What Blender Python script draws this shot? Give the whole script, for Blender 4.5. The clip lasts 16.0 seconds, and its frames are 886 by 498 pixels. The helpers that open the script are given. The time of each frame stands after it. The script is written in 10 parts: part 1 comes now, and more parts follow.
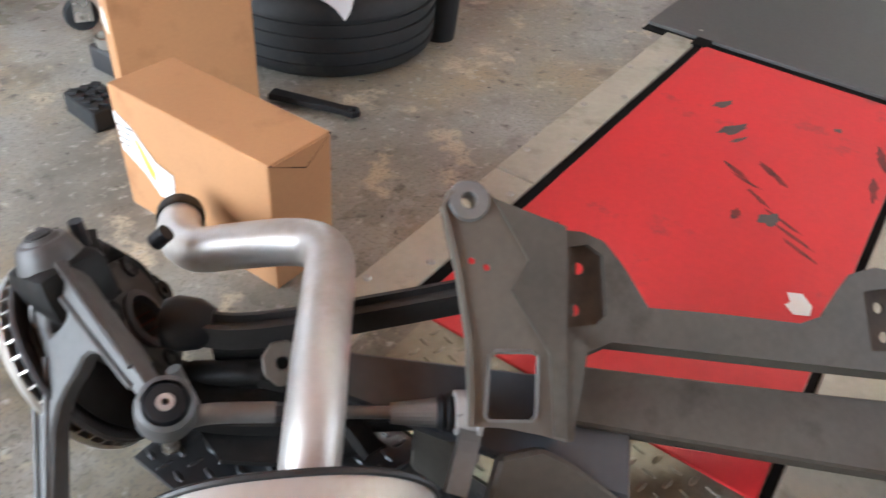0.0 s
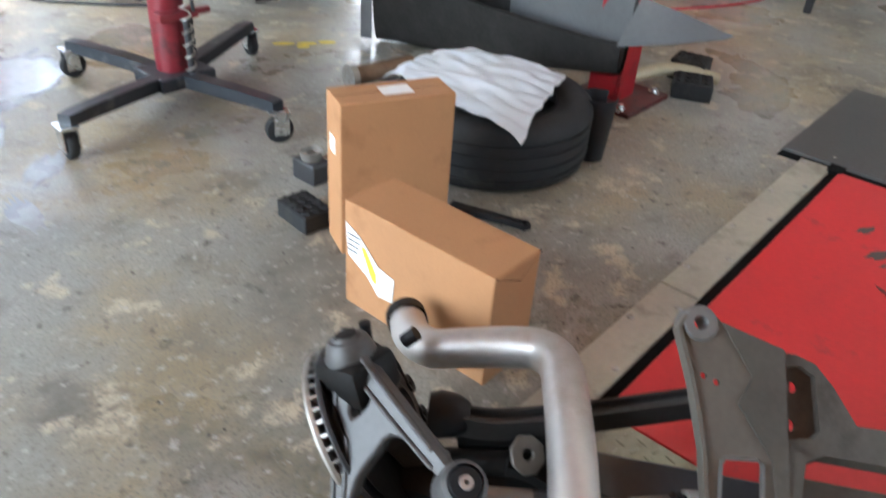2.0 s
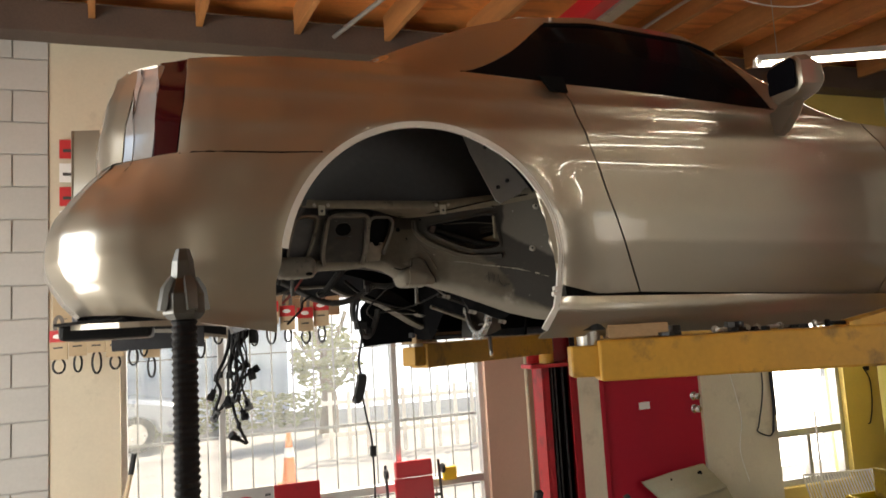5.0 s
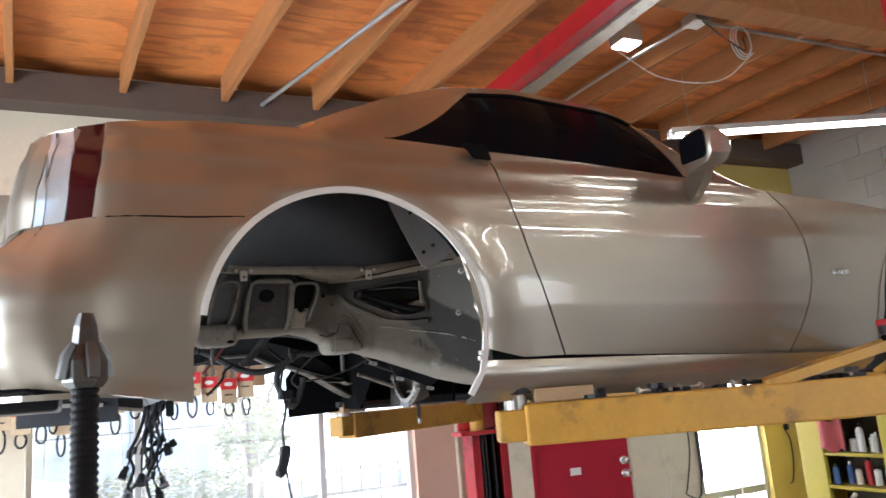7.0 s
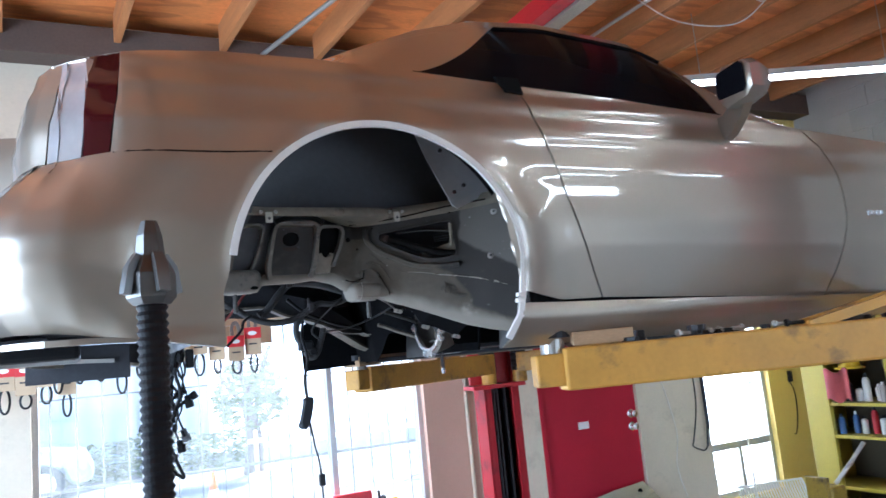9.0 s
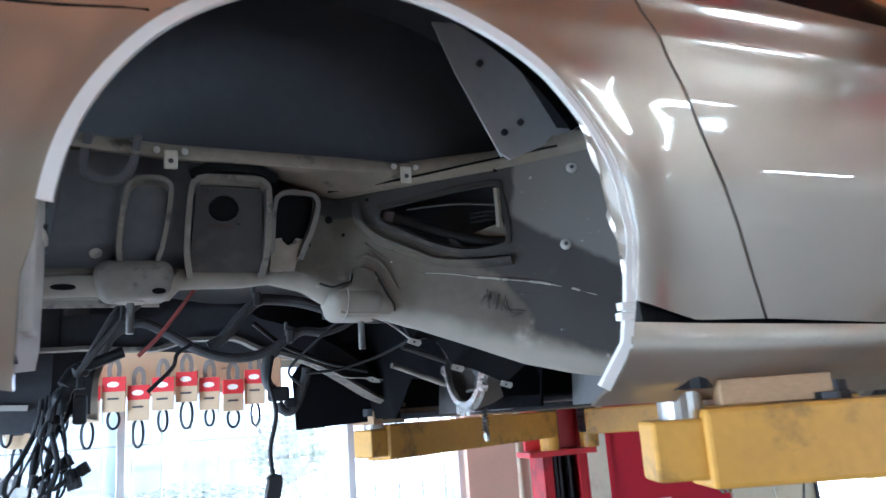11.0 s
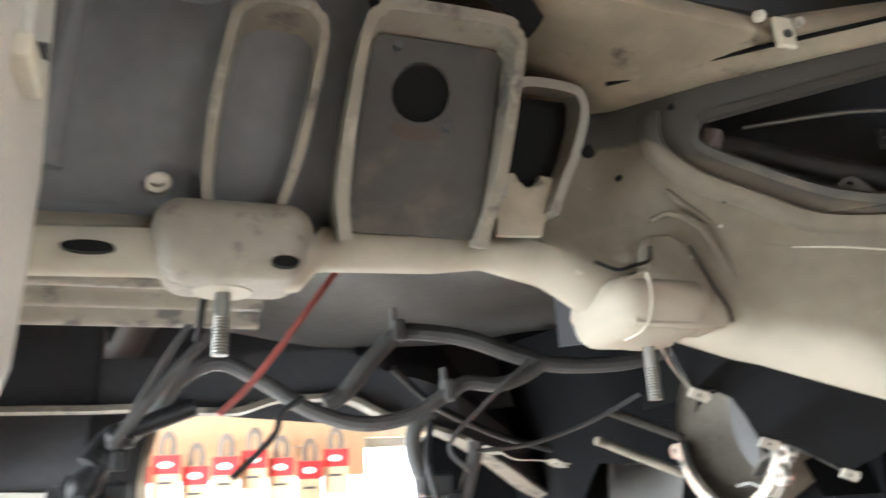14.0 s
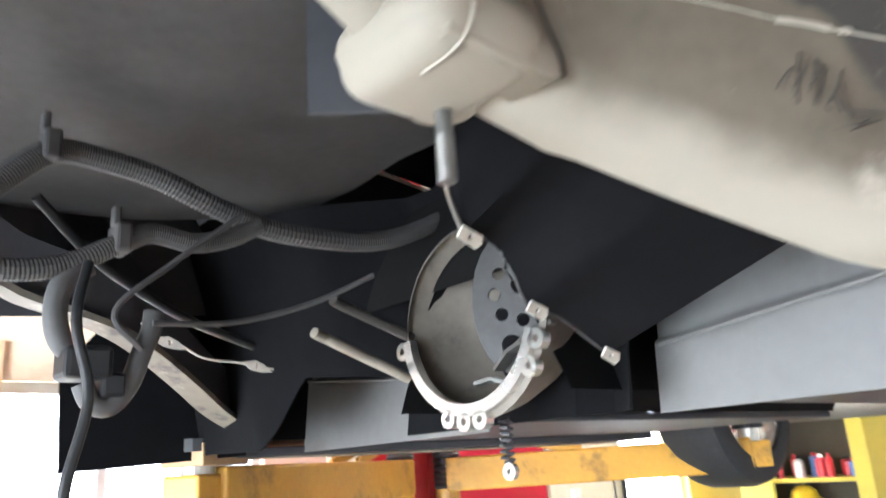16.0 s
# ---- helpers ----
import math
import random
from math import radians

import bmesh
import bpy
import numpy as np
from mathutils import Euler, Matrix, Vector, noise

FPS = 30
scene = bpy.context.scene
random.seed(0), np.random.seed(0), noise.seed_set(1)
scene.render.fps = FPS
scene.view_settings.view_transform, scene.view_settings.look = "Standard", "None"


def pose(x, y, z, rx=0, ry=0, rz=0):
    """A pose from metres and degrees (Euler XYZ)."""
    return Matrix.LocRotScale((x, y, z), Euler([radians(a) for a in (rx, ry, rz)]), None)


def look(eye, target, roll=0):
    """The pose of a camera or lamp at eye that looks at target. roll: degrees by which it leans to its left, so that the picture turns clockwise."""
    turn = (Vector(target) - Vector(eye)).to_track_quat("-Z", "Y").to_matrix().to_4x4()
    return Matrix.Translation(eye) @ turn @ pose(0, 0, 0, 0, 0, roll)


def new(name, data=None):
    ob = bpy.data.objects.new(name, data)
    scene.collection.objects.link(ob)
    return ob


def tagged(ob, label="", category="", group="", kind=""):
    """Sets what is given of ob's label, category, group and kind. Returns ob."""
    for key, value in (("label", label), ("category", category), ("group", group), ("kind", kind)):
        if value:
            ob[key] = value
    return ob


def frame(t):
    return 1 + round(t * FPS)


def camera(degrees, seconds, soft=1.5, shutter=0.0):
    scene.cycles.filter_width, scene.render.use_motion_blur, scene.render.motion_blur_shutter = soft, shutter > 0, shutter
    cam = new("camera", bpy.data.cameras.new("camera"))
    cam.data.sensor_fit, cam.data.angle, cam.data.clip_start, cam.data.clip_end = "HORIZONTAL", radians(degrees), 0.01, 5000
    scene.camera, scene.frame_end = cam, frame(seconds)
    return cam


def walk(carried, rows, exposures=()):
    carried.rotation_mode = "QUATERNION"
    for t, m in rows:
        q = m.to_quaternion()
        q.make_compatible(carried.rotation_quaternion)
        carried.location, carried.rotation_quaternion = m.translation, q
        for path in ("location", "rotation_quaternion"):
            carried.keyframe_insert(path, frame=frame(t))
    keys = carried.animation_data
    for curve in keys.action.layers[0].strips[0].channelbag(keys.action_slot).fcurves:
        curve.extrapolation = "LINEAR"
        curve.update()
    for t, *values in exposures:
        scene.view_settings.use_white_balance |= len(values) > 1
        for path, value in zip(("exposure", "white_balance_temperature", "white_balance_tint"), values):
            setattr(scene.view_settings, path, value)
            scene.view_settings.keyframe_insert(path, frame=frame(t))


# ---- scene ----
cam = camera(61.2, 16.0, shutter=0.5)
PATH = [
    (0, (-0.429, -1.98, 0.994), (0.881, -1.175, -0.285), 5.8),
    (0.5, (-0.507, -1.915, 0.989), (0.749, -1.033, -0.293), 5.9),
    (1, (-0.557, -1.885, 0.986), (0.682, -0.963, -0.285), 5.8),
    (1.5, (-0.612, -1.863, 1.017), (0.64, -0.902, -0.211), 5.2),
    (2, (-0.703, -1.836, 1.116), (0.604, -0.795, 0.018), 4.5),
    (2.5, (-0.812, -1.801, 1.251), (0.499, -0.61, 0.323), 2.5),
    (3, (-0.858, -1.78, 1.443), (0.286, -0.297, 0.74), -1.5),
    (3.5, (-0.732, -1.798, 1.575), (0.142, -0.054, 1.137), -3.5),
    (4, (-0.603, -1.824, 1.711), (0.164, 0.01, 1.496), -3.8),
    (4.5, (-0.582, -1.899, 1.774), (0.153, -0.04, 1.833), -3.9),
    (5, (-0.64, -1.913, 1.802), (0.036, -0.043, 2.021), -3.4),
    (7.5, (-0.606, -1.914, 1.792), (0.327, -0.187, 2.176), -4.9),
    (8, (-0.58, -1.904, 1.798), (0.423, -0.212, 2.162), -4.9),
    (8.5, (-0.599, -1.877, 1.783), (0.335, -0.143, 2.126), -4.8),
    (9, (-0.694, -1.758, 1.754), (0.177, 0.019, 2.041), -5.5),
    (11.5, (-0.198, -0.719, 1.779), (0.427, 1.117, 2.266), -2.0),
    (12, (-0.179, -0.542, 1.791), (0.231, 1.339, 2.331), -1.4),
    (12.5, (-0.139, -0.382, 1.797), (0.132, 1.505, 2.401), -2.2),
    (13, (-0.164, -0.316, 1.794), (0.076, 1.577, 2.394), -2.1),
    (13.5, (-0.258, -0.242, 1.807), (0.052, 1.63, 2.439), -2.1),
    (14, (-0.311, -0.171, 1.815), (0.302, 1.619, 2.462), -3.1),
    (14.5, (-0.251, -0.14, 1.826), (0.748, 1.462, 2.484), -3.7),
    (15, (-0.184, -0.136, 1.809), (0.934, 1.375, 2.492), -3.0),
    (15.5, (-0.17, -0.068, 1.749), (0.951, 1.465, 2.377), -1.7),
    (16, (-0.205, 0.123, 1.72), (1.095, 1.537, 2.276), -3.9),
]
walk(cam, [(t, look(eye, target, roll)) for t, eye, target, roll in PATH], [(0, 2.2, 6200, 11), (1.5, 2.05, 6000, 8), (2.5, 1.65, 6000, 8), (3, 1.45, 6200, 10), (3.5, 0.92, 7000, 10), (4, 0.72, 7200, 12), (5, 0.82, 7700, 13), (7.5, 1.75, 5600, 12), (9, 1.7, 5100, 10), (11.5, 2.2, 5100, 9), (12.5, 3.25, 5700, 9), (13.5, 3.35, 6300, 9), (14.5, 3.35, 6600, 9), (15.3, 3.4, 6600, 9), (16, 3.25, 6100, 11)])

# ---------- light ----------
world = bpy.data.worlds.new("sky")
scene.world = world
world.use_nodes = True
wn = world.node_tree
sky = wn.nodes.new("ShaderNodeTexSky")
sky.sky_type, sky.sun_disc = "NISHITA", False
sky.sun_elevation, sky.sun_rotation = radians(42), radians(45)
wn.links.new(sky.outputs[0], wn.nodes["Background"].inputs[0])
wn.nodes["Background"].inputs[1].default_value = 0.15
sun = new("sun", bpy.data.lights.new("sun", "SUN"))
sun.data.energy, sun.data.angle, sun.data.color = 5.0, radians(0.6), (1.0, 0.95, 0.86)
sun.matrix_world = look((0, 0, 20), Vector((0, 0, 20)) - Vector((0.75, 0.75, 0.95)))


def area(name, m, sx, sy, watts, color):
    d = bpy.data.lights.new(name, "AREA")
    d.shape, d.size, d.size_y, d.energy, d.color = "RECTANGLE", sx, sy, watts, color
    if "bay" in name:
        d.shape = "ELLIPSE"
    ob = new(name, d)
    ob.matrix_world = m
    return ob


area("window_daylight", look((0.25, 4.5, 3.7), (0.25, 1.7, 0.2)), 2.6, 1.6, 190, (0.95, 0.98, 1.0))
area("bay_daylight", look((-3.35, 0.45, 1.50), (0, 0.45, 1.15)), 3.5, 2.9, 96, (0.88, 0.95, 1.0))
# added fill light from an assumed rear opening that is never seen
area("rear_bay_daylight", look((3.4, -6.65, 1.65), (2.6, 0.0, 1.9)), 3.7, 3.3, 20, (0.94, 0.97, 1.0))
area("side_window_daylight", look((4.45, 3.42, 1.2), (4.4, 0, 0.9)), 0.75, 1.5, 9, (0.95, 0.98, 1.0))



# ---------- materials ----------
def mat(name, base, rough=0.6, metal=0.0, vary=0.12, scale=6.0, bump=0.15, fine=60.0, dirt=None, dirt_amount=0.5, dirt_scale=2.0, coat=0.0, spec=0.5, objvary=0.0, stretch=(1, 1, 1)):
    """Surface with a broad and a fine variation of colour and gloss, and fine relief; dirt: a second colour in patches."""
    m = bpy.data.materials.new(name)
    m.use_nodes = True
    nt = m.node_tree
    b = nt.nodes["Principled BSDF"]
    tc = nt.nodes.new("ShaderNodeTexCoord")
    mp = nt.nodes.new("ShaderNodeMapping")
    mp.inputs["Scale"].default_value = stretch
    nt.links.new(tc.outputs["Object"], mp.inputs[0])
    n1 = nt.nodes.new("ShaderNodeTexNoise")
    n1.inputs["Scale"].default_value, n1.inputs["Detail"].default_value = scale, 5
    n2 = nt.nodes.new("ShaderNodeTexNoise")
    n2.inputs["Scale"].default_value, n2.inputs["Detail"].default_value = fine, 3
    for n in (n1, n2):
        nt.links.new(mp.outputs[0], n.inputs["Vector"])
    ramp = nt.nodes.new("ShaderNodeValToRGB")
    ramp.color_ramp.elements[0].position, ramp.color_ramp.elements[1].position = 0.3, 0.7
    ramp.color_ramp.elements[0].color = (*[c * (1 - vary) for c in base], 1)
    ramp.color_ramp.elements[1].color = (*[min(1, c * (1 + vary)) for c in base], 1)
    mix = nt.nodes.new("ShaderNodeMath")
    mix.operation = "MULTIPLY_ADD"
    mix.inputs[1].default_value, mix.inputs[2].default_value = 0.35, 0.0
    nt.links.new(n2.outputs[0], mix.inputs[0])
    add = nt.nodes.new("ShaderNodeMath")
    add.operation = "MULTIPLY_ADD"
    add.inputs[1].default_value = 0.65
    nt.links.new(n1.outputs[0], add.inputs[0])
    nt.links.new(mix.outputs[0], add.inputs[2])
    nt.links.new(add.outputs[0], ramp.inputs[0])
    col = ramp.outputs[0]
    if dirt:
        n3 = nt.nodes.new("ShaderNodeTexNoise")
        n3.inputs["Scale"].default_value, n3.inputs["Detail"].default_value, n3.inputs["Roughness"].default_value = dirt_scale, 8, 0.65
        nt.links.new(tc.outputs["Object"], n3.inputs["Vector"])
        r3 = nt.nodes.new("ShaderNodeValToRGB")
        r3.color_ramp.elements[0].position, r3.color_ramp.elements[1].position = 0.62 - 0.25 * dirt_amount, 0.80 - 0.25 * dirt_amount
        nt.links.new(n3.outputs[0], r3.inputs[0])
        mx = nt.nodes.new("ShaderNodeMix")
        mx.data_type = "RGBA"
        nt.links.new(r3.outputs[0], mx.inputs[0])
        nt.links.new(col, mx.inputs[6])
        mx.inputs[7].default_value = (*dirt, 1)
        col = mx.outputs[2]
    if objvary:
        oi = nt.nodes.new("ShaderNodeObjectInfo")
        hv = nt.nodes.new("ShaderNodeHueSaturation")
        rr = nt.nodes.new("ShaderNodeMapRange")
        rr.inputs[3].default_value, rr.inputs[4].default_value = 1 - objvary, 1 + objvary
        nt.links.new(oi.outputs["Random"], rr.inputs[0])
        nt.links.new(rr.outputs[0], hv.inputs["Value"])
        nt.links.new(col, hv.inputs["Color"])
        col = hv.outputs[0]
    nt.links.new(col, b.inputs["Base Color"])
    rg = nt.nodes.new("ShaderNodeMapRange")
    rg.inputs[3].default_value, rg.inputs[4].default_value = max(0.02, rough - 0.12), min(1, rough + 0.12)
    nt.links.new(n1.outputs[0], rg.inputs[0])
    nt.links.new(rg.outputs[0], b.inputs["Roughness"])
    b.inputs["Metallic"].default_value = metal
    b.inputs["Coat Weight"].default_value = coat
    b.inputs["Coat Roughness"].default_value = 0.05
    b.inputs["Specular IOR Level"].default_value = spec
    if bump:
        bp = nt.nodes.new("ShaderNodeBump")
        bp.inputs["Strength"].default_value, bp.inputs["Distance"].default_value = bump, 0.004
        nt.links.new(add.outputs[0], bp.inputs["Height"])
        nt.links.new(bp.outputs[0], b.inputs["Normal"])
    return m


def glow(name, color, strength):
    m = bpy.data.materials.new(name)
    m.use_nodes = True
    b = m.node_tree.nodes["Principled BSDF"]
    b.inputs["Base Color"].default_value = (*color, 1)
    b.inputs["Emission Color"].default_value = (*color, 1)
    b.inputs["Emission Strength"].default_value = strength
    return m


def glass(name, color=(1, 1, 1), rough=0.02, film=0.0):
    """Clear glass; film is the share covered by a dusty film that scatters the light."""
    m = bpy.data.materials.new(name)
    m.use_nodes = True
    b = m.node_tree.nodes["Principled BSDF"]
    b.inputs["Base Color"].default_value = (*color, 1)
    b.inputs["Transmission Weight"].default_value = 1.0
    b.inputs["Roughness"].default_value = rough
    b.inputs["IOR"].default_value = 1.1
    if film:
        nt = m.node_tree
        tr = nt.nodes.new("ShaderNodeBsdfTranslucent")
        tr.inputs["Color"].default_value = (0.92, 0.95, 0.90, 1)
        n = nt.nodes.new("ShaderNodeTexNoise")
        n.inputs["Scale"].default_value, n.inputs["Detail"].default_value = 3.0, 6
        r = nt.nodes.new("ShaderNodeMapRange")
        r.inputs[3].default_value, r.inputs[4].default_value = film * 0.7, film * 1.3
        nt.links.new(n.outputs[0], r.inputs[0])
        mx = nt.nodes.new("ShaderNodeMixShader")
        nt.links.new(r.outputs[0], mx.inputs[0])
        nt.links.new(b.outputs[0], mx.inputs[1])
        nt.links.new(tr.outputs[0], mx.inputs[2])
        nt.links.new(mx.outputs[0], nt.nodes["Material Output"].inputs[0])
    return m


PAINT_RED = mat("red_enamel", (0.46, 0.015, 0.022), 0.38, 0, 0.10, 5, 0.05, dirt=(0.10, 0.03, 0.03), dirt_amount=0.15)
RED_PLATE = mat("red_floor_plate", (0.64, 0.03, 0.035), 0.45, 0, 0.10, 4, 0.08, dirt=(0.09, 0.05, 0.05), dirt_amount=0.12, dirt_scale=5)
RED_DOOR = mat("red_door_paint", (0.40, 0.008, 0.026), 0.5, 0, 0.08, 3, 0.05, spec=0.3)
CONCRETE = mat("concrete_floor", (0.23, 0.205, 0.17), 0.45, 0, 0.35, 1.4, 0.35, 45, dirt=(0.10, 0.085, 0.065), dirt_amount=0.5, dirt_scale=1.7)
PINK = mat("pink_wall_paint", (0.50, 0.33, 0.25), 0.75, 0, 0.06, 3, 0.12)
CREAM = mat("cream_wall_paint", (0.62, 0.55, 0.42), 0.75, 0, 0.07, 3, 0.12, dirt=(0.35, 0.30, 0.22), dirt_amount=0.15)
YELLOW_WALL = mat("yellow_wall_paint", (0.66, 0.50, 0.14), 0.7, 0, 0.06, 3, 0.1)
BLOCK = mat("painted_block", (0.46, 0.445, 0.415), 0.85, 0, 0.07, 4, 0.3, objvary=0.05)
MORTAR = mat("painted_mortar", (0.38, 0.365, 0.34), 0.9, 0, 0.08, 8, 0.3)


def plywood(name, base, dark):
    """Rotary-cut boarding: broad flowing grain bands, knots and sheet-to-sheet variation."""
    m = mat(name, base, 0.6, 0, 0.25, 1.6, 0.12, 30, dirt=tuple(c * 0.45 for c in base), dirt_amount=0.25, dirt_scale=2.2, stretch=(1, 3, 1))
    nt = m.node_tree
    b = nt.nodes["Principled BSDF"]
    tc = [n for n in nt.nodes if n.type == "TEX_COORD"][0]
    mp = nt.nodes.new("ShaderNodeMapping")
    mp.inputs["Scale"].default_value = (0.55, 2.2, 1)
    nt.links.new(tc.outputs["Object"], mp.inputs[0])
    n = nt.nodes.new("ShaderNodeTexNoise")
    n.inputs["Scale"].default_value, n.inputs["Detail"].default_value = 1.4, 3
    nt.links.new(mp.outputs[0], n.inputs["Vector"])
    k = nt.nodes.new("ShaderNodeMath")
    k.operation = "MULTIPLY"
    k.inputs[1].default_value = 34.0
    nt.links.new(n.outputs[0], k.inputs[0])
    w = nt.nodes.new("ShaderNodeMath")
    w.operation = "SINE"
    nt.links.new(k.outputs[0], w.inputs[0])
    r = nt.nodes.new("ShaderNodeMapRange")
    r.interpolation_type = "SMOOTHSTEP"
    r.inputs[1].default_value, r.inputs[2].default_value, r.inputs[4].default_value = 0.25, 1.0, 0.55
    nt.links.new(w.outputs[0], r.inputs[0])
    x = nt.nodes.new("ShaderNodeMix")
    x.data_type = "RGBA"
    nt.links.new(r.outputs[0], x.inputs[0])
    nt.links.new(b.inputs["Base Color"].links[0].from_socket, x.inputs[6])
    x.inputs[7].default_value = (*dark, 1)
    nt.links.new(x.outputs[2], b.inputs["Base Color"])
    return m


PLY = plywood("plywood", (0.66, 0.235, 0.062), (0.36, 0.105, 0.028))
JOIST = mat("joist_timber", (0.40, 0.17, 0.055), 0.7, 0, 0.25, 3, 0.2, 40, stretch=(6, 0.6, 6))
BEAM = mat("dark_beam", (0.10, 0.07, 0.055), 0.75, 0, 0.25, 3, 0.2)
ALU = mat("aluminium_frame", (0.55, 0.55, 0.54), 0.4, 0.7, 0.08, 8, 0.05)
STEEL = mat("bare_steel", (0.42, 0.40, 0.36), 0.42, 0.85, 0.15, 9, 0.12, dirt=(0.20, 0.16, 0.11), dirt_amount=0.25, dirt_scale=8)
DARK_STEEL = mat("dark_steel", (0.055, 0.055, 0.058), 0.45, 0.5, 0.2, 10, 0.15)
RAIL_STEEL = mat("rail_steel", (0.44, 0.41, 0.33), 0.45, 0.2, 0.16, 5, 0.1, dirt=(0.20, 0.17, 0.12), dirt_amount=0.3, dirt_scale=6)
GREY_PLATE = mat("grey_plate", (0.11, 0.11, 0.105), 0.5, 0.4, 0.15, 7, 0.1)
LIFT_YELLOW = mat("yellow_arm_paint", (0.50, 0.26, 0.035), 0.5, 0, 0.15, 6, 0.1, dirt=(0.10, 0.06, 0.03), dirt_amount=0.3, dirt_scale=7)
CARD = mat("corrugated_cardboard", (0.43, 0.215, 0.095), 0.8, 0, 0.08, 5, 0.08, 160, dirt=(0.33, 0.155, 0.065), dirt_amount=0.3, dirt_scale=7)
WHITE_PAPER = mat("white_paper", (0.8, 0.8, 0.78), 0.7, 0, 0.03, 5, 0.03)
YELLOW_INK = mat("yellow_ink", (0.75, 0.60, 0.05), 0.6, 0, 0.05, 5, 0.02)
INK = mat("dark_ink", (0.05, 0.05, 0.05), 0.6, 0, 0.1, 5, 0.02)
RUBBER = mat("tyre_rubber", (0.020, 0.021, 0.022), 0.66, 0, 0.25, 14, 0.15, spec=0.3, dirt=(0.05, 0.047, 0.04), dirt_amount=0.2, dirt_scale=6)
BLACK = mat("black_plastic", (0.013, 0.0135, 0.015), 0.48, 0, 0.2, 8, 0.1, spec=0.25)
CAR_PAINT = mat("champagne_paint", (0.34, 0.295, 0.235), 0.36, 0.72, 0.02, 2, 0.0, coat=1.0)
CAR_PAINT.node_tree.nodes["Principled BSDF"].inputs["Coat IOR"].default_value = 1.65
CAR_PAINT.node_tree.nodes["Principled BSDF"].inputs["Coat Roughness"].default_value = 0.03
# near black for seams and trim; also stands for shade in holes and hollows
CAR_DARK = mat("seam_and_shade_black", (0.005, 0.005, 0.005), 0.85, 0, 0.1, 5, 0.0, spec=0.1)
TINT = mat("tinted_glass", (0.006, 0.006, 0.008), 0.04, 0, 0.0, 5, 0.0, spec=0.03)
TAIL_RED = mat("dark_red_lens", (0.03, 0.002, 0.004), 0.12, 0, 0.05, 5, 0.0, coat=0.2)
CLEAR_LENS = mat("clear_lens", (0.55, 0.55, 0.56), 0.08, 0.6, 0.1, 12, 0.0, coat=1.0)
WELL_GREY = mat("wheelhouse_underseal", (0.074, 0.075, 0.079), 0.55, 0.0, 0.3, 5, 0.15, 50, dirt=(0.10, 0.09, 0.078), dirt_amount=0.25, dirt_scale=3)
FLANGE_PALE = mat("pale_primer_flange", (0.42, 0.40, 0.36), 0.5, 0, 0.08, 5, 0.08, dirt=(0.33, 0.305, 0.265), dirt_amount=0.35, dirt_scale=5)
STAY_ALU = mat("bare_stay_plate", (0.50, 0.50, 0.49), 0.38, 0.25, 0.1, 7, 0.06)
PAN_GREY = mat("pale_underpan", (0.115, 0.113, 0.109), 0.55, 0, 0.12, 5, 0.12, 50, dirt=(0.09, 0.085, 0.078), dirt_amount=0.35, dirt_scale=5)
HOSE_GREY = mat("dusty_grey_hose", (0.055, 0.054, 0.054), 0.65, 0, 0.3, 14, 0.15)
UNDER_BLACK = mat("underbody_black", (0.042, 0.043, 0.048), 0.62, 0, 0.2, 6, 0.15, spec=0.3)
TUB_GREY = mat("dusty_wheel_tub", (0.040, 0.042, 0.047), 0.45, 0, 0.25, 5, 0.12, spec=0.4, dirt=(0.06, 0.055, 0.048), dirt_amount=0.25, dirt_scale=3)
BOOT_BLACK = mat("boot_floor_black", (0.048, 0.046, 0.045), 0.65, 0, 0.3, 6, 0.15, spec=0.25)
WHITE_EDGE = mat("white_lip", (0.72, 0.70, 0.65), 0.4, 0, 0.05, 8, 0.05)
CLIP_CREAM = mat("cream_clip_plastic", (0.44, 0.41, 0.33), 0.5, 0, 0.1, 40, 0.1)
CLIP_GREY = mat("dusty_clip_plastic", (0.42, 0.40, 0.35), 0.5, 0, 0.15, 60, 0.1)
CAST = mat("cast_aluminium", (0.20, 0.197, 0.19), 0.5, 0.5, 0.14, 10, 0.25, 90, dirt=(0.17, 0.15, 0.12), dirt_amount=0.25, dirt_scale=9)
CRADLE = mat("weathered_cradle", (0.16, 0.145, 0.122), 0.5, 0.45, 0.15, 7, 0.2, 80, dirt=(0.13, 0.11, 0.085), dirt_amount=0.3, dirt_scale=7)
DARK_CAST = mat("grimy_casting", (0.045, 0.044, 0.043), 0.5, 0.5, 0.25, 10, 0.3, 90, dirt=(0.05, 0.045, 0.04), dirt_amount=0.35, dirt_scale=10)
EXHAUST = mat("stainless_exhaust", (0.53, 0.505, 0.475), 0.45, 0.6, 0.10, 5, 0.08, dirt=(0.36, 0.28, 0.21), dirt_amount=0.3, dirt_scale=4)
GREASE = mat("greasy_iron", (0.011, 0.0105, 0.010), 0.5, 0.0, 0.35, 14, 0.4, 60, spec=0.16, dirt=(0.028, 0.024, 0.021), dirt_amount=0.3, dirt_scale=12)
STUD = mat("dull_stud_steel", (0.13, 0.127, 0.118), 0.4, 0.7, 0.15, 20, 0.1)
CHROME = mat("bright_zinc", (0.70, 0.69, 0.66), 0.25, 0.9, 0.08, 12, 0.05)
BAG = mat("white_plastic_bag", (0.62, 0.66, 0.70), 0.35, 0, 0.05, 6, 0.2)
LINER = mat("liner_felt", (0.026, 0.024, 0.022), 0.9, 0, 0.3, 12, 0.4, spec=0.15)
SEALER = mat("pale_seam_sealer", (0.30, 0.275, 0.23), 0.55, 0, 0.2, 60, 0.3)
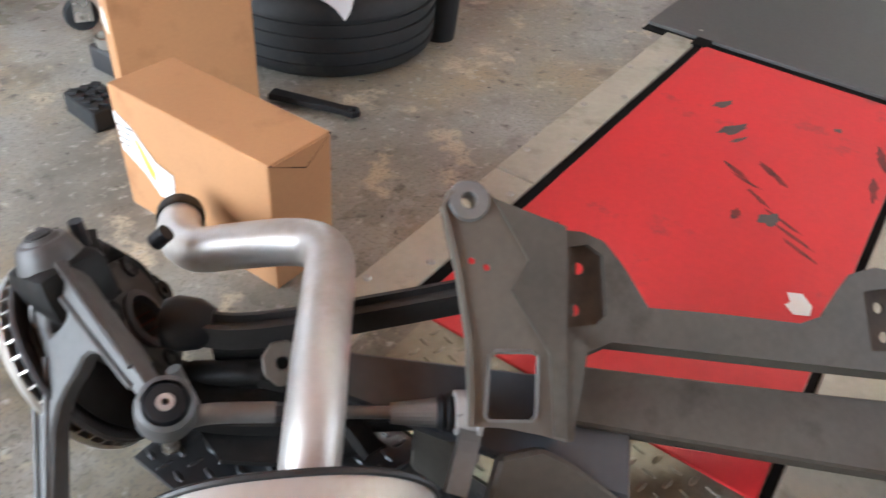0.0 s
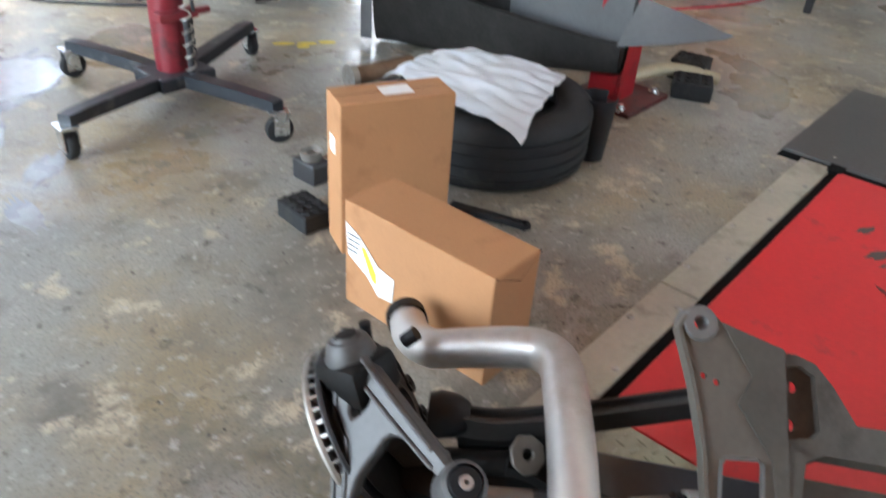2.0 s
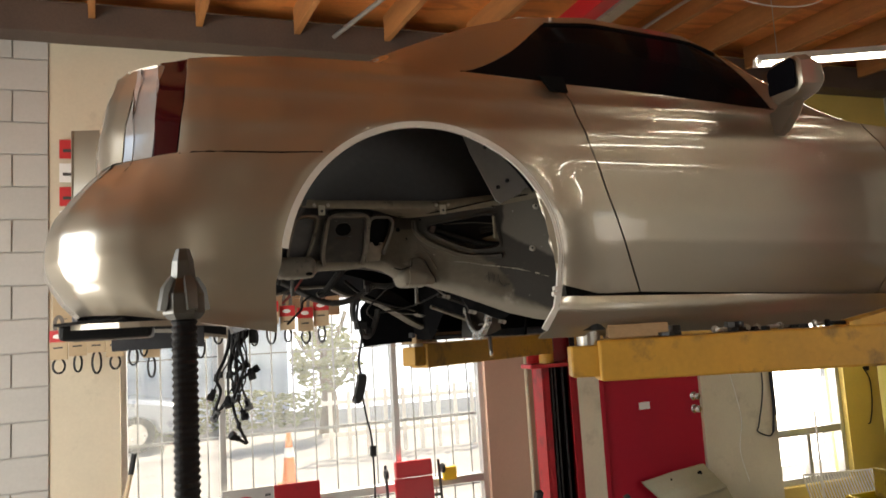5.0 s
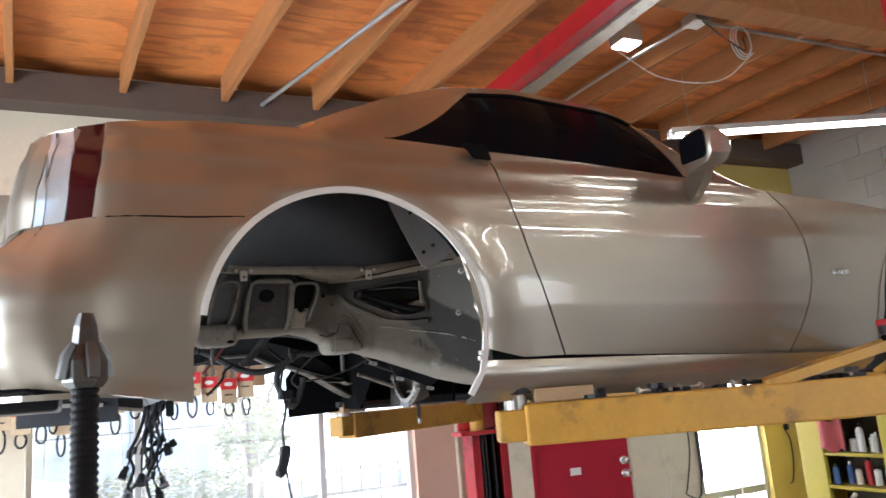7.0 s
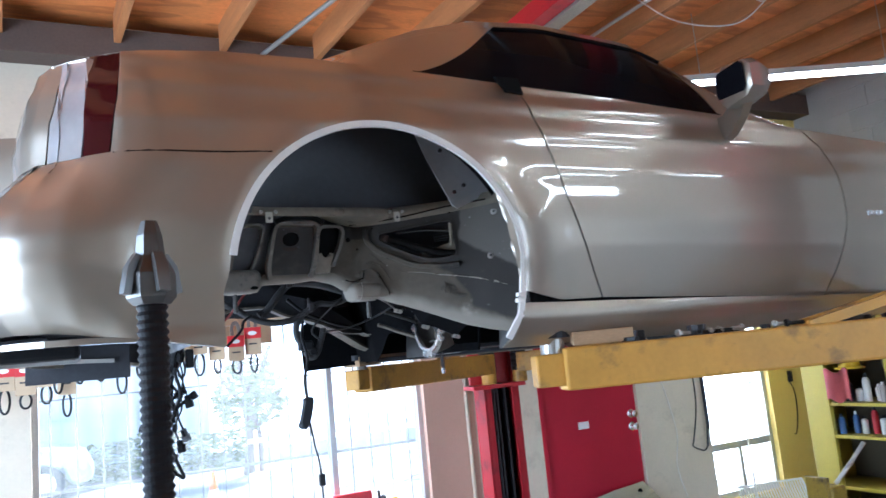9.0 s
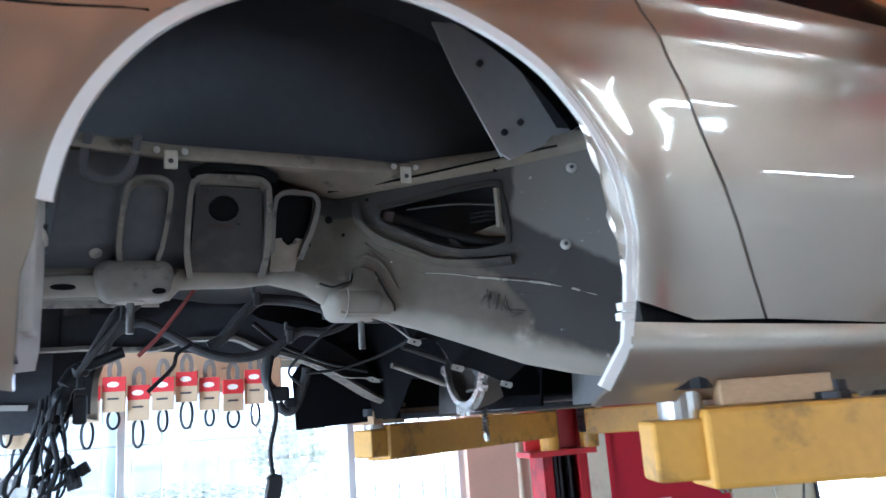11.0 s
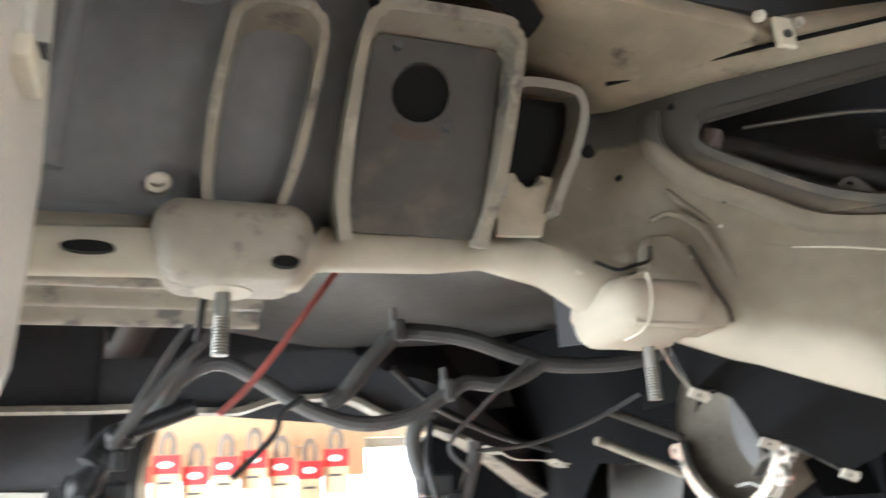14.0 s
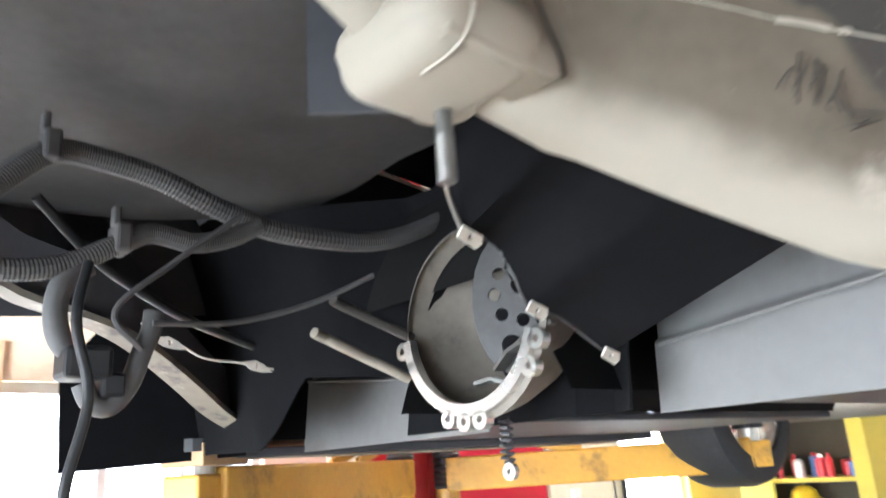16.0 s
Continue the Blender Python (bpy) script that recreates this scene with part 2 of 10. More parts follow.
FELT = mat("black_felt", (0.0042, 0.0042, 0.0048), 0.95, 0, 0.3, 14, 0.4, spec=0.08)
LINER_GREY = mat("liner_dusty_plastic", (0.095, 0.096, 0.097), 0.55, 0, 0.15, 5, 0.1, dirt=(0.15, 0.145, 0.14), dirt_amount=0.3)
BUCKET_YELLOW = mat("yellow_bucket_plastic", (0.48, 0.35, 0.015), 0.45, 0, 0.1, 6, 0.08, dirt=(0.2, 0.14, 0.03), dirt_amount=0.2)
CABINET_YELLOW = mat("olive_yellow_paint", (0.40, 0.31, 0.03), 0.5, 0, 0.08, 4, 0.06)
OLIVE_PANEL = mat("champagne_primer", (0.40, 0.37, 0.27), 0.4, 0.3, 0.08, 5, 0.04)
ASPHALT = mat("pale_concrete_street", (0.29, 0.28, 0.26), 0.9, 0, 0.2, 2, 0.3)
FOLIAGE = mat("foliage", (0.16, 0.18, 0.06), 0.7, 0, 0.3, 3, 0.3, objvary=0.2)
BARK = mat("bark", (0.14, 0.10, 0.07), 0.9, 0, 0.3, 8, 0.5)
FAR_WALL = mat("far_wall", (0.66, 0.65, 0.64), 0.85, 0, 0.1, 2, 0.1)
# backdrop emits its own light in place of sunlit distance
BACKDROP_GLOW = glow("glowing_backdrop", (0.86, 0.93, 1.0), 0.9)
TUBE = glow("fluorescent_tube", (0.95, 1.0, 0.94), 11.5)
GLASS = glass("dusty_window_glass", film=0.045)


def layered(name, base, layers, rough_lo, rough_hi, bump=0.3):
    """Base colour with patch layers (colour, scale, low, high, detail) laid over one another, and gloss in broad patches."""
    m = mat(name, base, 0.5, 0, 0.22, 2.0, bump, 55)
    nt = m.node_tree
    b = nt.nodes["Principled BSDF"]
    tc = [n for n in nt.nodes if n.type == "TEX_COORD"][0]
    col = b.inputs["Base Color"].links[0].from_socket
    for k, (c, sc, lo, hi, det) in enumerate(layers):
        n = nt.nodes.new("ShaderNodeTexNoise")
        n.noise_dimensions = "4D"
        n.inputs["W"].default_value, n.inputs["Scale"].default_value, n.inputs["Detail"].default_value, n.inputs["Roughness"].default_value = 3.1 * k, sc, det, 0.62
        nt.links.new(tc.outputs["Object"], n.inputs["Vector"])
        r = nt.nodes.new("ShaderNodeMapRange")
        r.interpolation_type = "SMOOTHSTEP"
        r.inputs[1].default_value, r.inputs[2].default_value = lo, hi
        nt.links.new(n.outputs[0], r.inputs[0])
        x = nt.nodes.new("ShaderNodeMix")
        x.data_type = "RGBA"
        nt.links.new(r.outputs[0], x.inputs[0])
        nt.links.new(col, x.inputs[6])
        x.inputs[7].default_value = (*c, 1)
        col = x.outputs[2]
    nt.links.new(col, b.inputs["Base Color"])
    n = nt.nodes.new("ShaderNodeTexNoise")
    n.inputs["Scale"].default_value, n.inputs["Detail"].default_value = 1.3, 9
    nt.links.new(tc.outputs["Object"], n.inputs["Vector"])
    r = nt.nodes.new("ShaderNodeMapRange")
    r.inputs[1].default_value, r.inputs[2].default_value, r.inputs[3].default_value, r.inputs[4].default_value = 0.35, 0.65, rough_lo, rough_hi
    nt.links.new(n.outputs[0], r.inputs[0])
    nt.links.new(r.outputs[0], b.inputs["Roughness"])
    return m


CONCRETE = layered("worn_concrete", (0.272, 0.268, 0.236), [((0.36, 0.285, 0.165), 1.2, 0.42, 0.64, 12), ((0.150, 0.141, 0.115), 1.7, 0.46, 0.70, 12), ((0.37, 0.36, 0.335), 2.4, 0.48, 0.74, 12), ((0.125, 0.115, 0.095), 5.5, 0.52, 0.72, 12), ((0.49, 0.425, 0.315), 8.0, 0.555, 0.64, 14), ((0.45, 0.43, 0.385), 34.0, 0.55, 0.68, 12), ((0.095, 0.087, 0.074), 23.0, 0.57, 0.70, 13), ((0.05, 0.045, 0.04), 34.0, 0.66, 0.71, 3), ((0.17, 0.162, 0.14), 130.0, 0.50, 0.66, 5)], 0.20, 0.56, 0.9)
CONCRETE.node_tree.nodes["Principled BSDF"].inputs["Specular IOR Level"].default_value = 0.4


def shaded_rail(name, bare=True, base=(0.110, 0.095, 0.074)):
    """Tan road dust over bare underseal: shade is painted into the front, light into the foot; darker round the access
    hole.
    """
    m = layered(name, base, [(tuple(c * 0.7 for c in base), 5.0, 0.46, 0.66, 9), ((0.065, 0.056, 0.044), 18.0, 0.58, 0.70, 9), ((0.36, 0.34, 0.30), 55.0, 0.69, 0.74, 3), ((0.31, 0.285, 0.245), 7.0, 0.62, 0.75, 8)], 0.42, 0.6, 0.2)
    nt = m.node_tree
    b = nt.nodes["Principled BSDF"]
    b.inputs["Specular IOR Level"].default_value = 0.12
    tc = [n for n in nt.nodes if n.type == "TEX_COORD"][0]
    sx = nt.nodes.new("ShaderNodeSeparateXYZ")
    nt.links.new(tc.outputs["Object"], sx.inputs[0])
    nz = nt.nodes.new("ShaderNodeTexNoise")
    nz.inputs["Scale"].default_value, nz.inputs["Detail"].default_value = 14, 6
    nt.links.new(tc.outputs["Object"], nz.inputs["Vector"])

    def op(kind, a, c, d=0.0):
        n = nt.nodes.new("ShaderNodeMath")
        n.operation = kind
        for k, v in enumerate((a, c, d)):
            if isinstance(v, (int, float)):
                n.inputs[k].default_value = v
            else:
                nt.links.new(v, n.inputs[k])
        return n.outputs[0]

    def step(v, lo, hi):
        r = nt.nodes.new("ShaderNodeMapRange")
        r.interpolation_type = "SMOOTHSTEP"
        r.inputs[1].default_value, r.inputs[2].default_value = lo, hi
        nt.links.new(v, r.inputs[0])
        return r.outputs[0]
    # paler cream foot of the rail, rubbed paint plus painted light from below, with an uneven upper edge
    foot = op("SUBTRACT", op("ADD", sx.outputs[2], op("MULTIPLY", op("MAXIMUM", sx.outputs[0], 0.0), 0.39)), 2.005)
    foot = op("SUBTRACT", 1.0, step(op("ADD", foot, op("MULTIPLY_ADD", nz.outputs[0], 0.034, -0.017)), 0.014, 0.046))
    wob = op("MULTIPLY_ADD", nz.outputs[0], 0.030, -0.015)
    x = op("ADD", sx.outputs[0], wob)
    z = op("ADD", sx.outputs[2], wob)
    # edge of the darkened front (bare underseal plus painted shade): a curve x = f(z); below it the dust keeps to the
    # rounded foot of the rail
    d = op("SUBTRACT", 2.031, z)
    edge = op("MULTIPLY_ADD", op("MULTIPLY", d, d), -5.47, op("MULTIPLY_ADD", d, 1.396, 0.286))
    height = op("ADD", op("MULTIPLY_ADD", sx.outputs[0], 0.50, -2.088), z)
    front = op("MULTIPLY", step(op("SUBTRACT", x, edge), -0.004, 0.010), step(height, -0.004, 0.014))
    # darker pressing round the hole, below its shoulder
    e = op("SUBTRACT", 0.295, sx.outputs[0])
    rim = op("MULTIPLY", step(op("SUBTRACT", z, op("MULTIPLY_ADD", op("MULTIPLY", e, e), 2.1, 2.040)), -0.002, 0.010), step(x, 0.085, 0.115))
    # scuffed grey field ahead of the hole
    scuff = op("MULTIPLY", step(op("ADD", z, op("MULTIPLY_ADD", sx.outputs[0], 0.62, -2.305)), -0.004, 0.008), step(x, 0.322, 0.332))
    nw = nt.nodes.new("ShaderNodeTexNoise")
    nw.inputs["Scale"].default_value, nw.inputs["Detail"].default_value, nw.inputs["Roughness"].default_value = 48, 10, 0.7
    nt.links.new(tc.outputs["Object"], nw.inputs["Vector"])
    front = op("MULTIPLY", front, op("SUBTRACT", 1.0, op("MULTIPLY", step(nw.outputs[0], 0.58, 0.74), 0.5)))
    nc = nt.nodes.new("ShaderNodeTexNoise")
    nc.inputs["Scale"].default_value, nc.inputs["Detail"].default_value, nc.inputs["Roughness"].default_value = 95, 4, 0.6
    nt.links.new(tc.outputs["Object"], nc.inputs["Vector"])
    chips = op("MULTIPLY", op("MULTIPLY", op("MAXIMUM", scuff, op("MULTIPLY", front, 0.4)), step(nc.outputs[0], 0.66, 0.70)), step(nw.outputs[0], 0.48, 0.60))
    for mask, c, amount in ((foot, (0.262, 0.236, 0.194), 0.85), (rim, (0.072, 0.062, 0.050), 0.85), (front, (0.044, 0.041, 0.038), 0.94), (scuff, (0.155, 0.144, 0.127), 0.88), (chips, (0.40, 0.40, 0.39), 0.85)):
        if not bare and mask is not foot:
            continue
        mx = nt.nodes.new("ShaderNodeMix")
        mx.data_type = "RGBA"
        nt.links.new(op("MULTIPLY", mask, amount), mx.inputs[0])
        nt.links.new(b.inputs["Base Color"].links[0].from_socket, mx.inputs[6])
        mx.inputs[7].default_value = (*c, 1)
        nt.links.new(mx.outputs[2], b.inputs["Base Color"])
    return m


FRAME_TAN = shaded_rail("dusty_underseal_rail")
LEDGE_TAN = shaded_rail("dusty_tan_ledge", False, (0.24, 0.208, 0.16))
RIB_DUST = layered("dusty_rib_edge", (0.135, 0.119, 0.096), [((0.05, 0.046, 0.042), 16.0, 0.53, 0.63, 6), ((0.20, 0.185, 0.155), 26.0, 0.56, 0.66, 8)], 0.5, 0.7, 0.2)


# ---------- mesh helpers ----------
def part(name, bm, material, parent=None, label="", smooth=False):
    me = bpy.data.meshes.new(name)
    bmesh.ops.recalc_face_normals(bm, faces=bm.faces)
    bm.to_mesh(me)
    bm.free()
    me.materials.append(material)
    if smooth:
        for p in me.polygons:
            p.use_smooth = True
        me.set_sharp_from_angle(angle=radians(38))
    ob = new(name, me)
    if parent:
        ob.parent = parent
    if label:
        ob["label"] = label
    return ob


def thing(name, label, category, group="", kind=""):
    return tagged(new(name), label, category, group, kind)


def single(name, bm, material, label, category, group="", kind="", smooth=False):
    return tagged(part(name, bm, material, None, "", smooth), label, category, group, kind)


def boxm(bm, x0, x1, y0, y1, z0, z1, m=None, bevel=0.0):
    r = bmesh.ops.create_cube(bm, size=1.0)
    t = Matrix.Translation(((x0 + x1) / 2, (y0 + y1) / 2, (z0 + z1) / 2)) @ Matrix.Diagonal((x1 - x0, y1 - y0, z1 - z0, 1))
    bmesh.ops.transform(bm, matrix=(m @ t) if m else t, verts=r["verts"])
    if bevel:
        ed = list({e for v in r["verts"] for e in v.link_edges})
        bmesh.ops.bevel(bm, geom=ed, offset=bevel, segments=2, affect="EDGES", profile=0.5)
    return bm


def box(x0, x1, y0, y1, z0, z1, bevel=0.004, m=None):
    return boxm(bmesh.new(), x0, x1, y0, y1, z0, z1, m, bevel)


def cylm(bm, a, b, r, r2=None, n=20, cap=True):
    a, b = Vector(a), Vector(b)
    d = b - a
    q = d.to_track_quat("Z", "Y").to_matrix().to_4x4()
    bmesh.ops.create_cone(bm, cap_ends=cap, segments=n, radius1=r, radius2=r if r2 is None else r2, depth=d.length,
                          matrix=Matrix.Translation((a + b) / 2) @ q)
    return bm


def cyl(a, b, r, r2=None, n=20):
    return cylm(bmesh.new(), a, b, r, r2, n)


def lathem(bm, profile, m=None, n=32):
    """Turns (radius, height) points round the z axis."""
    m = m or Matrix()
    rings = []
    for r, h in profile:
        rings.append([bm.verts.new(m @ Vector((r * math.cos(2 * math.pi * i / n), r * math.sin(2 * math.pi * i / n), h))) for i in range(n)])
    for p, q in zip(rings, rings[1:]):
        for i in range(n):
            bm.faces.new((p[i], p[(i + 1) % n], q[(i + 1) % n], q[i]))
    return bm


def lathe(profile, m=None, n=32):
    return lathem(bmesh.new(), profile, m, n)


def smooth_path(pts, k=6):
    """A rounder line through the points."""
    p = [Vector(q) for q in pts]
    if len(p) < 3:
        return p
    p = [2 * p[0] - p[1]] + p + [2 * p[-1] - p[-2]]
    out = []
    for i in range(1, len(p) - 2):
        for j in range(k):
            t = j / k
            out.append(0.5 * ((2 * p[i]) + (-p[i - 1] + p[i + 1]) * t + (2 * p[i - 1] - 5 * p[i] + 4 * p[i + 1] - p[i + 2]) * t * t
                              + (-p[i - 1] + 3 * p[i] - 3 * p[i + 1] + p[i + 2]) * t ** 3))
    return out + [p[-2]]


def sweepm(bm, pts, ring, scales=None, cap=True, up=None):
    """Carries a closed outline (list of 2D points) along a line."""
    pts = [Vector(p) for p in pts]
    rings, x_axis = [], None
    for i, p in enumerate(pts):
        d = (pts[min(i + 1, len(pts) - 1)] - pts[max(i - 1, 0)]).normalized()
        if x_axis is None:
            ref = Vector(up) if up else (Vector((0, 0, 1)) if abs(d.z) < 0.9 else Vector((1, 0, 0)))
            x_axis = d.cross(ref).normalized()
        if up:
            x_axis = d.cross(Vector(up)).normalized()
        else:
            x_axis = (x_axis - d * x_axis.dot(d)).normalized()
        y_axis = x_axis.cross(d).normalized()
        s = scales[i] if scales else 1.0
        rings.append([bm.verts.new(p + x_axis * (u * s) + y_axis * (v * s)) for u, v in ring])
    n = len(ring)
    for a, b in zip(rings, rings[1:]):
        for i in range(n):
            bm.faces.new((a[i], a[(i + 1) % n], b[(i + 1) % n], b[i]))
    if cap:
        bm.faces.new(rings[0])
        bm.faces.new(rings[-1])
    return bm


def circle(r, n=10):
    return [(r * math.cos(2 * math.pi * i / n), r * math.sin(2 * math.pi * i / n)) for i in range(n)]


def rect(w, h):
    return [(-w / 2, -h / 2), (w / 2, -h / 2), (w / 2, h / 2), (-w / 2, h / 2)]


def tubem(bm, pts, r, n=10, k=6, scales=None):
    return sweepm(bm, smooth_path(pts, k) if k else pts, circle(r, n), scales)


def tube(pts, r, n=10, k=6):
    return tubem(bmesh.new(), pts, r, n, k)


def plate(outline, thick, m, bevel=0.0, holes=()):
    """A flat piece from an outline in its own plane, thick along z, with round holes (x, y, r) or outlines cut through it."""
    bm = bmesh.new()
    loops = [[Vector((x, y)) for x, y in outline]]
    for h in holes:
        loops.append([Vector((h[0] + h[2] * math.cos(-2 * math.pi * i / 16), h[1] + h[2] * math.sin(-2 * math.pi * i / 16))) for i in range(16)]
                     if len(h) == 3 and not isinstance(h[0], tuple) else [Vector(p) for p in h])
    edges = []
    for lp in loops:
        vs = [bm.verts.new((p.x, p.y, 0)) for p in lp]
        edges += [bm.edges.new((vs[i], vs[(i + 1) % len(vs)])) for i in range(len(vs))]
    bmesh.ops.triangle_fill(bm, use_beauty=True, use_dissolve=False, edges=edges)
    g = bmesh.ops.extrude_face_region(bm, geom=list(bm.faces))
    bmesh.ops.translate(bm, vec=(0, 0, thick), verts=[v for v in g["geom"] if isinstance(v, bmesh.types.BMVert)])
    bmesh.ops.recalc_face_normals(bm, faces=bm.faces)
    if bevel:
        ed = [e for e in bm.edges if e.is_manifold and e.calc_face_angle(0) > 0.6]
        bmesh.ops.bevel(bm, geom=ed, offset=bevel, segments=1, affect="EDGES")
    bmesh.ops.transform(bm, matrix=m, verts=bm.verts)
    return bm


def grid(fn, nu, nv, thick=0.0):
    """A sheet from a function of (u, v) in 0..1, with thickness inwards if given."""
    bm = bmesh.new()
    vs = [[bm.verts.new(fn(i / nu, j / nv)) for j in range(nv + 1)] for i in range(nu + 1)]
    for i in range(nu):
        for j in range(nv):
            bm.faces.new((vs[i][j], vs[i + 1][j], vs[i + 1][j + 1], vs[i][j + 1]))
    if thick:
        bm.normal_update()
        ws = [[bm.verts.new(vs[i][j].co - vs[i][j].normal * thick) for j in range(nv + 1)] for i in range(nu + 1)]
        for i in range(nu):
            for j in range(nv):
                bm.faces.new((ws[i][j], ws[i][j + 1], ws[i + 1][j + 1], ws[i + 1][j]))
        rim = [(i, 0) for i in range(nu)] + [(nu, j) for j in range(nv)] + [(i, nv) for i in range(nu, 0, -1)] + [(0, j) for j in range(nv, 0, -1)]
        for (i, j), (k, l) in zip(rim, rim[1:] + rim[:1]):
            bm.faces.new((vs[i][j], ws[i][j], ws[k][l], vs[k][l]))
    return bm


def axes(o, x, y):
    """The pose whose x and y axes point along x and y, at o."""
    x, y = Vector(x).normalized(), Vector(y)
    z = x.cross(y).normalized()
    y = z.cross(x)
    m = Matrix((x, y, z)).transposed().to_4x4()
    m.translation = Vector(o)
    return m


def polyline(pts):
    """A function of 0..1 along a line of points, by length."""
    p = [Vector(q) for q in pts]
    ls = [0.0]
    for a, b in zip(p, p[1:]):
        ls.append(ls[-1] + (b - a).length)

    def at(s):
        d = s * ls[-1]
        for i in range(len(p) - 1):
            if d <= ls[i + 1] or i == len(p) - 2:
                return p[i].lerp(p[i + 1], (d - ls[i]) / max(1e-9, ls[i + 1] - ls[i]))
    return at


def coons(b, t, l, r):
    """A sheet between four lines: bottom and top run along u, left and right along v."""
    b, t, l, r = (polyline(q) for q in (b, t, l, r))

    def at(u, v):
        return (1 - v) * b(u) + v * t(u) + (1 - u) * l(v) + u * r(v) - ((1 - u) * (1 - v) * b(0) + u * (1 - v) * b(1) + (1 - u) * v * t(0) + u * v * t(1))
    return at


def bolt(bm, p, n, r=0.008, h=0.006):
    p, n = Vector(p), Vector(n).normalized()
    cylm(bm, p - n * 0.004, p + n * h * 0.4, r * 1.7, n=14)
    cylm(bm, p, p + n * h, r, n=6)
    return bm


# ---------- the room ----------
WY = 3.19                      # inner face of the window wall
XW, XE, YS, ZC = -3.3, 5.75, -6.6, 4.05


def structure(name, bm, material, label, category, smooth=False):
    return single(name, bm, material, label, category, kind="structure", smooth=smooth)


def wall_run(name, label, material, x0, x1, z0=0.0, z1=ZC):
    return structure(name, box(x0, x1, WY, WY + 0.2, z0, z1, 0), material, label, "wall")


floor = structure("floor", grid(lambda u, v: Vector((XW - 0.2 + (XE + 0.4 - XW) * u, YS + (WY + 0.2 - YS) * v, 0)), 20, 16), CONCRETE,
                  "stained worn grey-brown concrete workshop floor", "floor")
wall_run("wall_north_block", "cream painted wall beside the large shop window", CREAM, -1.36, -0.97)
wall_run("wall_north_below_window", "pink painted sill wall under the shop window", PINK, -0.97, 1.47, 0, 0.30)
wall_run("wall_north_over_window", "cream painted wall above the shop window", CREAM, -0.97, 1.47, 2.12, ZC)
wall_run("wall_north_pink", "salmon pink painted wall beside the window", PINK, 1.47, 1.86)
wall_run("wall_north_door_jamb", "cream painted block wall beside the red door", CREAM, 1.86, 2.41)
wall_run("wall_north_over_door", "cream painted wall above the red door", CREAM, 2.41, 3.38, 2.10, ZC)
wall_run("wall_north_cream", "cream yellow painted wall beside the red door", CREAM, 3.38, 4.08)
wall_run("wall_north_under_side_window", "yellow painted wall under the small window", YELLOW_WALL, 4.08, 4.86, 0, 0.34)
wall_run("wall_north_over_side_window", "yellow painted wall above the small window", YELLOW_WALL, 4.08, 4.86, 2.15, ZC)
wall_run("wall_north_yellow", "yellow painted wall beside the small window", YELLOW_WALL, 4.86, XE)
wall_core = wall_run("wall_north_west", "painted concrete block wall with flush joints", MORTAR, XW, -1.36)
structure("wall_east", box(XE, XE + 0.2, YS, WY + 0.2, 0, ZC, 0), BLOCK, "painted concrete block wall behind the tool chests", "wall")
structure("wall_south", box(XW, 1.5, YS - 0.2, YS, 0, ZC, 0), CREAM, "cream painted wall at the back of the shop", "wall")
# unseen rear opening, added to let in the fill light
structure("wall_south_pier", box(5.2, XE, YS - 0.2, YS, 0, ZC, 0), CREAM, "cream painted wall beside the assumed rear opening", "wall")
structure("wall_south_over_bay", box(1.5, 5.2, YS - 0.2, YS, 3.4, ZC, 0), CREAM, "cream wall above the assumed rear opening", "wall")
structure("wall_west_over_bay", box(XW - 0.2, XW, YS - 0.2, WY + 0.2, 3.15, ZC, 0), CREAM, "cream wall above the open bay door", "wall")
structure("wall_west_pier_north", box(XW - 0.2, XW, 2.2, WY + 0.2, 0, 3.15, 0), CREAM, "cream wall pier beside the open bay door", "wall")
structure("wall_west_pier_south", box(XW - 0.2, XW, YS - 0.2, -1.35, 0, 3.15, 0), CREAM, "cream wall pier beside the open bay door", "wall")
structure("ceiling", box(XW - 0.2, XE + 0.2, YS - 0.2, WY + 0.2, ZC, ZC + 0.1, 0), PLY, "orange-brown plywood ceiling boarding", "ceiling")

for i in range(15):
    jm_ = Matrix.Translation((-2.995 + 0.634 * i, 3.0, 0)) @ Matrix.Rotation(radians(4.4), 4, "Z")
    structure("ceiling_joist", box(-0.021, 0.021, YS - 2.9, 0.0, 3.865, ZC + 0.002, 0.003, jm_), JOIST, "rough brown timber ceiling joist", "joist")
structure("ceiling_beam", box(XW, XE, 3.0, WY + 0.001, 3.76, 3.96, 0.004), BEAM, "dark stained timber ledger beam along the wall", "beam")
structure("ceiling_beam", box(1.95, XE, 0.62, 0.78, 3.66, ZC + 0.003, 0.004), JOIST, "heavy brown timber ceiling beam", "beam")

# shop window: aluminium frame, panes and bars
win = structure("window_1", box(-0.97, 1.47, WY + 0.06, WY + 0.12, 0.30, 0.34, 0.003), ALU, "large shop window with aluminium frame and steel bars", "window")


def bar_box(name, *a, parent, material=ALU, label=""):
    return part(name, box(*a), material, parent, label)


for x in (-0.955, -0.365, 0.805, 1.455):
    bar_box("mullion", x - 0.02, x + 0.02, WY + 0.05, WY + 0.13, 0.34, 2.12, 0.003, parent=win)
bar_box("head_rail", -0.97, 1.47, WY + 0.055, WY + 0.125, 2.08, 2.125, 0.003, parent=win)
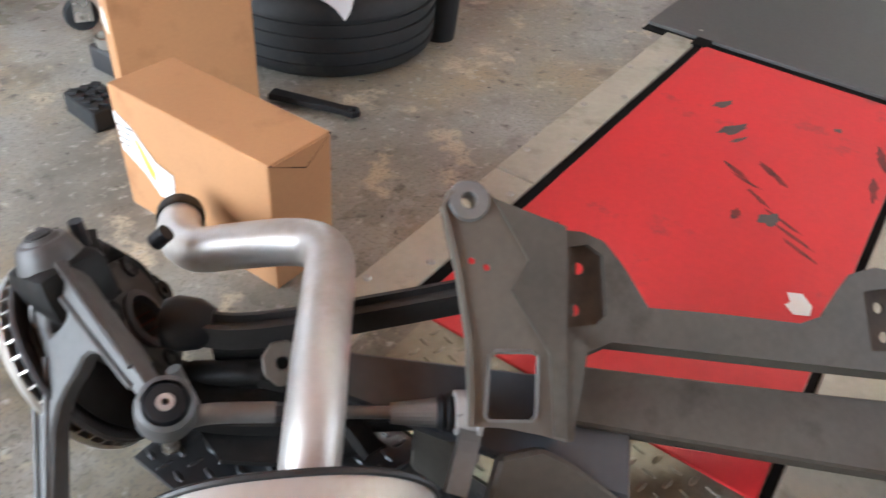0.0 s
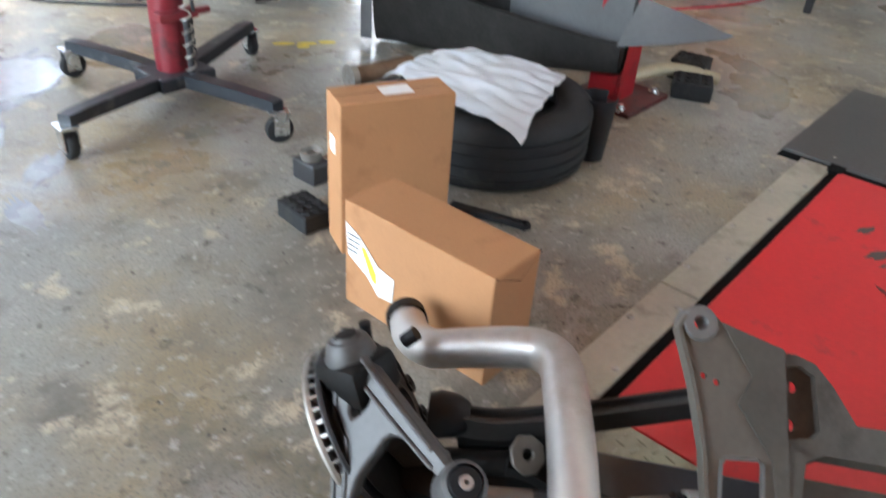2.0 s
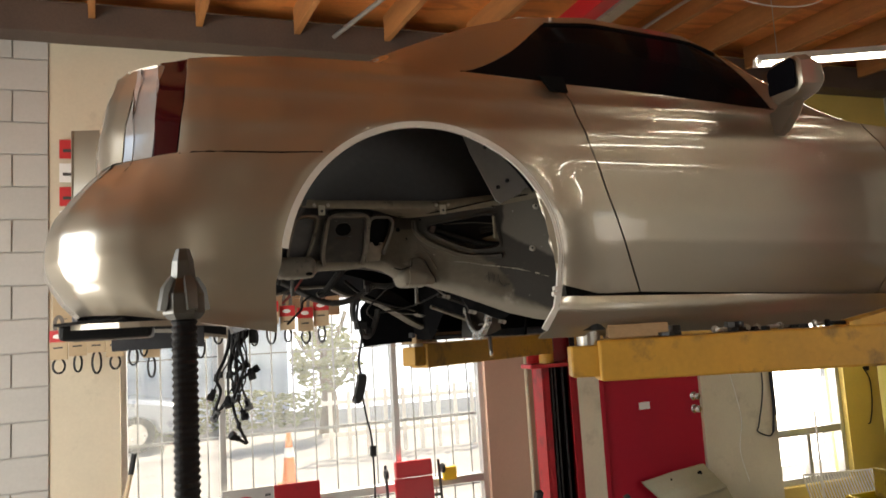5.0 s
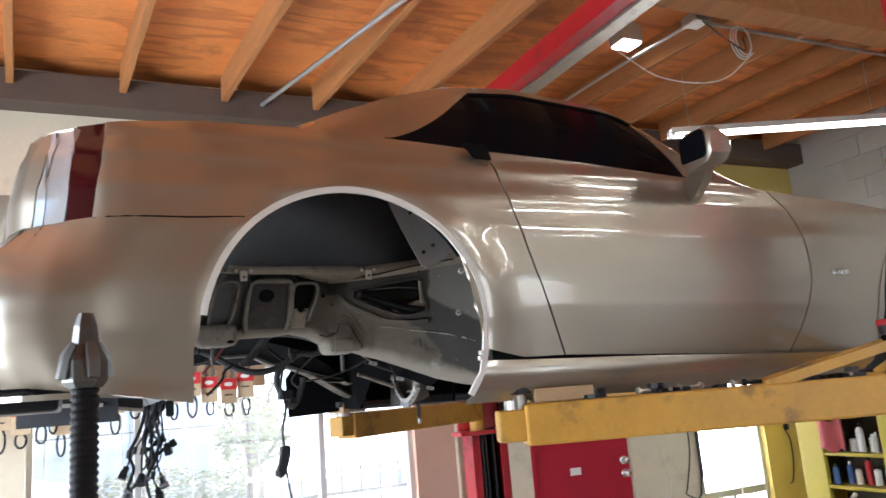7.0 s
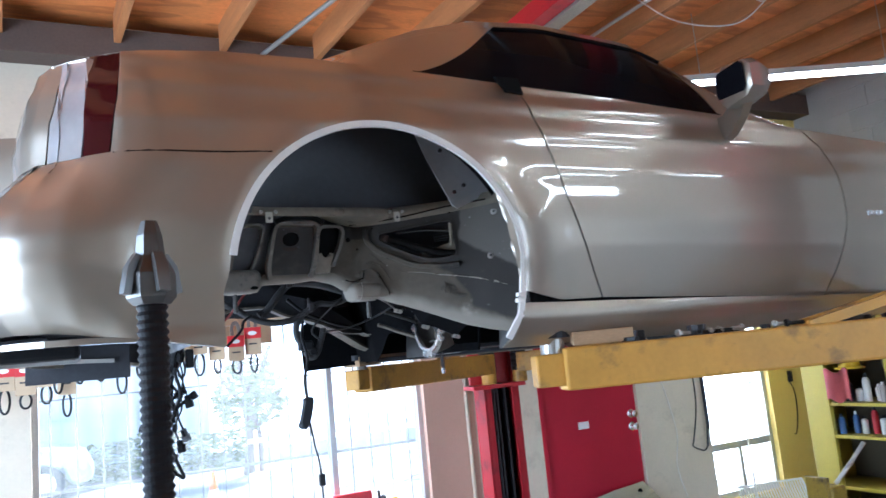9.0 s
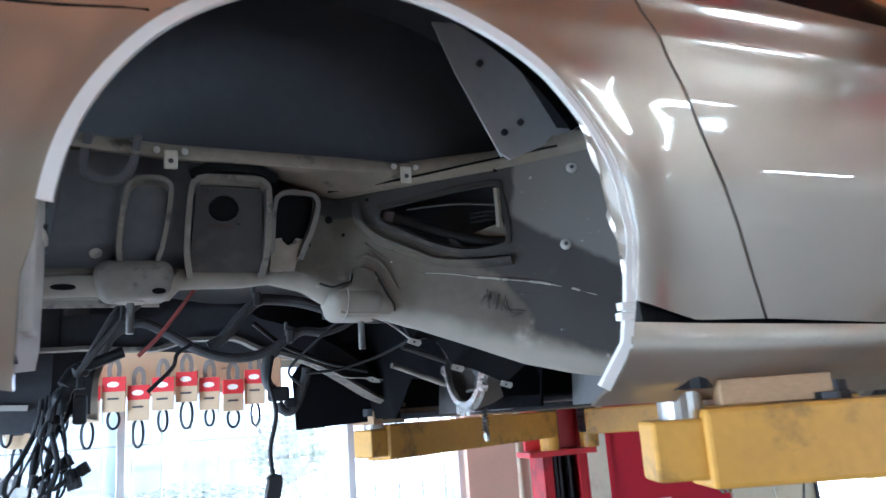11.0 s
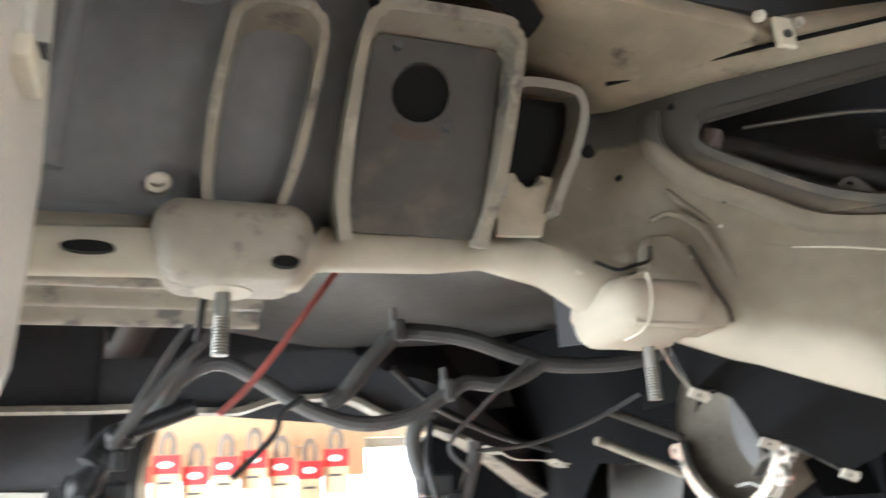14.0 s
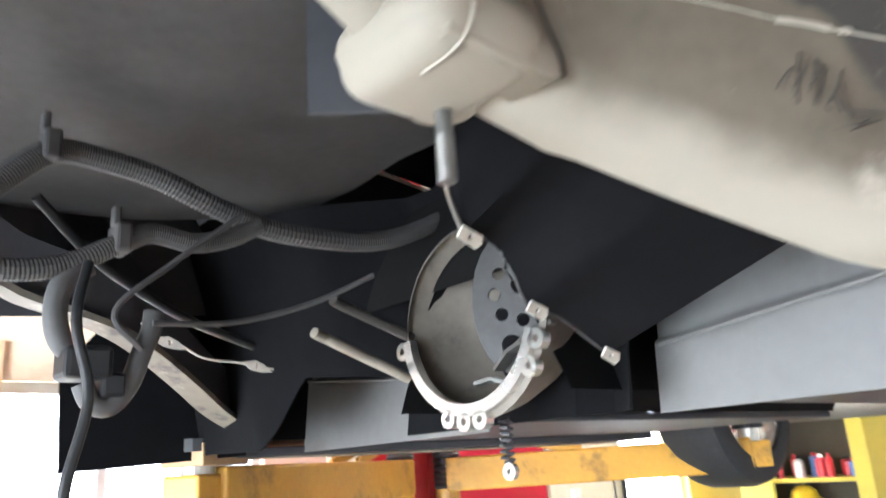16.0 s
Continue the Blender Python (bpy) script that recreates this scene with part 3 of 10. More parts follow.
for x0, x1 in ((-0.935, -0.385), (-0.345, 0.785), (0.825, 1.435)):
    bar_box("transom", x0, x1, WY + 0.055, WY + 0.125, 0.72, 0.775, 0.003, parent=win)
    bar_box("lower_sash", x0 + 0.005, x1 - 0.005, WY + 0.06, WY + 0.115, 0.345, 0.385, 0.003, parent=win)
    for z0, z1 in ((0.385, 0.72), (0.775, 2.08)):
        p = bar_box("pane", x0 + 0.002, x1 - 0.002, WY + 0.085, WY + 0.09, z0 + 0.002, z1 - 0.002, 0, parent=win, material=GLASS)
        p.visible_shadow = False
bar_box("sill", -0.99, 1.49, WY - 0.02, WY + 0.06, 0.285, 0.305, 0.004, parent=win)
BAR_GREY = mat("weathered_bar_paint", (0.16, 0.16, 0.16), 0.7, 0, 0.2, 9, 0.1, spec=0.2)
grille = structure("window_bars", box(-0.97, 1.47, WY + 0.165, WY + 0.175, 1.18, 1.20, 0), BAR_GREY, "weathered grey steel security bars outside the shop window", "window bars")
for i in range(17):
    x = -0.88 + 0.142 * i
    part("bar", cyl((x, WY + 0.17, 0.31), (x, WY + 0.17, 2.11), 0.0058, n=8), BAR_GREY, grille)
for z in (0.44, 0.56, 0.68, 1.72):
    part("cross_bar", box(-0.97, 1.47, WY + 0.178, WY + 0.186, z, z + 0.010, 0), BAR_GREY, grille)

# side window
win2 = structure("window_2", box(4.08, 4.86, WY + 0.06, WY + 0.12, 0.34, 0.39, 0.003), ALU, "small window with white frame, lower sash shut", "window")
for x in (4.10, 4.84):
    bar_box("mullion", x - 0.02, x + 0.02, WY + 0.05, WY + 0.13, 0.39, 2.15, 0.003, parent=win2)
bar_box("transom", 4.12, 4.82, WY + 0.055, WY + 0.125, 0.74, 0.80, 0.003, parent=win2)
bar_box("lower_mullion", 4.44, 4.48, WY + 0.06, WY + 0.12, 0.39, 0.74, 0.003, parent=win2)
for z0, z1 in ((0.39, 0.74), (0.80, 2.15)):
    bar_box("pane", 4.122, 4.818, WY + 0.085, WY + 0.09, z0, z1, 0, parent=win2, material=GLASS)

# red door
door = structure("door_1", box(2.45, 3.34, WY + 0.02, WY + 0.065, 0.03, 2.05, 0.003), RED_DOOR, "crimson painted steel door, shut, with daylight under it", "door")
bar_box("door_frame", 2.41, 2.446, WY - 0.004, WY + 0.12, 0, 2.10, 0.003, parent=door, material=RED_DOOR)
bar_box("door_frame", 3.344, 3.38, WY - 0.004, WY + 0.12, 0, 2.10, 0.003, parent=door, material=CREAM)
bar_box("door_frame", 2.446, 3.344, WY - 0.004, WY + 0.12, 2.055, 2.10, 0.003, parent=door, material=RED_DOOR)
part("notice", box(2.76, 2.86, WY + 0.014, WY + 0.019, 1.105, 1.16, 0.001), WHITE_PAPER, door, "small white notice")
for z in (1.07, 1.17):
    part("door_knob", lathe([(0, 0), (0.034, 0), (0.034, 0.006), (0.016, 0.012), (0.016, 0.03), (0.027, 0.04), (0.027, 0.056), (0.0, 0.062)],
                            axes((3.28, WY + 0.02, z), (1, 0, 0), (0, 0, 1)), 20), CHROME, door, "chrome knob", True)
tagged(part("conduit", tube([(1.79, WY - 0.02, 0.05), (1.79, WY - 0.02, 3.7)], 0.014, 10, 0), CREAM), "painted conduit running up the pink wall", "conduit", kind="structure")

# outside
structure("ground", grid(lambda u, v: Vector((-120 + 240 * u, -120 + 240 * v, -0.06)), 8, 8), ASPHALT, "pale sunlit street outside", "ground")

# ---------- two-post lift ----------


BASE_RED = mat("grimy_base_red", (0.11, 0.02, 0.02), 0.5, 0.1, 0.3, 8, 0.1, dirt=(0.03, 0.025, 0.025), dirt_amount=0.5, dirt_scale=9)


POST_RED = mat("worn_post_red", (0.33, 0.010, 0.016), 0.45, 0, 0.12, 5, 0.06, spec=0.3, dirt=(0.08, 0.02, 0.02), dirt_amount=0.25, dirt_scale=5)


def lift_post(y_in, y_out, x0, x1, name_label):
    post = thing("lift_post", name_label, "car lift", "posts of the car lift")
    s = 1 if y_in > y_out else -1
    part("back_plate", box(x0, x1, min(y_out, y_out + s * 0.012), max(y_out, y_out + s * 0.012), 0.02, 3.62, 0.003), POST_RED, post)
    for xa in (x0, x1 - 0.012):
        part("side_plate", box(xa, xa + 0.012, min(y_out + s * 0.013, y_in), max(y_out + s * 0.013, y_in), 0.02, 3.62, 0.003), POST_RED, post)
    for xa in (x0 + 0.013, x1 - 0.053):
        part("front_lip", box(xa, xa + 0.040, min(y_in, y_in - s * 0.012), max(y_in, y_in - s * 0.012), 0.02, 3.62, 0.003), POST_RED, post)
    yb0, yb1 = sorted((y_out - s * 0.10, y_in + s * 0.06))
    part("base_plate", box(x0 - 0.08, x1 + 0.12, yb0, yb1, 0, 0.02, 0.003), BASE_RED, post, "grimy dark red base plate")
    for xa in (x0 - 0.06, x1 + 0.08):
        for ya in (yb0 + 0.05, yb1 - 0.05):
            part("anchor_bolt", bolt(bmesh.new(), (xa, ya, 0.02), (0, 0, 1), 0.013, 0.022), CHROME, post)
    part("ram", cyl((x0 + 0.045, (y_in + y_out) / 2, 0.05), (x0 + 0.045, (y_in + y_out) / 2, 3.3), 0.024), DARK_STEEL, post, "black hydraulic ram")
    part("ram_rod", cyl((x0 + 0.1, (y_in + y_out) / 2, 0.05), (x0 + 0.1, (y_in + y_out) / 2, 3.3), 0.012), DARK_STEEL, post)
    return post


post_near = lift_post(-0.44, -0.578, 1.90, 2.03, "tall red steel lift post with white lettering")
part("head_cover", box(1.8992, 1.93, -0.578, -0.388, 2.46, 3.60, 0.0), POST_RED, post_near, "red cover plate with lettering")
part("carriage", box(1.912, 2.02, -0.427, -0.338, 1.56, 2.44, 0.004), BASE_RED, post_near, "dark red sliding carriage")
part("carriage_lip", box(1.902, 1.911, -0.427, -0.400, 1.56, 2.44, 0.002), POST_RED, post_near)
post_far = lift_post(2.38, 2.52, 1.52, 1.77, "tall red steel lift post by the wall")
# black sheet stands for the shade inside the post's channel
part("channel_lining", box(1.535, 1.755, 2.50, 2.506, 0.03, 3.60, 0), CAR_DARK, post_far, "black sheet for the shade in the channel")
for x in (1.585, 1.645, 1.70):
    part("chain_guide", box(x - 0.008, x + 0.008, 2.44, 2.47, 0.03, 3.60, 0.003), DARK_STEEL, post_far, "dark lifting chain strip")
crossbar = thing("lift_crossbar", "red and grey steel overhead crossbar of the lift", "car lift")
part("red_channel", box(1.66, 1.76, -0.64, 2.66, 3.60, 3.72, 0.004), PAINT_RED, crossbar)
part("steel_channel", box(1.765, 1.86, -0.66, 2.66, 3.585, 3.66, 0.004), STEEL, crossbar)


def arm(label, pivot, tip, z0=1.63, z1=1.75, w=0.11):
    a = thing("swing_arm_lift_support", label, "lift arm", "arms of the car lift")
    p, t = Vector((*pivot, 0)), Vector((*tip, 0))
    d = (t - p).normalized()
    length = (t - p).length
    m = axes((p.x, p.y, 0), d, Vector((-d.y, d.x, 0)))
    part("outer_tube", box(0.0, length * 0.94, -w / 2, w / 2, z0, z1, 0.008, m), LIFT_YELLOW, a)
    part("inner_tube", box(length * 0.7, length, -w / 2 + 0.014, w / 2 - 0.014, z0 + 0.014, z1 - 0.014, 0.006, m), LIFT_YELLOW, a)
    part("pad_post", cyl(m @ Vector((length - 0.06, 0, z1 - 0.02)), m @ Vector((length - 0.06, 0, z1 + 0.03)), 0.035), STEEL, a)
    part("pad", cyl(m @ Vector((length - 0.06, 0, z1 + 0.03)), m @ Vector((length - 0.06, 0, z1 + 0.055)), 0.055), BLACK, a, "black rubber pad")
    part("hinge", cyl(p + Vector((0, 0, z0 - 0.06)), p + Vector((0, 0, z1 + 0.12)), 0.045), LIFT_YELLOW, a)
    part("hinge_gear", cyl(p + Vector((0, 0, z1 + 0.122)), p + Vector((0, 0, z1 + 0.15)), 0.07), DARK_STEEL, a)
    for s in (-1, 1):
        part("brace", sweepm(bmesh.new(), [m @ Vector((0.50, s * w * 0.38, z1 - 0.004)), m @ Vector((0.05, s * w * 0.38, z1 + 0.095))], rect(0.012, 0.03), None, True, (0, 0, 1)), LIFT_YELLOW, a)
    part("hinge_spring", lathe([(0.052 if i % 2 else 0.046, z0 + 0.01 + 0.011 * i) for i in range(15)], Matrix.Translation((p.x, p.y, 0)), 16), DARK_STEEL, a, "black hinge spring", True)
    return a


arm("yellow painted lift arm, worn and scratched, under the sill", (1.70, -0.37), (0.47, 0.10))
arm("yellow painted lift arm, worn and scratched, under the sill", (1.88, -0.37), (2.35, 0.30))
arm("yellow painted lift arm, worn and scratched, on the wall side", (1.52, 2.30), (0.42, 1.60))
arm("yellow painted lift arm, worn and scratched, on the wall side", (1.74, 2.30), (2.55, 1.45))
for y0, y1, xo in ((-0.40, -0.25, 0.36), (2.24, 2.38, 0.0)):
    car = thing("lift_carriage", "red steel lift carriage between post and arms", "lift carriage", "carriages of the car lift")
    part("upper_plate", box(1.38 + xo, 1.74 + xo, y0, y1, 1.90, 1.925, 0.004), PAINT_RED, car)
    part("lower_plate", box(1.38 + xo, 1.74 + xo, y0, y1, 1.545, 1.57, 0.004), PAINT_RED, car)
    part("back_plate", box(1.42 + xo, 1.70 + xo, y0 if y0 < 0 else y1 - 0.02, y0 + 0.02 if y0 < 0 else y1, 1.571, 1.899, 0.004), PAINT_RED, car)

# ---------- flush red lift platform in the floor ----------
plat = thing("floor_platform", "red painted steel floor platform with steel edge rails", "floor lift")
part("red_plate", box(0.40, 1.97, -2.07, -1.415, -0.02, 0.012, 0.004), RED_PLATE, plat)
part("edge_rail", box(0.92, 1.99, -1.385, -1.28, -0.03, 0.010, 0.003), RAIL_STEEL, plat)
part("edge_rail", box(0.17, 0.912, -1.385, -1.28, -0.03, 0.008, 0.003), RAIL_STEEL, plat)
part("edge_rail", box(0.30, 2.0, -2.30, -2.09, -0.03, 0.010, 0.003), RAIL_STEEL, plat)
part("end_plate", box(2.02, 2.9, -2.35, -1.20, -0.02, 0.014, 0.003), GREY_PLATE, plat, "dark grey steel plate")
# flat black strips painted for the shade in the gaps round the plate
part("gap", box(0.38, 2.0, -1.413, -1.387, -0.02, 0.004, 0), CAR_DARK, plat, "black strip painted for the shade in the gap")
part("gap", box(0.38, 2.0, -2.088, -2.072, -0.02, 0.004, 0), CAR_DARK, plat, "black strip painted for the shade in the gap")
part("gap", box(1.972, 2.018, -2.35, -1.20, -0.02, 0.004, 0), CAR_DARK, plat, "black strip painted for the shade in the gap")

# ---------- boxes ----------


def carton(label, x0, x1, y0, y1, z1, m=None):
    c = thing("cardboard_box", label, "box", "cardboard boxes")
    part("carton", box(x0, x1, y0, y1, 0, z1, 0.003, m), CARD, c)
    return c


bx1 = carton("shut brown cardboard box with a torn shipping label", 0.285, 0.44, -1.185, -0.76, 0.28)
B2 = pose(0.41, -0.61, 0, 0, 0, -25)
bx2 = carton("shut tall brown cardboard box with small white labels", 0.0, 0.30, 0.0, 0.115, 0.42, B2)


# ---------- the car on the lift ----------
CW = 1.73                        # its width; its near side lies at y = 0
car = thing("car", "champagne silver coupe raised on the lift, rear wheel removed", "car")

PERIM = [(0.0, -0.50, 0.0), (0.12, -0.62, 0.004), (0.22, -0.715, 0.025), (0.32, -0.80, 0.07), (0.42, -0.868, 0.14), (0.54, -0.915, 0.25),
         (0.72, -0.945, 0.42), (1.20, -0.965, CW / 2)]
FRONT = [(0.0, 2.75, 0.0), (0.15, 2.895, 0.03), (0.30, 3.02, 0.11), (0.45, 3.11, 0.22), (0.65, 3.17, 0.41), (1.12, 3.22, CW / 2)]


def walk_round(table, d):
    for (d0, x0, y0), (d1, x1, y1) in zip(table, table[1:]):
        if d <= d1 or d1 == table[-1][0]:
            t = min(1.0, (d - d0) / (d1 - d0))
            return x0 + (x1 - x0) * t, y0 + (y1 - y0) * t


SECTION = [(1.74, 0.10), (1.77, 0.055), (1.80, 0.028), (1.845, 0.012), (1.885, 0.020), (1.95, 0.022), (2.03, 0.008), (2.12, 0.0), (2.25, 0.004),
           (2.36, 0.018), (2.46, 0.045), (2.53, 0.075), (2.60, 0.12)]


def inset(z):
    for (z0, a), (z1, b) in zip(SECTION, SECTION[1:]):
        if z <= z1:
            t = max(0, (z - z0) / (z1 - z0))
            t = t * t * (3 - 2 * t)
            return a + (b - a) * t
    return SECTION[-1][1]


def tail(p, z):
    """The bumper bulges out at the rear corners and the tail leans in above it."""
    t = max(0.0, min(1.0, (-0.52 - p) / 0.30))
    return t * t * (3 - 2 * t) * float(np.interp(z, TAIL_Z, TAIL_OUT))


TAIL_Z = [1.86, 1.90, 1.94, 1.98, 2.03, 2.09, 2.15, 2.21, 2.25, 2.285, 2.40, 2.545]
TAIL_OUT = [-0.07, -0.015, 0.022, 0.042, 0.050, 0.042, 0.020, -0.020, -0.055, -0.085, -0.070, -0.055]


def fold(p, z):
    """Below a sharp line along the side the door and fender lean in."""
    line = 2.045 - 0.02 * (p - 0.6)
    a = max(0.0, min(1.0, (p - 0.42) / 0.16)) * max(0.0, min(1.0, (2.9 - p) / 0.15))
    return inset(z) * (1 - a) + a * (inset(max(z, line)) + 0.22 * max(0.0, line - z))


def skin(p, z, out=0.0, folded=True):
    """A point of the body's outside: p runs along the side and round the corners."""
    if p < -0.5:
        x, y = walk_round(PERIM, -0.5 - p)
        x1, y1 = walk_round(PERIM, -0.5 - p + 0.02)
        n = Vector((-(y1 - y), (x1 - x), 0)).normalized()
        if n.y > 0:
            n = -n
    elif p > 2.75:
        x, y = walk_round(FRONT, p - 2.75)
        x1, y1 = walk_round(FRONT, p - 2.75 + 0.02)
        n = Vector(((y1 - y), -(x1 - x), 0)).normalized()
    else:
        x, y, n = p, 0.0, Vector((0, -1, 0))
    d = (fold(p, z) if folded else inset(z)) - tail(p, z)
    flare = 0.018 * math.exp(-(((p - 0.014) ** 2 + (z - 1.98) ** 2) ** 0.5 - 0.415) ** 2 / 0.004)
    return Vector((x, y, z)) + n * (out - d + flare * (0.4 + 0.6 * max(0.0, min(1.0, (z - 1.80) / 0.16))))


def flip(bm):
    """The same for the other side of the car."""
    for v in bm.verts:
        v.co.y = CW - v.co.y
    bmesh.ops.reverse_faces(bm, faces=bm.faces)
    return bm


def arch(cx, cz, r, a0, a1, n=26):
    return [(cx + r * math.cos(radians(a0 + (a1 - a0) * i / n)), cz + r * math.sin(radians(a0 + (a1 - a0) * i / n))) for i in range(n + 1)]


AR, AX, AZ = 0.400, 0.014, 1.980
SEAM_R = [(0.698, 1.888), (0.645, 2.02), (0.595, 2.16), (0.545, 2.35), (0.502, 2.545)]      # rear edge of the door
SEAM_F = [(1.667, 1.845), (1.745, 1.97), (1.795, 2.13), (1.780, 2.305), (1.686, 2.455)]    # front edge of the door
SEAM_R, SEAM_F = ([(q.x, q.y) for q in smooth_path([(x, z, 0) for x, z in line], 6)] for line in (SEAM_R, SEAM_F))


def panel(name, b, t, l, r, nu, nv, out=0.0, material=CAR_PAINT, thick=0.006, label="", folded=True):
    f = coons(b, t, l, r)
    for side in (0, 1):
        bm = grid(lambda u, v: skin(*f(u, v), out, folded), nu, nv, thick)
        part(name, flip(bm) if side else bm, material, car, label, True)


g = 0.003
panel("rear_bumper", [(-1.70, 1.895), (-0.98, 1.895), (-0.80, 1.888), (-0.60, 1.862), (-0.40, 1.825)], [(-1.70, 2.283), (-0.25 - g, 2.283)],
      [(-1.70, 1.895), (-1.70, 2.283)], [(-0.40, 1.825), (-0.40, 1.95)] + arch(AX, AZ, AR, 178, 129, 14), 80, 32)
panel("bumper_lining", [(-1.70, 1.905), (-0.98, 1.905), (-0.80, 1.898), (-0.60, 1.872), (-0.42, 1.84)], [(-1.70, 2.275), (-0.28, 2.275)],
      [(-1.70, 1.905), (-1.70, 2.275)], [(-0.42, 1.84), (-0.42, 1.95)] + arch(AX, AZ, AR + 0.016, 178, 131, 10), 30, 8, -0.014, UNDER_BLACK, 0.002)
panel("quarter_panel", [(-0.635, 2.289), (-0.26, 2.289)] + arch(AX, AZ, AR, 127, -9, 110) + [(0.55, 1.888), (0.698 - g, 1.888)], [(-0.605, 2.560), (-0.35, 2.590), (-0.1, 2.592), (0.2, 2.575), (0.502 - g, 2.548)],
      [(-0.635, 2.289), (-0.605, 2.560)], [(x - g, z) for x, z in SEAM_R], 300, 36)
panel("door", [(0.698 + g, 1.888), (1.2, 1.868), (1.667 - g, 1.848)], [(0.502 + g, 2.545), (0.9, 2.525), (1.3, 2.492), (1.686 - g, 2.455)],
      [(x + g, z) for x, z in SEAM_R], [(x - g, z) for x, z in SEAM_F], 24, 72)
panel("sill", [(0.345, 1.765), (1.0, 1.757), (1.9, 1.757), (2.06, 1.765)], [(0.40, 1.883), (1.0, 1.868), (1.66, 1.843), (2.1, 1.835)],
      [(0.345, 1.765), (0.375, 1.80), (0.40, 1.883)], [(2.06, 1.765), (2.1, 1.835)], 24, 8, 0.006, folded=False)
FX, FZ, FR = 2.53, 1.955, 0.385
panel("front_fender", [(1.667 + g, 1.845), (2.08, 1.835)] + arch(FX, FZ, FR, 196, -14, 30) + [(2.95, 1.86)], [(1.686 + g, 2.455), (2.2, 2.415), (2.6, 2.365), (2.95, 2.26)],
      [(x + g, z) for x, z in SEAM_F], [(2.95, 1.86), (2.95, 2.26)], 56, 26)
panel("front_bumper", [(2.953, 1.80), (3.86, 1.80)], [(2.953, 2.24), (3.4, 2.20), (3.86, 2.18)], [(2.953, 1.80), (2.953, 2.24)], [(3.86, 1.80), (3.86, 2.18)], 24, 8)
panel("tail_lamp", [(-0.725, 2.289), (-0.64, 2.289)], [(-0.695, 2.555), (-0.61, 2.558)], [(-0.725, 2.289), (-0.695, 2.555)], [(-0.64, 2.289), (-0.61, 2.558)], 8, 8, -0.002, TAIL_RED)
panel("lamp_lens", [(-0.86, 2.289), (-0.73, 2.289)], [(-0.83, 2.545), (-0.70, 2.545)], [(-0.86, 2.289), (-0.83, 2.545)], [(-0.73, 2.289), (-0.70, 2.545)], 8, 8, 0.0, CLEAR_LENS)
panel("tail_panel", [(-1.70, 2.289), (-0.865, 2.289)], [(-1.70, 2.56), (-0.835, 2.548)], [(-1.70, 2.289), (-1.70, 2.56)], [(-0.865, 2.289), (-0.835, 2.548)], 16, 8)

for side in (0, 1):
    b = tube([skin(-0.63 + 0.04 * i, 2.286, -0.002) for i in range(10)], 0.0032, 6, 1)
    part("panel_joint", flip(b) if side else b, CAR_DARK, car, "dark joint between bumper and quarter panel")
# white trim round the rear arch
for side in (0, 1):
    b = sweepm(bmesh.new(), [skin(x, z, 0.0015) for x, z in arch(AX, AZ, AR - 0.006, 172, -14, 150) + [(0.385, 1.85), (0.355, 1.79)]], rect(0.017, 0.010), None, True, (0, -1, 0))
    part("arch_lip", flip(b) if side else b, WHITE_EDGE, car, "worn pale arch lip", True)


# deck, hood, roof
def upper(x_edge, fn, nu, nv):
    return grid(fn, nu, nv, 0.006)


def deck(u, v):
    x = -0.93 + 1.42 * u
    p = -0.5 - 0.5 * max(0, (-0.5 - x) / 0.43) if x < -0.5 else x
    z = float(np.interp(x, [-0.93, -0.605, -0.35, -0.1, 0.2, 0.5], [2.548, 2.558, 2.588, 2.590, 2.573, 2.546]))
    e = skin(p, z, 0)
    y = e.y + (CW - 2 * e.y) * v
    s = math.sin(math.pi * v)
    return Vector((e.x, y, z + 0.06 * s ** 0.7 * min(1, (x + 0.97) * 6)))


part("boot_lid", upper(0, deck, 24, 24), CAR_PAINT, car, "", True)


def hood(u, v):
    x = 1.50 + 1.62 * u
    p = x if x < 2.75 else 2.75 + (x - 2.75) * 1.3
    z = np.interp(x, [1.5, 1.686, 2.2, 2.6, 2.95, 3.12], [2.466, 2.452, 2.412, 2.362, 2.257, 2.21])
    e = skin(p, z, 0)
    return Vector((e.x, e.y + (CW - 2 * e.y) * v, z + 0.09 * math.sin(math.pi * v) ** 0.8))


part("bonnet", upper(0, hood, 24, 24), CAR_PAINT, car, "", True)

# greenhouse: side glass, roof, screens
ROOF_X = [-0.10, 0.11, 0.30, 0.49, 0.745, 1.15, 1.365, 1.50, 1.64]
ROOF_Z = [2.67, 2.75, 2.815, 2.861, 2.880, 2.848, 2.775, 2.70, 2.60]
ROOF_Y = [0.40, 0.36, 0.33, 0.315, 0.31, 0.31, 0.32, 0.33, 0.34]


def roof(u, v):
    x = -0.10 + 1.74 * u
    z, y = np.interp(x, ROOF_X, ROOF_Z), np.interp(x, ROOF_X, ROOF_Y)
    return Vector((x, y + (CW - 2 * y) * v, z + 0.05 * math.sin(math.pi * v) ** 0.6 * min(1, u * 4, (1 - u) * 4)))


part("roof", upper(0, lambda u, v: roof(0.10 + 0.60 * u, v), 20, 20), CAR_PAINT, car, "", True)
part("rear_window", upper(0, lambda u, v: roof(0.0 + 0.099 * u, v), 6, 20), CAR_PAINT, car, "", True)
part("windscreen", upper(0, lambda u, v: roof(0.702 + 0.298 * u, v), 8, 20), TINT, car, "dark windscreen", True)


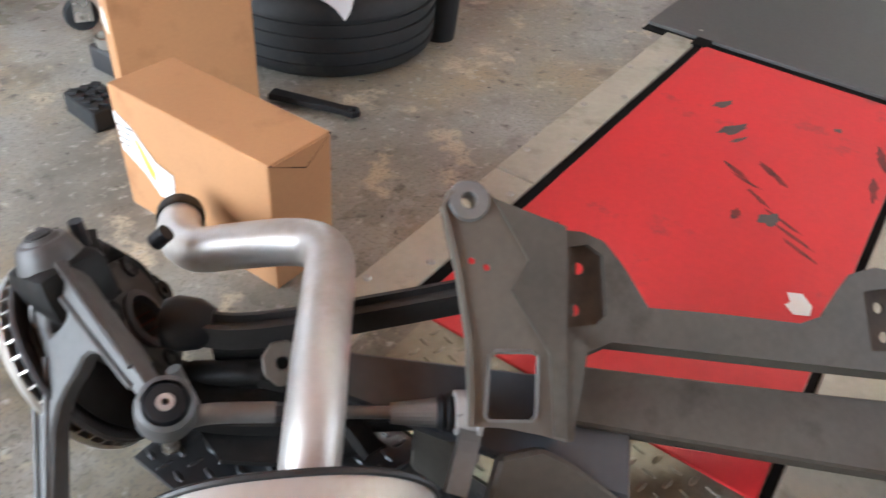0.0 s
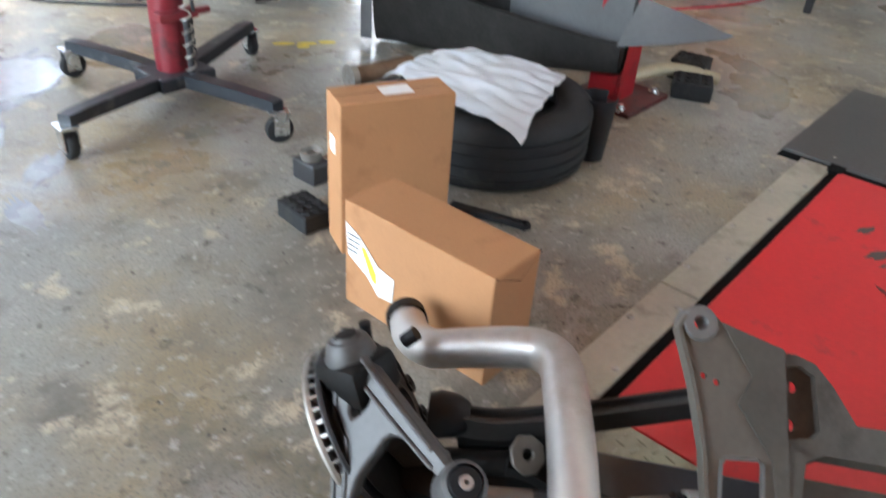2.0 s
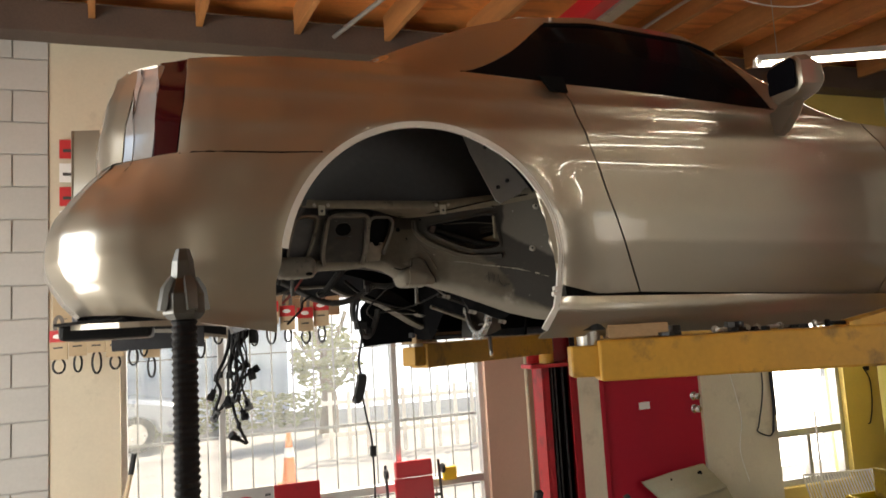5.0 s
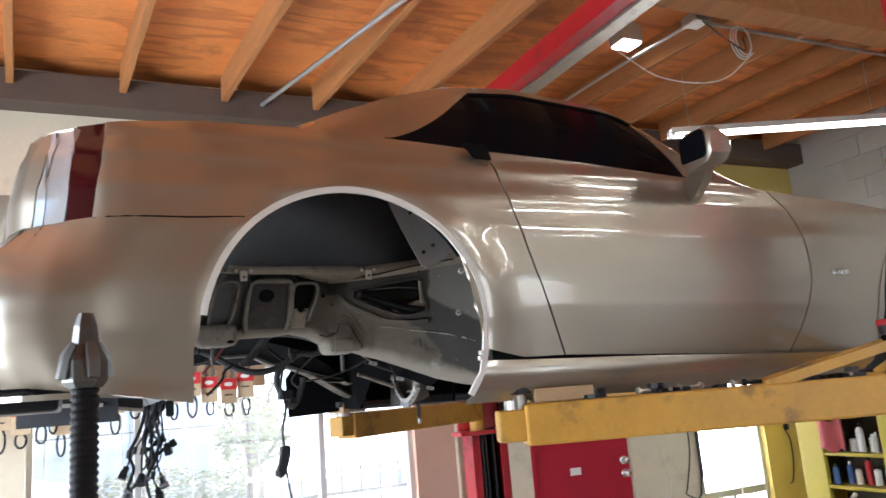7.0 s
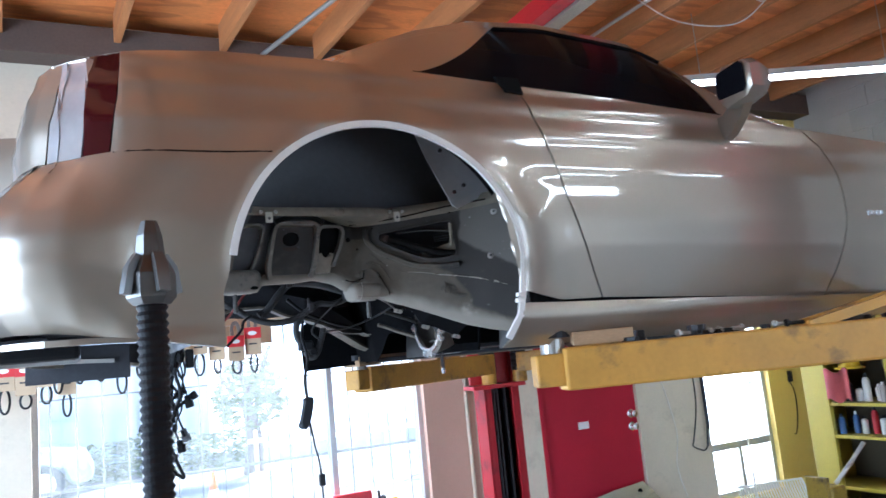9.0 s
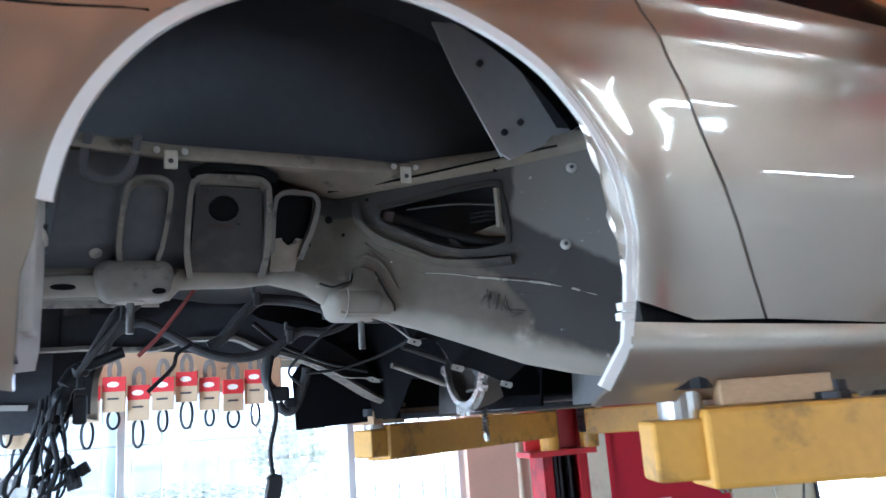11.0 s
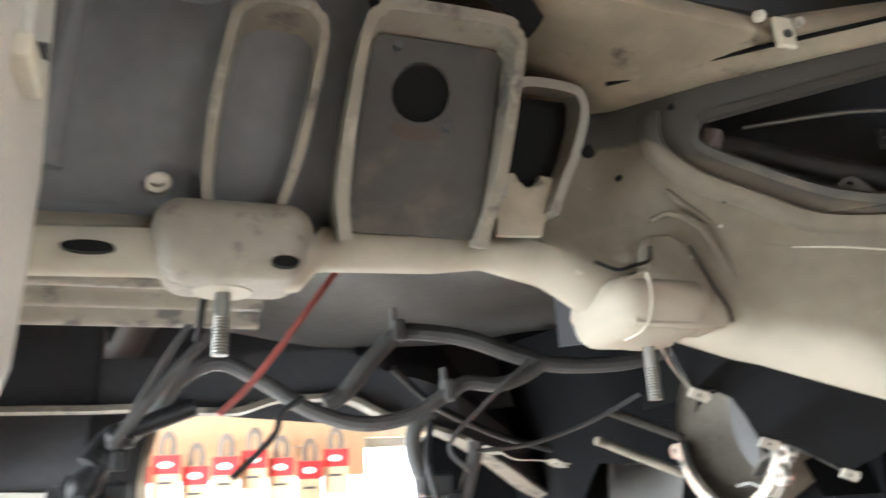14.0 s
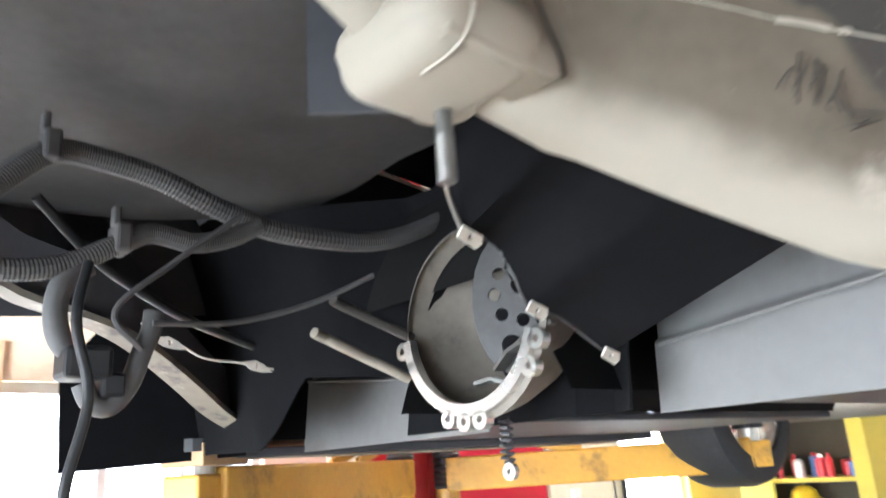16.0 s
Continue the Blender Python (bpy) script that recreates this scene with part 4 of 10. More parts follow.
def side_glass(u, v):
    x = 0.02 + 1.62 * u
    z1, y1 = np.interp(x, ROOF_X, ROOF_Z), np.interp(x, ROOF_X, ROOF_Y)
    z0 = np.interp(x, [-0.2, 0.2, 0.502, 0.9, 1.3, 1.686], [2.590, 2.576, 2.549, 2.529, 2.496, 2.459])
    a = Vector((x, inset(z0) + 0.012, z0))
    return a.lerp(Vector((x, y1, z1)), v) + Vector((0, -0.025 * math.sin(math.pi * v), 0))


for side in (0, 1):
    def cut(v):
        return 0.095 + 0.235 * min(1.0, v / 0.87) ** 0.85
    TOP = 0.87
    for nm, fa, fb, v0, v1, mt in (("rear_pillar", lambda v: -0.075, cut, 0.0, TOP, CAR_PAINT), ("side_window", lambda v: cut(v) + 0.002, lambda v: 0.80 - 0.03 * v, 0.0, TOP, TINT),
                                   ("roof_side", lambda v: -0.075, lambda v: 0.772, TOP + 0.004, 1.0, CAR_PAINT), ("screen_pillar", lambda v: 0.802 - 0.03 * v, lambda v: 1.0, 0.0, 1.0, CAR_PAINT)):
        b = grid(lambda u, v: side_glass(fa(v0 + (v1 - v0) * v) + (fb(v0 + (v1 - v0) * v) - fa(v0 + (v1 - v0) * v)) * u, v0 + (v1 - v0) * v), 24, 10, 0.005)
        part(nm, flip(b) if side else b, mt, car, "dark tinted side window" if nm == "side_window" else "", True)
    b = tube([side_glass(0.335 + 0.435 * i / 8, TOP) - Vector((0, 0.004, 0)) for i in range(9)], 0.005, 6, 3)
    part("window_trim", flip(b) if side else b, CAR_DARK, car)
    b = tube([side_glass(0.10 + 0.70 * i / 12, 0.0) - Vector((0, 0.003, 0)) for i in range(13)], 0.005, 6, 2)
    part("belt_trim", flip(b) if side else b, CAR_DARK, car)

# black shell behind the seams, and the underside
for side in (0, 1):
    f = coons([(-0.62, 2.25), (-0.28, 2.25)] + arch(AX, AZ, AR + 0.02, 130, -8, 20) + [(0.44, 1.80), (2.05, 1.80)], [(-0.6, 2.55), (0.502, 2.54), (1.686, 2.45), (2.05, 2.41)],
              [(-0.62, 2.25), (-0.6, 2.55)], [(2.05, 1.80), (2.05, 2.41)])
    b = grid(lambda u, v: skin(*f(u, v), -0.013), 60, 10)
    part("inner_shell", flip(b) if side else b, CAR_DARK, car)
# mirror: a faceted housing on a stalk, dark glass towards the rear
mb_ = bmesh.new()
rings = []
for x, y0, y1, z0, z1 in ((1.192, -0.178, -0.052, 2.488, 2.588), (1.20, -0.190, -0.044, 2.476, 2.602), (1.25, -0.185, -0.046, 2.478, 2.612), (1.31, -0.165, -0.055, 2.494, 2.602), (1.345, -0.135, -0.075, 2.52, 2.58)):
    k = 0.024
    rings.append([mb_.verts.new((x + 0.10 * (y + 0.11), y, z)) for y, z in ((y0 + k, z0), (y1 - k, z0 - 0.012), (y1, z0 + k - 0.012), (y1, z1 - k), (y1 - k, z1), (y0 + k, z1 - 0.008), (y0, z1 - k - 0.008), (y0, z0 + k))])
for p, q in zip(rings, rings[1:]):
    for i in range(8):
        mb_.faces.new((p[i], p[(i + 1) % 8], q[(i + 1) % 8], q[i]))
mb_.faces.new(rings[0])
mb_.faces.new(rings[-1])
mir = part("mirror", mb_, CAR_PAINT, car, "silver door mirror housing", True)
part("mirror_glass", plate([(-0.060, -0.043), (0.050, -0.050), (0.062, -0.034), (0.062, 0.036), (0.046, 0.050), (-0.052, 0.044), (-0.064, 0.030), (-0.064, -0.030)], 0.004, axes((1.186, -0.115, 2.538), (-0.10, -1, 0), (0, 0, 1)), 0.001), TINT, mir, "black mirror glass")
part("mirror_stalk", sweepm(bmesh.new(), [(1.30, 0.060, 2.43), (1.285, 0.0, 2.435), (1.27, -0.06, 2.47), (1.26, -0.09, 2.50)], rect(0.030, 0.075), [1.2, 1.05, 1.0, 1.0], True, (0, 0, 1)), CAR_PAINT, mir, "", True)


def road_wheel(parent, c, r=0.325, w=0.23, side=-1):
    """A wheel whose axle runs along y; its outer face looks to side * y."""
    m = axes(c, (1, 0, 0), (0, 0, 1)) if side < 0 else axes(c, (-1, 0, 0), (0, 0, 1))
    h = w / 2
    wh = part("tyre", lathe([(r * 0.70, -h), (r * 0.88, -h * 1.04), (r * 0.965, -h * 0.92), (r, -h * 0.6), (r, h * 0.6), (r * 0.965, h * 0.92), (r * 0.88, h * 1.04), (r * 0.70, h), (r * 0.70, -h)], m, 48), RUBBER, parent, "black tyre", True)
    part("rim", lathe([(r * 0.69, -h * 0.9), (r * 0.69, h * 0.95), (r * 0.655, h * 0.9), (r * 0.62, h * 0.3), (r * 0.60, -h * 0.85), (r * 0.69, -h * 0.9)], m, 40), CHROME, wh, "silver rim", True)
    b = bmesh.new()
    for i in range(7):
        a = 2 * math.pi * i / 7
        d = Vector((math.cos(a), math.sin(a), 0))
        sweepm(b, [m @ (d * r * q + Vector((0, 0, z))) for q, z in ((0.10, h * 0.62), (0.35, h * 0.68), (0.64, h * 0.8))], rect(0.04, 0.03), [1.4, 1.0, 1.2])
    lathem(b, [(0, h * 0.8), (0.05, h * 0.78), (0.062, h * 0.5), (0.0, h * 0.45)], m, 20)
    part("spokes", b, CHROME, wh, "silver spokes", True)
    return wh


road_wheel(car, (FX, 0.145, 1.90))
road_wheel(car, (FX, CW - 0.145, 1.90), side=1)

# vent triangle behind the side window, badge and sill strip
part("vent_triangle", plate([(0.413, 2.556), (0.492, 2.556), (0.508, 2.508), (0.450, 2.512)], 0.012, Matrix(((1, 0, 0, 0), (0, 0, -1, 0.060), (0, 1, 0, 0), (0, 0, 0, 1)))), CAR_DARK, car, "black vent triangle")
for i in range(4):
    part("badge_bar", box(1.905 + 0.024 * i, 1.923 + 0.024 * i, -0.006, 0.001, 2.122 + 0.002 * (i % 2), 2.142, 0.002), CHROME, car, "bright badge shape")
for x, z in ((0.402, 1.90), (0.398, 1.885)):
    part("lip_clip", box(x - 0.02, x + 0.004, -0.004, 0.012, z, z + 0.012, 0.002), WHITE_EDGE, car)

# ---------- rear wheel well and underside ----------
WX = [-0.47, -0.2, 0.0, 0.06, 0.13, 0.20, 0.30, 0.42, 0.54]
WYS = [0.44, 0.44, 0.44, 0.435, 0.42, 0.385, 0.305, 0.205, 0.11]
WSL = [0, 0, 0, -0.1, -0.5, -0.6, -0.55, -0.43, -0.40]
RAIL_X = [-0.47, -0.347, -0.322, -0.23, -0.213, -0.107, -0.059, 0.001, 0.04, 0.144, 0.22, 0.31, 0.388, 0.45, 0.54]
RAIL_Z = [2.001, 2.004, 1.996, 1.995, 2.015, 2.018, 2.024, 2.010, 1.985, 1.957, 1.930, 1.888, 1.848, 1.826, 1.805]
TOP_X = [-0.47, -0.12, 0.02, 0.067, 0.125, 0.28, 0.385, 0.54]
TOP_Z = [2.30, 2.27, 2.20, 2.183, 2.181, 2.194, 2.204, 2.22]


def wall_y(x, z):
    return float(np.interp(x, WX, WYS) + np.interp(x, WX, WSL) * (z - 2.0))


def rail_z(x):
    return float(np.interp(x, RAIL_X, RAIL_Z))


def top_z(x):
    return float(np.interp(x, TOP_X, TOP_Z))


HOLE = [(0.127, 2.147), (0.21, 2.155), (0.295, 2.161), (0.31, 2.147), (0.332, 2.074), (0.323, 2.058), (0.276, 2.056), (0.229, 2.071), (0.178, 2.097), (0.13, 2.125)]


def inside(p, poly):
    c = False
    for (x0, y0), (x1, y1) in zip(poly, poly[1:] + poly[:1]):
        if (y0 > p[1]) != (y1 > p[1]) and p[0] < (x1 - x0) * (p[1] - y0) / (y1 - y0) + x0:
            c = not c
    return c


def rail_sheet(hole=True):
    """Outer face of the frame rail and torque box, with its rounded lower edge and bottom flange; the access hole left open."""
    bm = bmesh.new()
    nu = 130
    cols = []
    for i in range(nu + 1):
        x = -0.47 + 1.01 * i / nu
        zb = rail_z(x)
        zt = min(2.05, top_z(x)) if x < -0.03 else (2.05 + (top_z(x) - 2.05) * min(1, (x + 0.03) / 0.05))
        soft = 0.030 if x < 0.0 else 0.030 + 0.022 * min(1, x / 0.2)
        col = []
        for j in range(36):
            z = zt + (zb + soft - zt) * j / 35
            bulge = 0.014 * max(0.0, (j - 18) / 17) ** 2
            col.append(Vector((x, wall_y(x, z) - bulge - 0.004 * noise.noise(Vector((x * 14, z * 14, 0))), z)))
        y0, y1 = wall_y(x, zb + soft) - 0.014, wall_y(x, zb) + 0.012
        for k in range(1, 5):
            a = math.pi / 2 * k / 4
            col.append(Vector((x, y0 + (y1 - y0) * (1 - math.cos(a)), zb + soft * (1 - math.sin(a)))))
        col.append(Vector((x, y1 + 0.012, zb + 0.001)))
        col.append(Vector((x, y1 + 0.016, zb + 0.09)))
        cols.append([bm.verts.new(c) for c in col])
    for i in range(nu):
        for j in range(len(cols[0]) - 1):
            c = (cols[i][j].co + cols[i + 1][j + 1].co) / 2
            if hole and j < 35 and inside((c.x, c.z), HOLE):
                continue
            bm.faces.new((cols[i][j], cols[i + 1][j], cols[i + 1][j + 1], cols[i][j + 1]))
    return bm


def on_wall(x, z, out=0.0):
    return Vector((x, wall_y(x, z) - out, z))


rail = part("frame_rail", rail_sheet(), FRAME_TAN, car, "dusty tan painted frame rail", True)
# same rail on the far side, coloured black for the shade it lies in
part("frame_rail", flip(rail_sheet(False)), UNDER_BLACK, car, "far frame rail, shade painted black", True)
ring = smooth_path([on_wall(x, z, 0.001) for x, z in HOLE + HOLE[:1]], 4)
part("hole_rim", sweepm(bmesh.new(), ring, rect(0.010, 0.008), None, False), FRAME_TAN, rail, "", True)
# dark backing sheet stands for the shade inside the rail
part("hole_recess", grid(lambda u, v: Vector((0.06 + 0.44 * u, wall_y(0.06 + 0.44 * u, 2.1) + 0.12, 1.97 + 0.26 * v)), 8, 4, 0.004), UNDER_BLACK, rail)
part("hole_gusset", grid(coons([(0.290, 0.308, 2.080), (0.345, 0.272, 2.078)], [(0.296, 0.304, 2.093), (0.345, 0.262, 2.108)], [(0.290, 0.308, 2.080), (0.296, 0.304, 2.093)], [(0.345, 0.272, 2.078), (0.345, 0.262, 2.108)]), 4, 4, 0.002), LEDGE_TAN, rail, "pale gusset inside the hole")
part("hole_bracket", sweepm(bmesh.new(), [on_wall(0.304, 2.152, 0.002), on_wall(0.311, 2.12, 0.002), on_wall(0.317, 2.088, 0.002)], rect(0.014, 0.005)), LEDGE_TAN, rail, "pale folded edge of the hole")
pipe_ = part("brake_cable", tube([(0.125, 0.385, 2.142), (0.175, 0.357, 2.125), (0.242, 0.325, 2.097), (0.305, 0.291, 2.074), (0.36, 0.262, 2.064)], 0.011), GREASE, rail, "thick dirty black pipe inside the rail", True)
part("cable_joint", lathe([(0.0, -0.012), (0.011, -0.012), (0.014, -0.004), (0.014, 0.006), (0.009, 0.012), (0.0, 0.012)], axes((0.150, 0.366, 2.134), (0.3, 0.9, 0.3), (0.87, -0.42, -0.27)), 14), mat("dusty_maroon_cap", (0.055, 0.035, 0.031), 0.6, 0, 0.3, 30, 0.1), pipe_, "dusty maroon end cap", True)
for k in range(3):
    part("pipe_rib", tube([(0.290, 0.30, 2.128 - 0.008 * k), (0.325, 0.278, 2.130 - 0.008 * k), (0.36, 0.258, 2.130 - 0.008 * k)], 0.0032, 8), GREASE, pipe_, "", True)
part("steel_line", tube([(0.185, 0.355, 2.148), (0.264, 0.301, 2.146), (0.345, 0.252, 2.132)], 0.0022), STUD, rail, "thin dull steel line", True)
part("hole_tab", plate([(-0.026, 0), (0.028, 0), (0.010, 0.026), (0.004, 0.031), (-0.004, 0.031), (-0.010, 0.026)], 0.003, axes(on_wall(0.252, 2.050, 0.003), (0.82, -0.57, 0), (0, 0, 1)), 0, [(0, 0.024, 0.0028)]), FRAME_TAN, rail)
# welded seam along the torque box
part("seam_bead", tube([on_wall(x, z, 0.001) for x, z in ((0.109, 2.09), (0.14, 2.062), (0.175, 2.038), (0.22, 2.025), (0.27, 2.014), (0.324, 2.004), (0.40, 1.984), (0.50, 1.940))], 0.0028, 6), FRAME_TAN, rail)
part("raised_shoulder", sweepm(bmesh.new(), smooth_path([on_wall(x, z, -0.003) for x, z in ((0.095, 2.165), (0.10, 2.13), (0.13, 2.095), (0.178, 2.07), (0.229, 2.044), (0.29, 2.032), (0.345, 2.03))], 5),
                               [(0.018 * math.cos(a), 0.008 * math.sin(a)) for a in np.linspace(0, 2 * math.pi, 10, False)]), FRAME_TAN, rail, "", True)
for x, z in ((0.413, 2.17), (0.417, 2.046)):
    o = on_wall(x, z)
    part("push_clip", lathe([(0, 0.003), (0.004, 0.0035), (0.008, 0.003), (0.010, 0.001), (0.010, -0.004)], axes(o, (0.89, -0.45, 0), (0, 0, 1)), 16), CLIP_GREY, rail, "pale round clip", True)
    part("clip_pin", lathe([(0, 0.0045), (0.0035, 0.0042), (0.004, 0.002)], axes(o, (0.89, -0.45, 0), (0, 0, 1)), 12), DARK_STEEL, rail, "", True)
for x, z, r in ((0.052, 2.142, 0.007), (0.122, 1.998, 0.003), (0.157, 2.074, 0.003), (0.11, 2.165, 0.003), (0.075, 2.11, 0.003), (0.30, 2.182, 0.004)):
    part("drain_hole", cyl(on_wall(x, z, -0.003), on_wall(x, z, 0.0015), r, n=12), CAR_DARK, rail)


def mount_box(x0, x1, z0, z1, y0, y1, name, round_=0.014, material=None):
    bm = bmesh.new()
    boxm(bm, x0, x1, y0, y1, z0, z1)
    bmesh.ops.bevel(bm, geom=bm.edges[:], offset=round_, segments=5, affect="EDGES", profile=0.5)
    for v in bm.verts:
        if v.co.z < (z0 + z1) / 2:
            v.co.x += ((x0 + x1) / 2 - v.co.x) * 0.07
    return part(name, bm, material or FRAME_TAN, rail, "", True)


mount_box(0.042, 0.150, 1.953, 2.010, 0.386, 0.50, "cradle_mount", 0.025)
part("weld_line", tube([(0.072, 0.3845, 2.004), (0.074, 0.3845, 1.985), (0.072, 0.388, 1.966), (0.070, 0.40, 1.955), (0.070, 0.43, 1.9525)], 0.0014, 6), SEALER, rail, "pale weld line", True)
mp_ = part("mount_plate", plate([(0.058, 2.002), (0.080, 2.012), (0.086, 2.044), (0.108, 2.046), (0.126, 2.036), (0.132, 2.018), (0.143, 2.006), (0.147, 1.992), (0.158, 1.980), (0.160, 1.962), (0.150, 1.956), (0.058, 1.958)], 0.04, Matrix(((1, 0, 0, 0), (0, 0, 1, 0.392), (0, 1, 0, 0), (0, 0, 0, 1))), 0.002), FRAME_TAN, rail, "", True)
part("plate_hole", cyl((0.113, 0.3905, 1.991), (0.113, 0.396, 1.991), 0.0028, n=10), CAR_DARK, mp_)
part("rust_crack", tube([(0.022, 0.388, 2.013), (0.045, 0.389, 2.007), (0.062, 0.39, 2.012), (0.080, 0.391, 2.018), (0.084, 0.391, 2.032)], 0.0020, 6), GREASE, mp_, "dark crack at the weld")
part("rust_crack", tube([(0.128, 0.391, 2.036), (0.140, 0.391, 2.012), (0.150, 0.391, 1.992), (0.161, 0.392, 1.975), (0.162, 0.392, 1.962)], 0.0014, 6), GREASE, mp_, "dark crack at the weld")
mount_box(-0.350, -0.222, 1.994, 2.060, 0.400, 0.50, "cradle_mount", 0.024, RIB_DUST)
for x, y, z in ((0.116, 0.463, 1.957), (-0.292, 0.462, 1.996)):
    s = part("cradle_stud", cyl((x, y, z - 0.052), (x, y, z + 0.01), 0.0062, n=16), STUD, rail, "threaded steel stud")
    part("stud_thread", lathe([(0.0, z - 0.0565)] + [(0.0064 + 0.0005 * (i % 2), z - 0.056 + 0.0013 * i) for i in range(26)], Matrix.Translation((x, y, 0)), 14), STUD, s)
    part("stud_washer", lathe([(0.0, 0), (0.024, 0), (0.026, 0.003), (0.0, 0.004)], Matrix.Translation((x, y, z - 0.003)), 20), FRAME_TAN, s)
# step plate welded on the mount
part("weld_bead", tube([on_wall(x, z, 0.010) for x, z in ((0.095, 2.062), (0.11, 2.066), (0.135, 2.052), (0.155, 2.025), (0.175, 1.995), (0.178, 1.975))], 0.003, 6), FRAME_TAN, rail)
for x, y, z, w in ((-0.393, 0.4235, 2.014, 0.019), (-0.247, 0.4075, 2.004, 0.011)):
    part("slot_hole", plate([(w * math.cos(a), 0.0048 * math.sin(a)) for a in np.linspace(0, 2 * math.pi, 18, False)], 0.008, axes((x, y, z), (1, 0, 0), (0, 0, 1))), CAR_DARK, rail)

# wheelhouse panel behind the ribs: sheared outwards towards its top to fit the camera's view
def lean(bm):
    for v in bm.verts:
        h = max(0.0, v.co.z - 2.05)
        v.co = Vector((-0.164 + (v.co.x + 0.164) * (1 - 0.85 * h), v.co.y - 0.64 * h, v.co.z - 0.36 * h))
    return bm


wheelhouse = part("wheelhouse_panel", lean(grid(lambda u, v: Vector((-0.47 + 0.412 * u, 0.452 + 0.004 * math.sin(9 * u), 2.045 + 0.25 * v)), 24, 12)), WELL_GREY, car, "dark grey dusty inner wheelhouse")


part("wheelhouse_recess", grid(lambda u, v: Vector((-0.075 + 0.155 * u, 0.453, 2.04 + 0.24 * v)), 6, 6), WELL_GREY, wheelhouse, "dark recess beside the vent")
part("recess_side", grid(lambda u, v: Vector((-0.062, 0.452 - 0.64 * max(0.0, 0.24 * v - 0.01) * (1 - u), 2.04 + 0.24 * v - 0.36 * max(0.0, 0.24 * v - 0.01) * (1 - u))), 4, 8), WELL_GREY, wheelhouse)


def rim(x0, x1, z0, z1, depth, w):
    """A rounded upright rim, open at its foot, standing proud of the panel."""
    y = 0.45 - depth / 2
    r = 0.022
    return sweepm(bmesh.new(), smooth_path([(x0 + 0.010, y + 0.012, z0), (x0 + 0.003, y, z0 + 0.04), (x0, y, (z0 + z1) / 2), (x0, y, z1 - r), (x0 + r * 0.4, y, z1 - r * 0.3), (x0 + r, y, z1), (x1 - r, y, z1), (x1 - r * 0.4, y, z1 - r * 0.3), (x1, y, z1 - r), (x1, y, (z0 + z1) / 2), (x1 - 0.003, y, z0 + 0.04), (x1 - 0.010, y + 0.012, z0)], 4), rect(depth, w))


VENT_BROWN = layered("vent_dust", (0.022, 0.020, 0.0185), [((0.060, 0.051, 0.041), 7.0, 0.50, 0.66, 5), ((0.012, 0.012, 0.013), 12.0, 0.50, 0.64, 6)], 0.5, 0.7, 0.15)
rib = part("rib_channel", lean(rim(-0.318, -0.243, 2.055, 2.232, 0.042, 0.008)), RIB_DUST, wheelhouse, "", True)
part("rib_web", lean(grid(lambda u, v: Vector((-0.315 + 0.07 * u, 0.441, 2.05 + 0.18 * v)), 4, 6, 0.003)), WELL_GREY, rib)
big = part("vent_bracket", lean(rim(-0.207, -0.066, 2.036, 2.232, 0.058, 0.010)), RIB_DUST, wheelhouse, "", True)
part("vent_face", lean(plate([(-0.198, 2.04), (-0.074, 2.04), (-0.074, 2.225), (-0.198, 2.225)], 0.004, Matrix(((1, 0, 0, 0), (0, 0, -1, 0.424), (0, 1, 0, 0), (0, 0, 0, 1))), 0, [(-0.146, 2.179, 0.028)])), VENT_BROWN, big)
# black disc stands for the shade inside the vent
part("vent_hole", lean(cyl((-0.146, 0.450, 2.179), (-0.146, 0.426, 2.179), 0.028, n=24)), CAR_DARK, big, "black disc painted for the shade in the vent")
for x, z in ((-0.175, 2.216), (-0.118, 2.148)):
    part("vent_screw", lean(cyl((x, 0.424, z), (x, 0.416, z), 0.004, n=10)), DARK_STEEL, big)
third = part("small_bracket", sweepm(bmesh.new(), smooth_path([(x, 0.405 - 0.33 * max(0.0, z - 2.09), z) for x, z in ((-0.060, 2.075), (-0.059, 2.12), (-0.057, 2.158), (-0.050, 2.172), (-0.035, 2.178), (0.004, 2.177), (0.016, 2.170), (0.020, 2.155), (0.012, 2.118), (0.004, 2.098), (-0.012, 2.060))], 4),
                                     rect(0.030, 0.009)), RIB_DUST, wheelhouse, "", True)
# black sheet stands for the shade in the bracket's hollow
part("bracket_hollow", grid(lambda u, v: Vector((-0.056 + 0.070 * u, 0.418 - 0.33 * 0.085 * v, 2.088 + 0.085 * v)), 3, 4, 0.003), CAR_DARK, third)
part("bracket_foot", plate([(-0.064, 2.038), (-0.020, 2.040), (-0.002, 2.098), (-0.016, 2.100), (-0.022, 2.090), (-0.030, 2.086), (-0.038, 2.092), (-0.042, 2.100), (-0.058, 2.097)], 0.006, Matrix(((1, 0, 0, 0), (0, 0, -1, 0.408), (0, 1, 0, 0), (0, 0, 0, 1)))), LEDGE_TAN, third)
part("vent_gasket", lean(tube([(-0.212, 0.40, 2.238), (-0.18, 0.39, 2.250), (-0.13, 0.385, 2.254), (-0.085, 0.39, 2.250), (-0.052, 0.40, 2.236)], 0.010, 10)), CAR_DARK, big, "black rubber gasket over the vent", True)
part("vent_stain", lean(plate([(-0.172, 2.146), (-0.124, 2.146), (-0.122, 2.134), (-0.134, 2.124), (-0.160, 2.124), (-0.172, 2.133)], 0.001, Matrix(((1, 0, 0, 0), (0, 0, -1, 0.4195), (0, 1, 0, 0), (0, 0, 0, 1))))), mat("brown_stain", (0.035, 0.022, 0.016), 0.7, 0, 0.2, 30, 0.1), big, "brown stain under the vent")
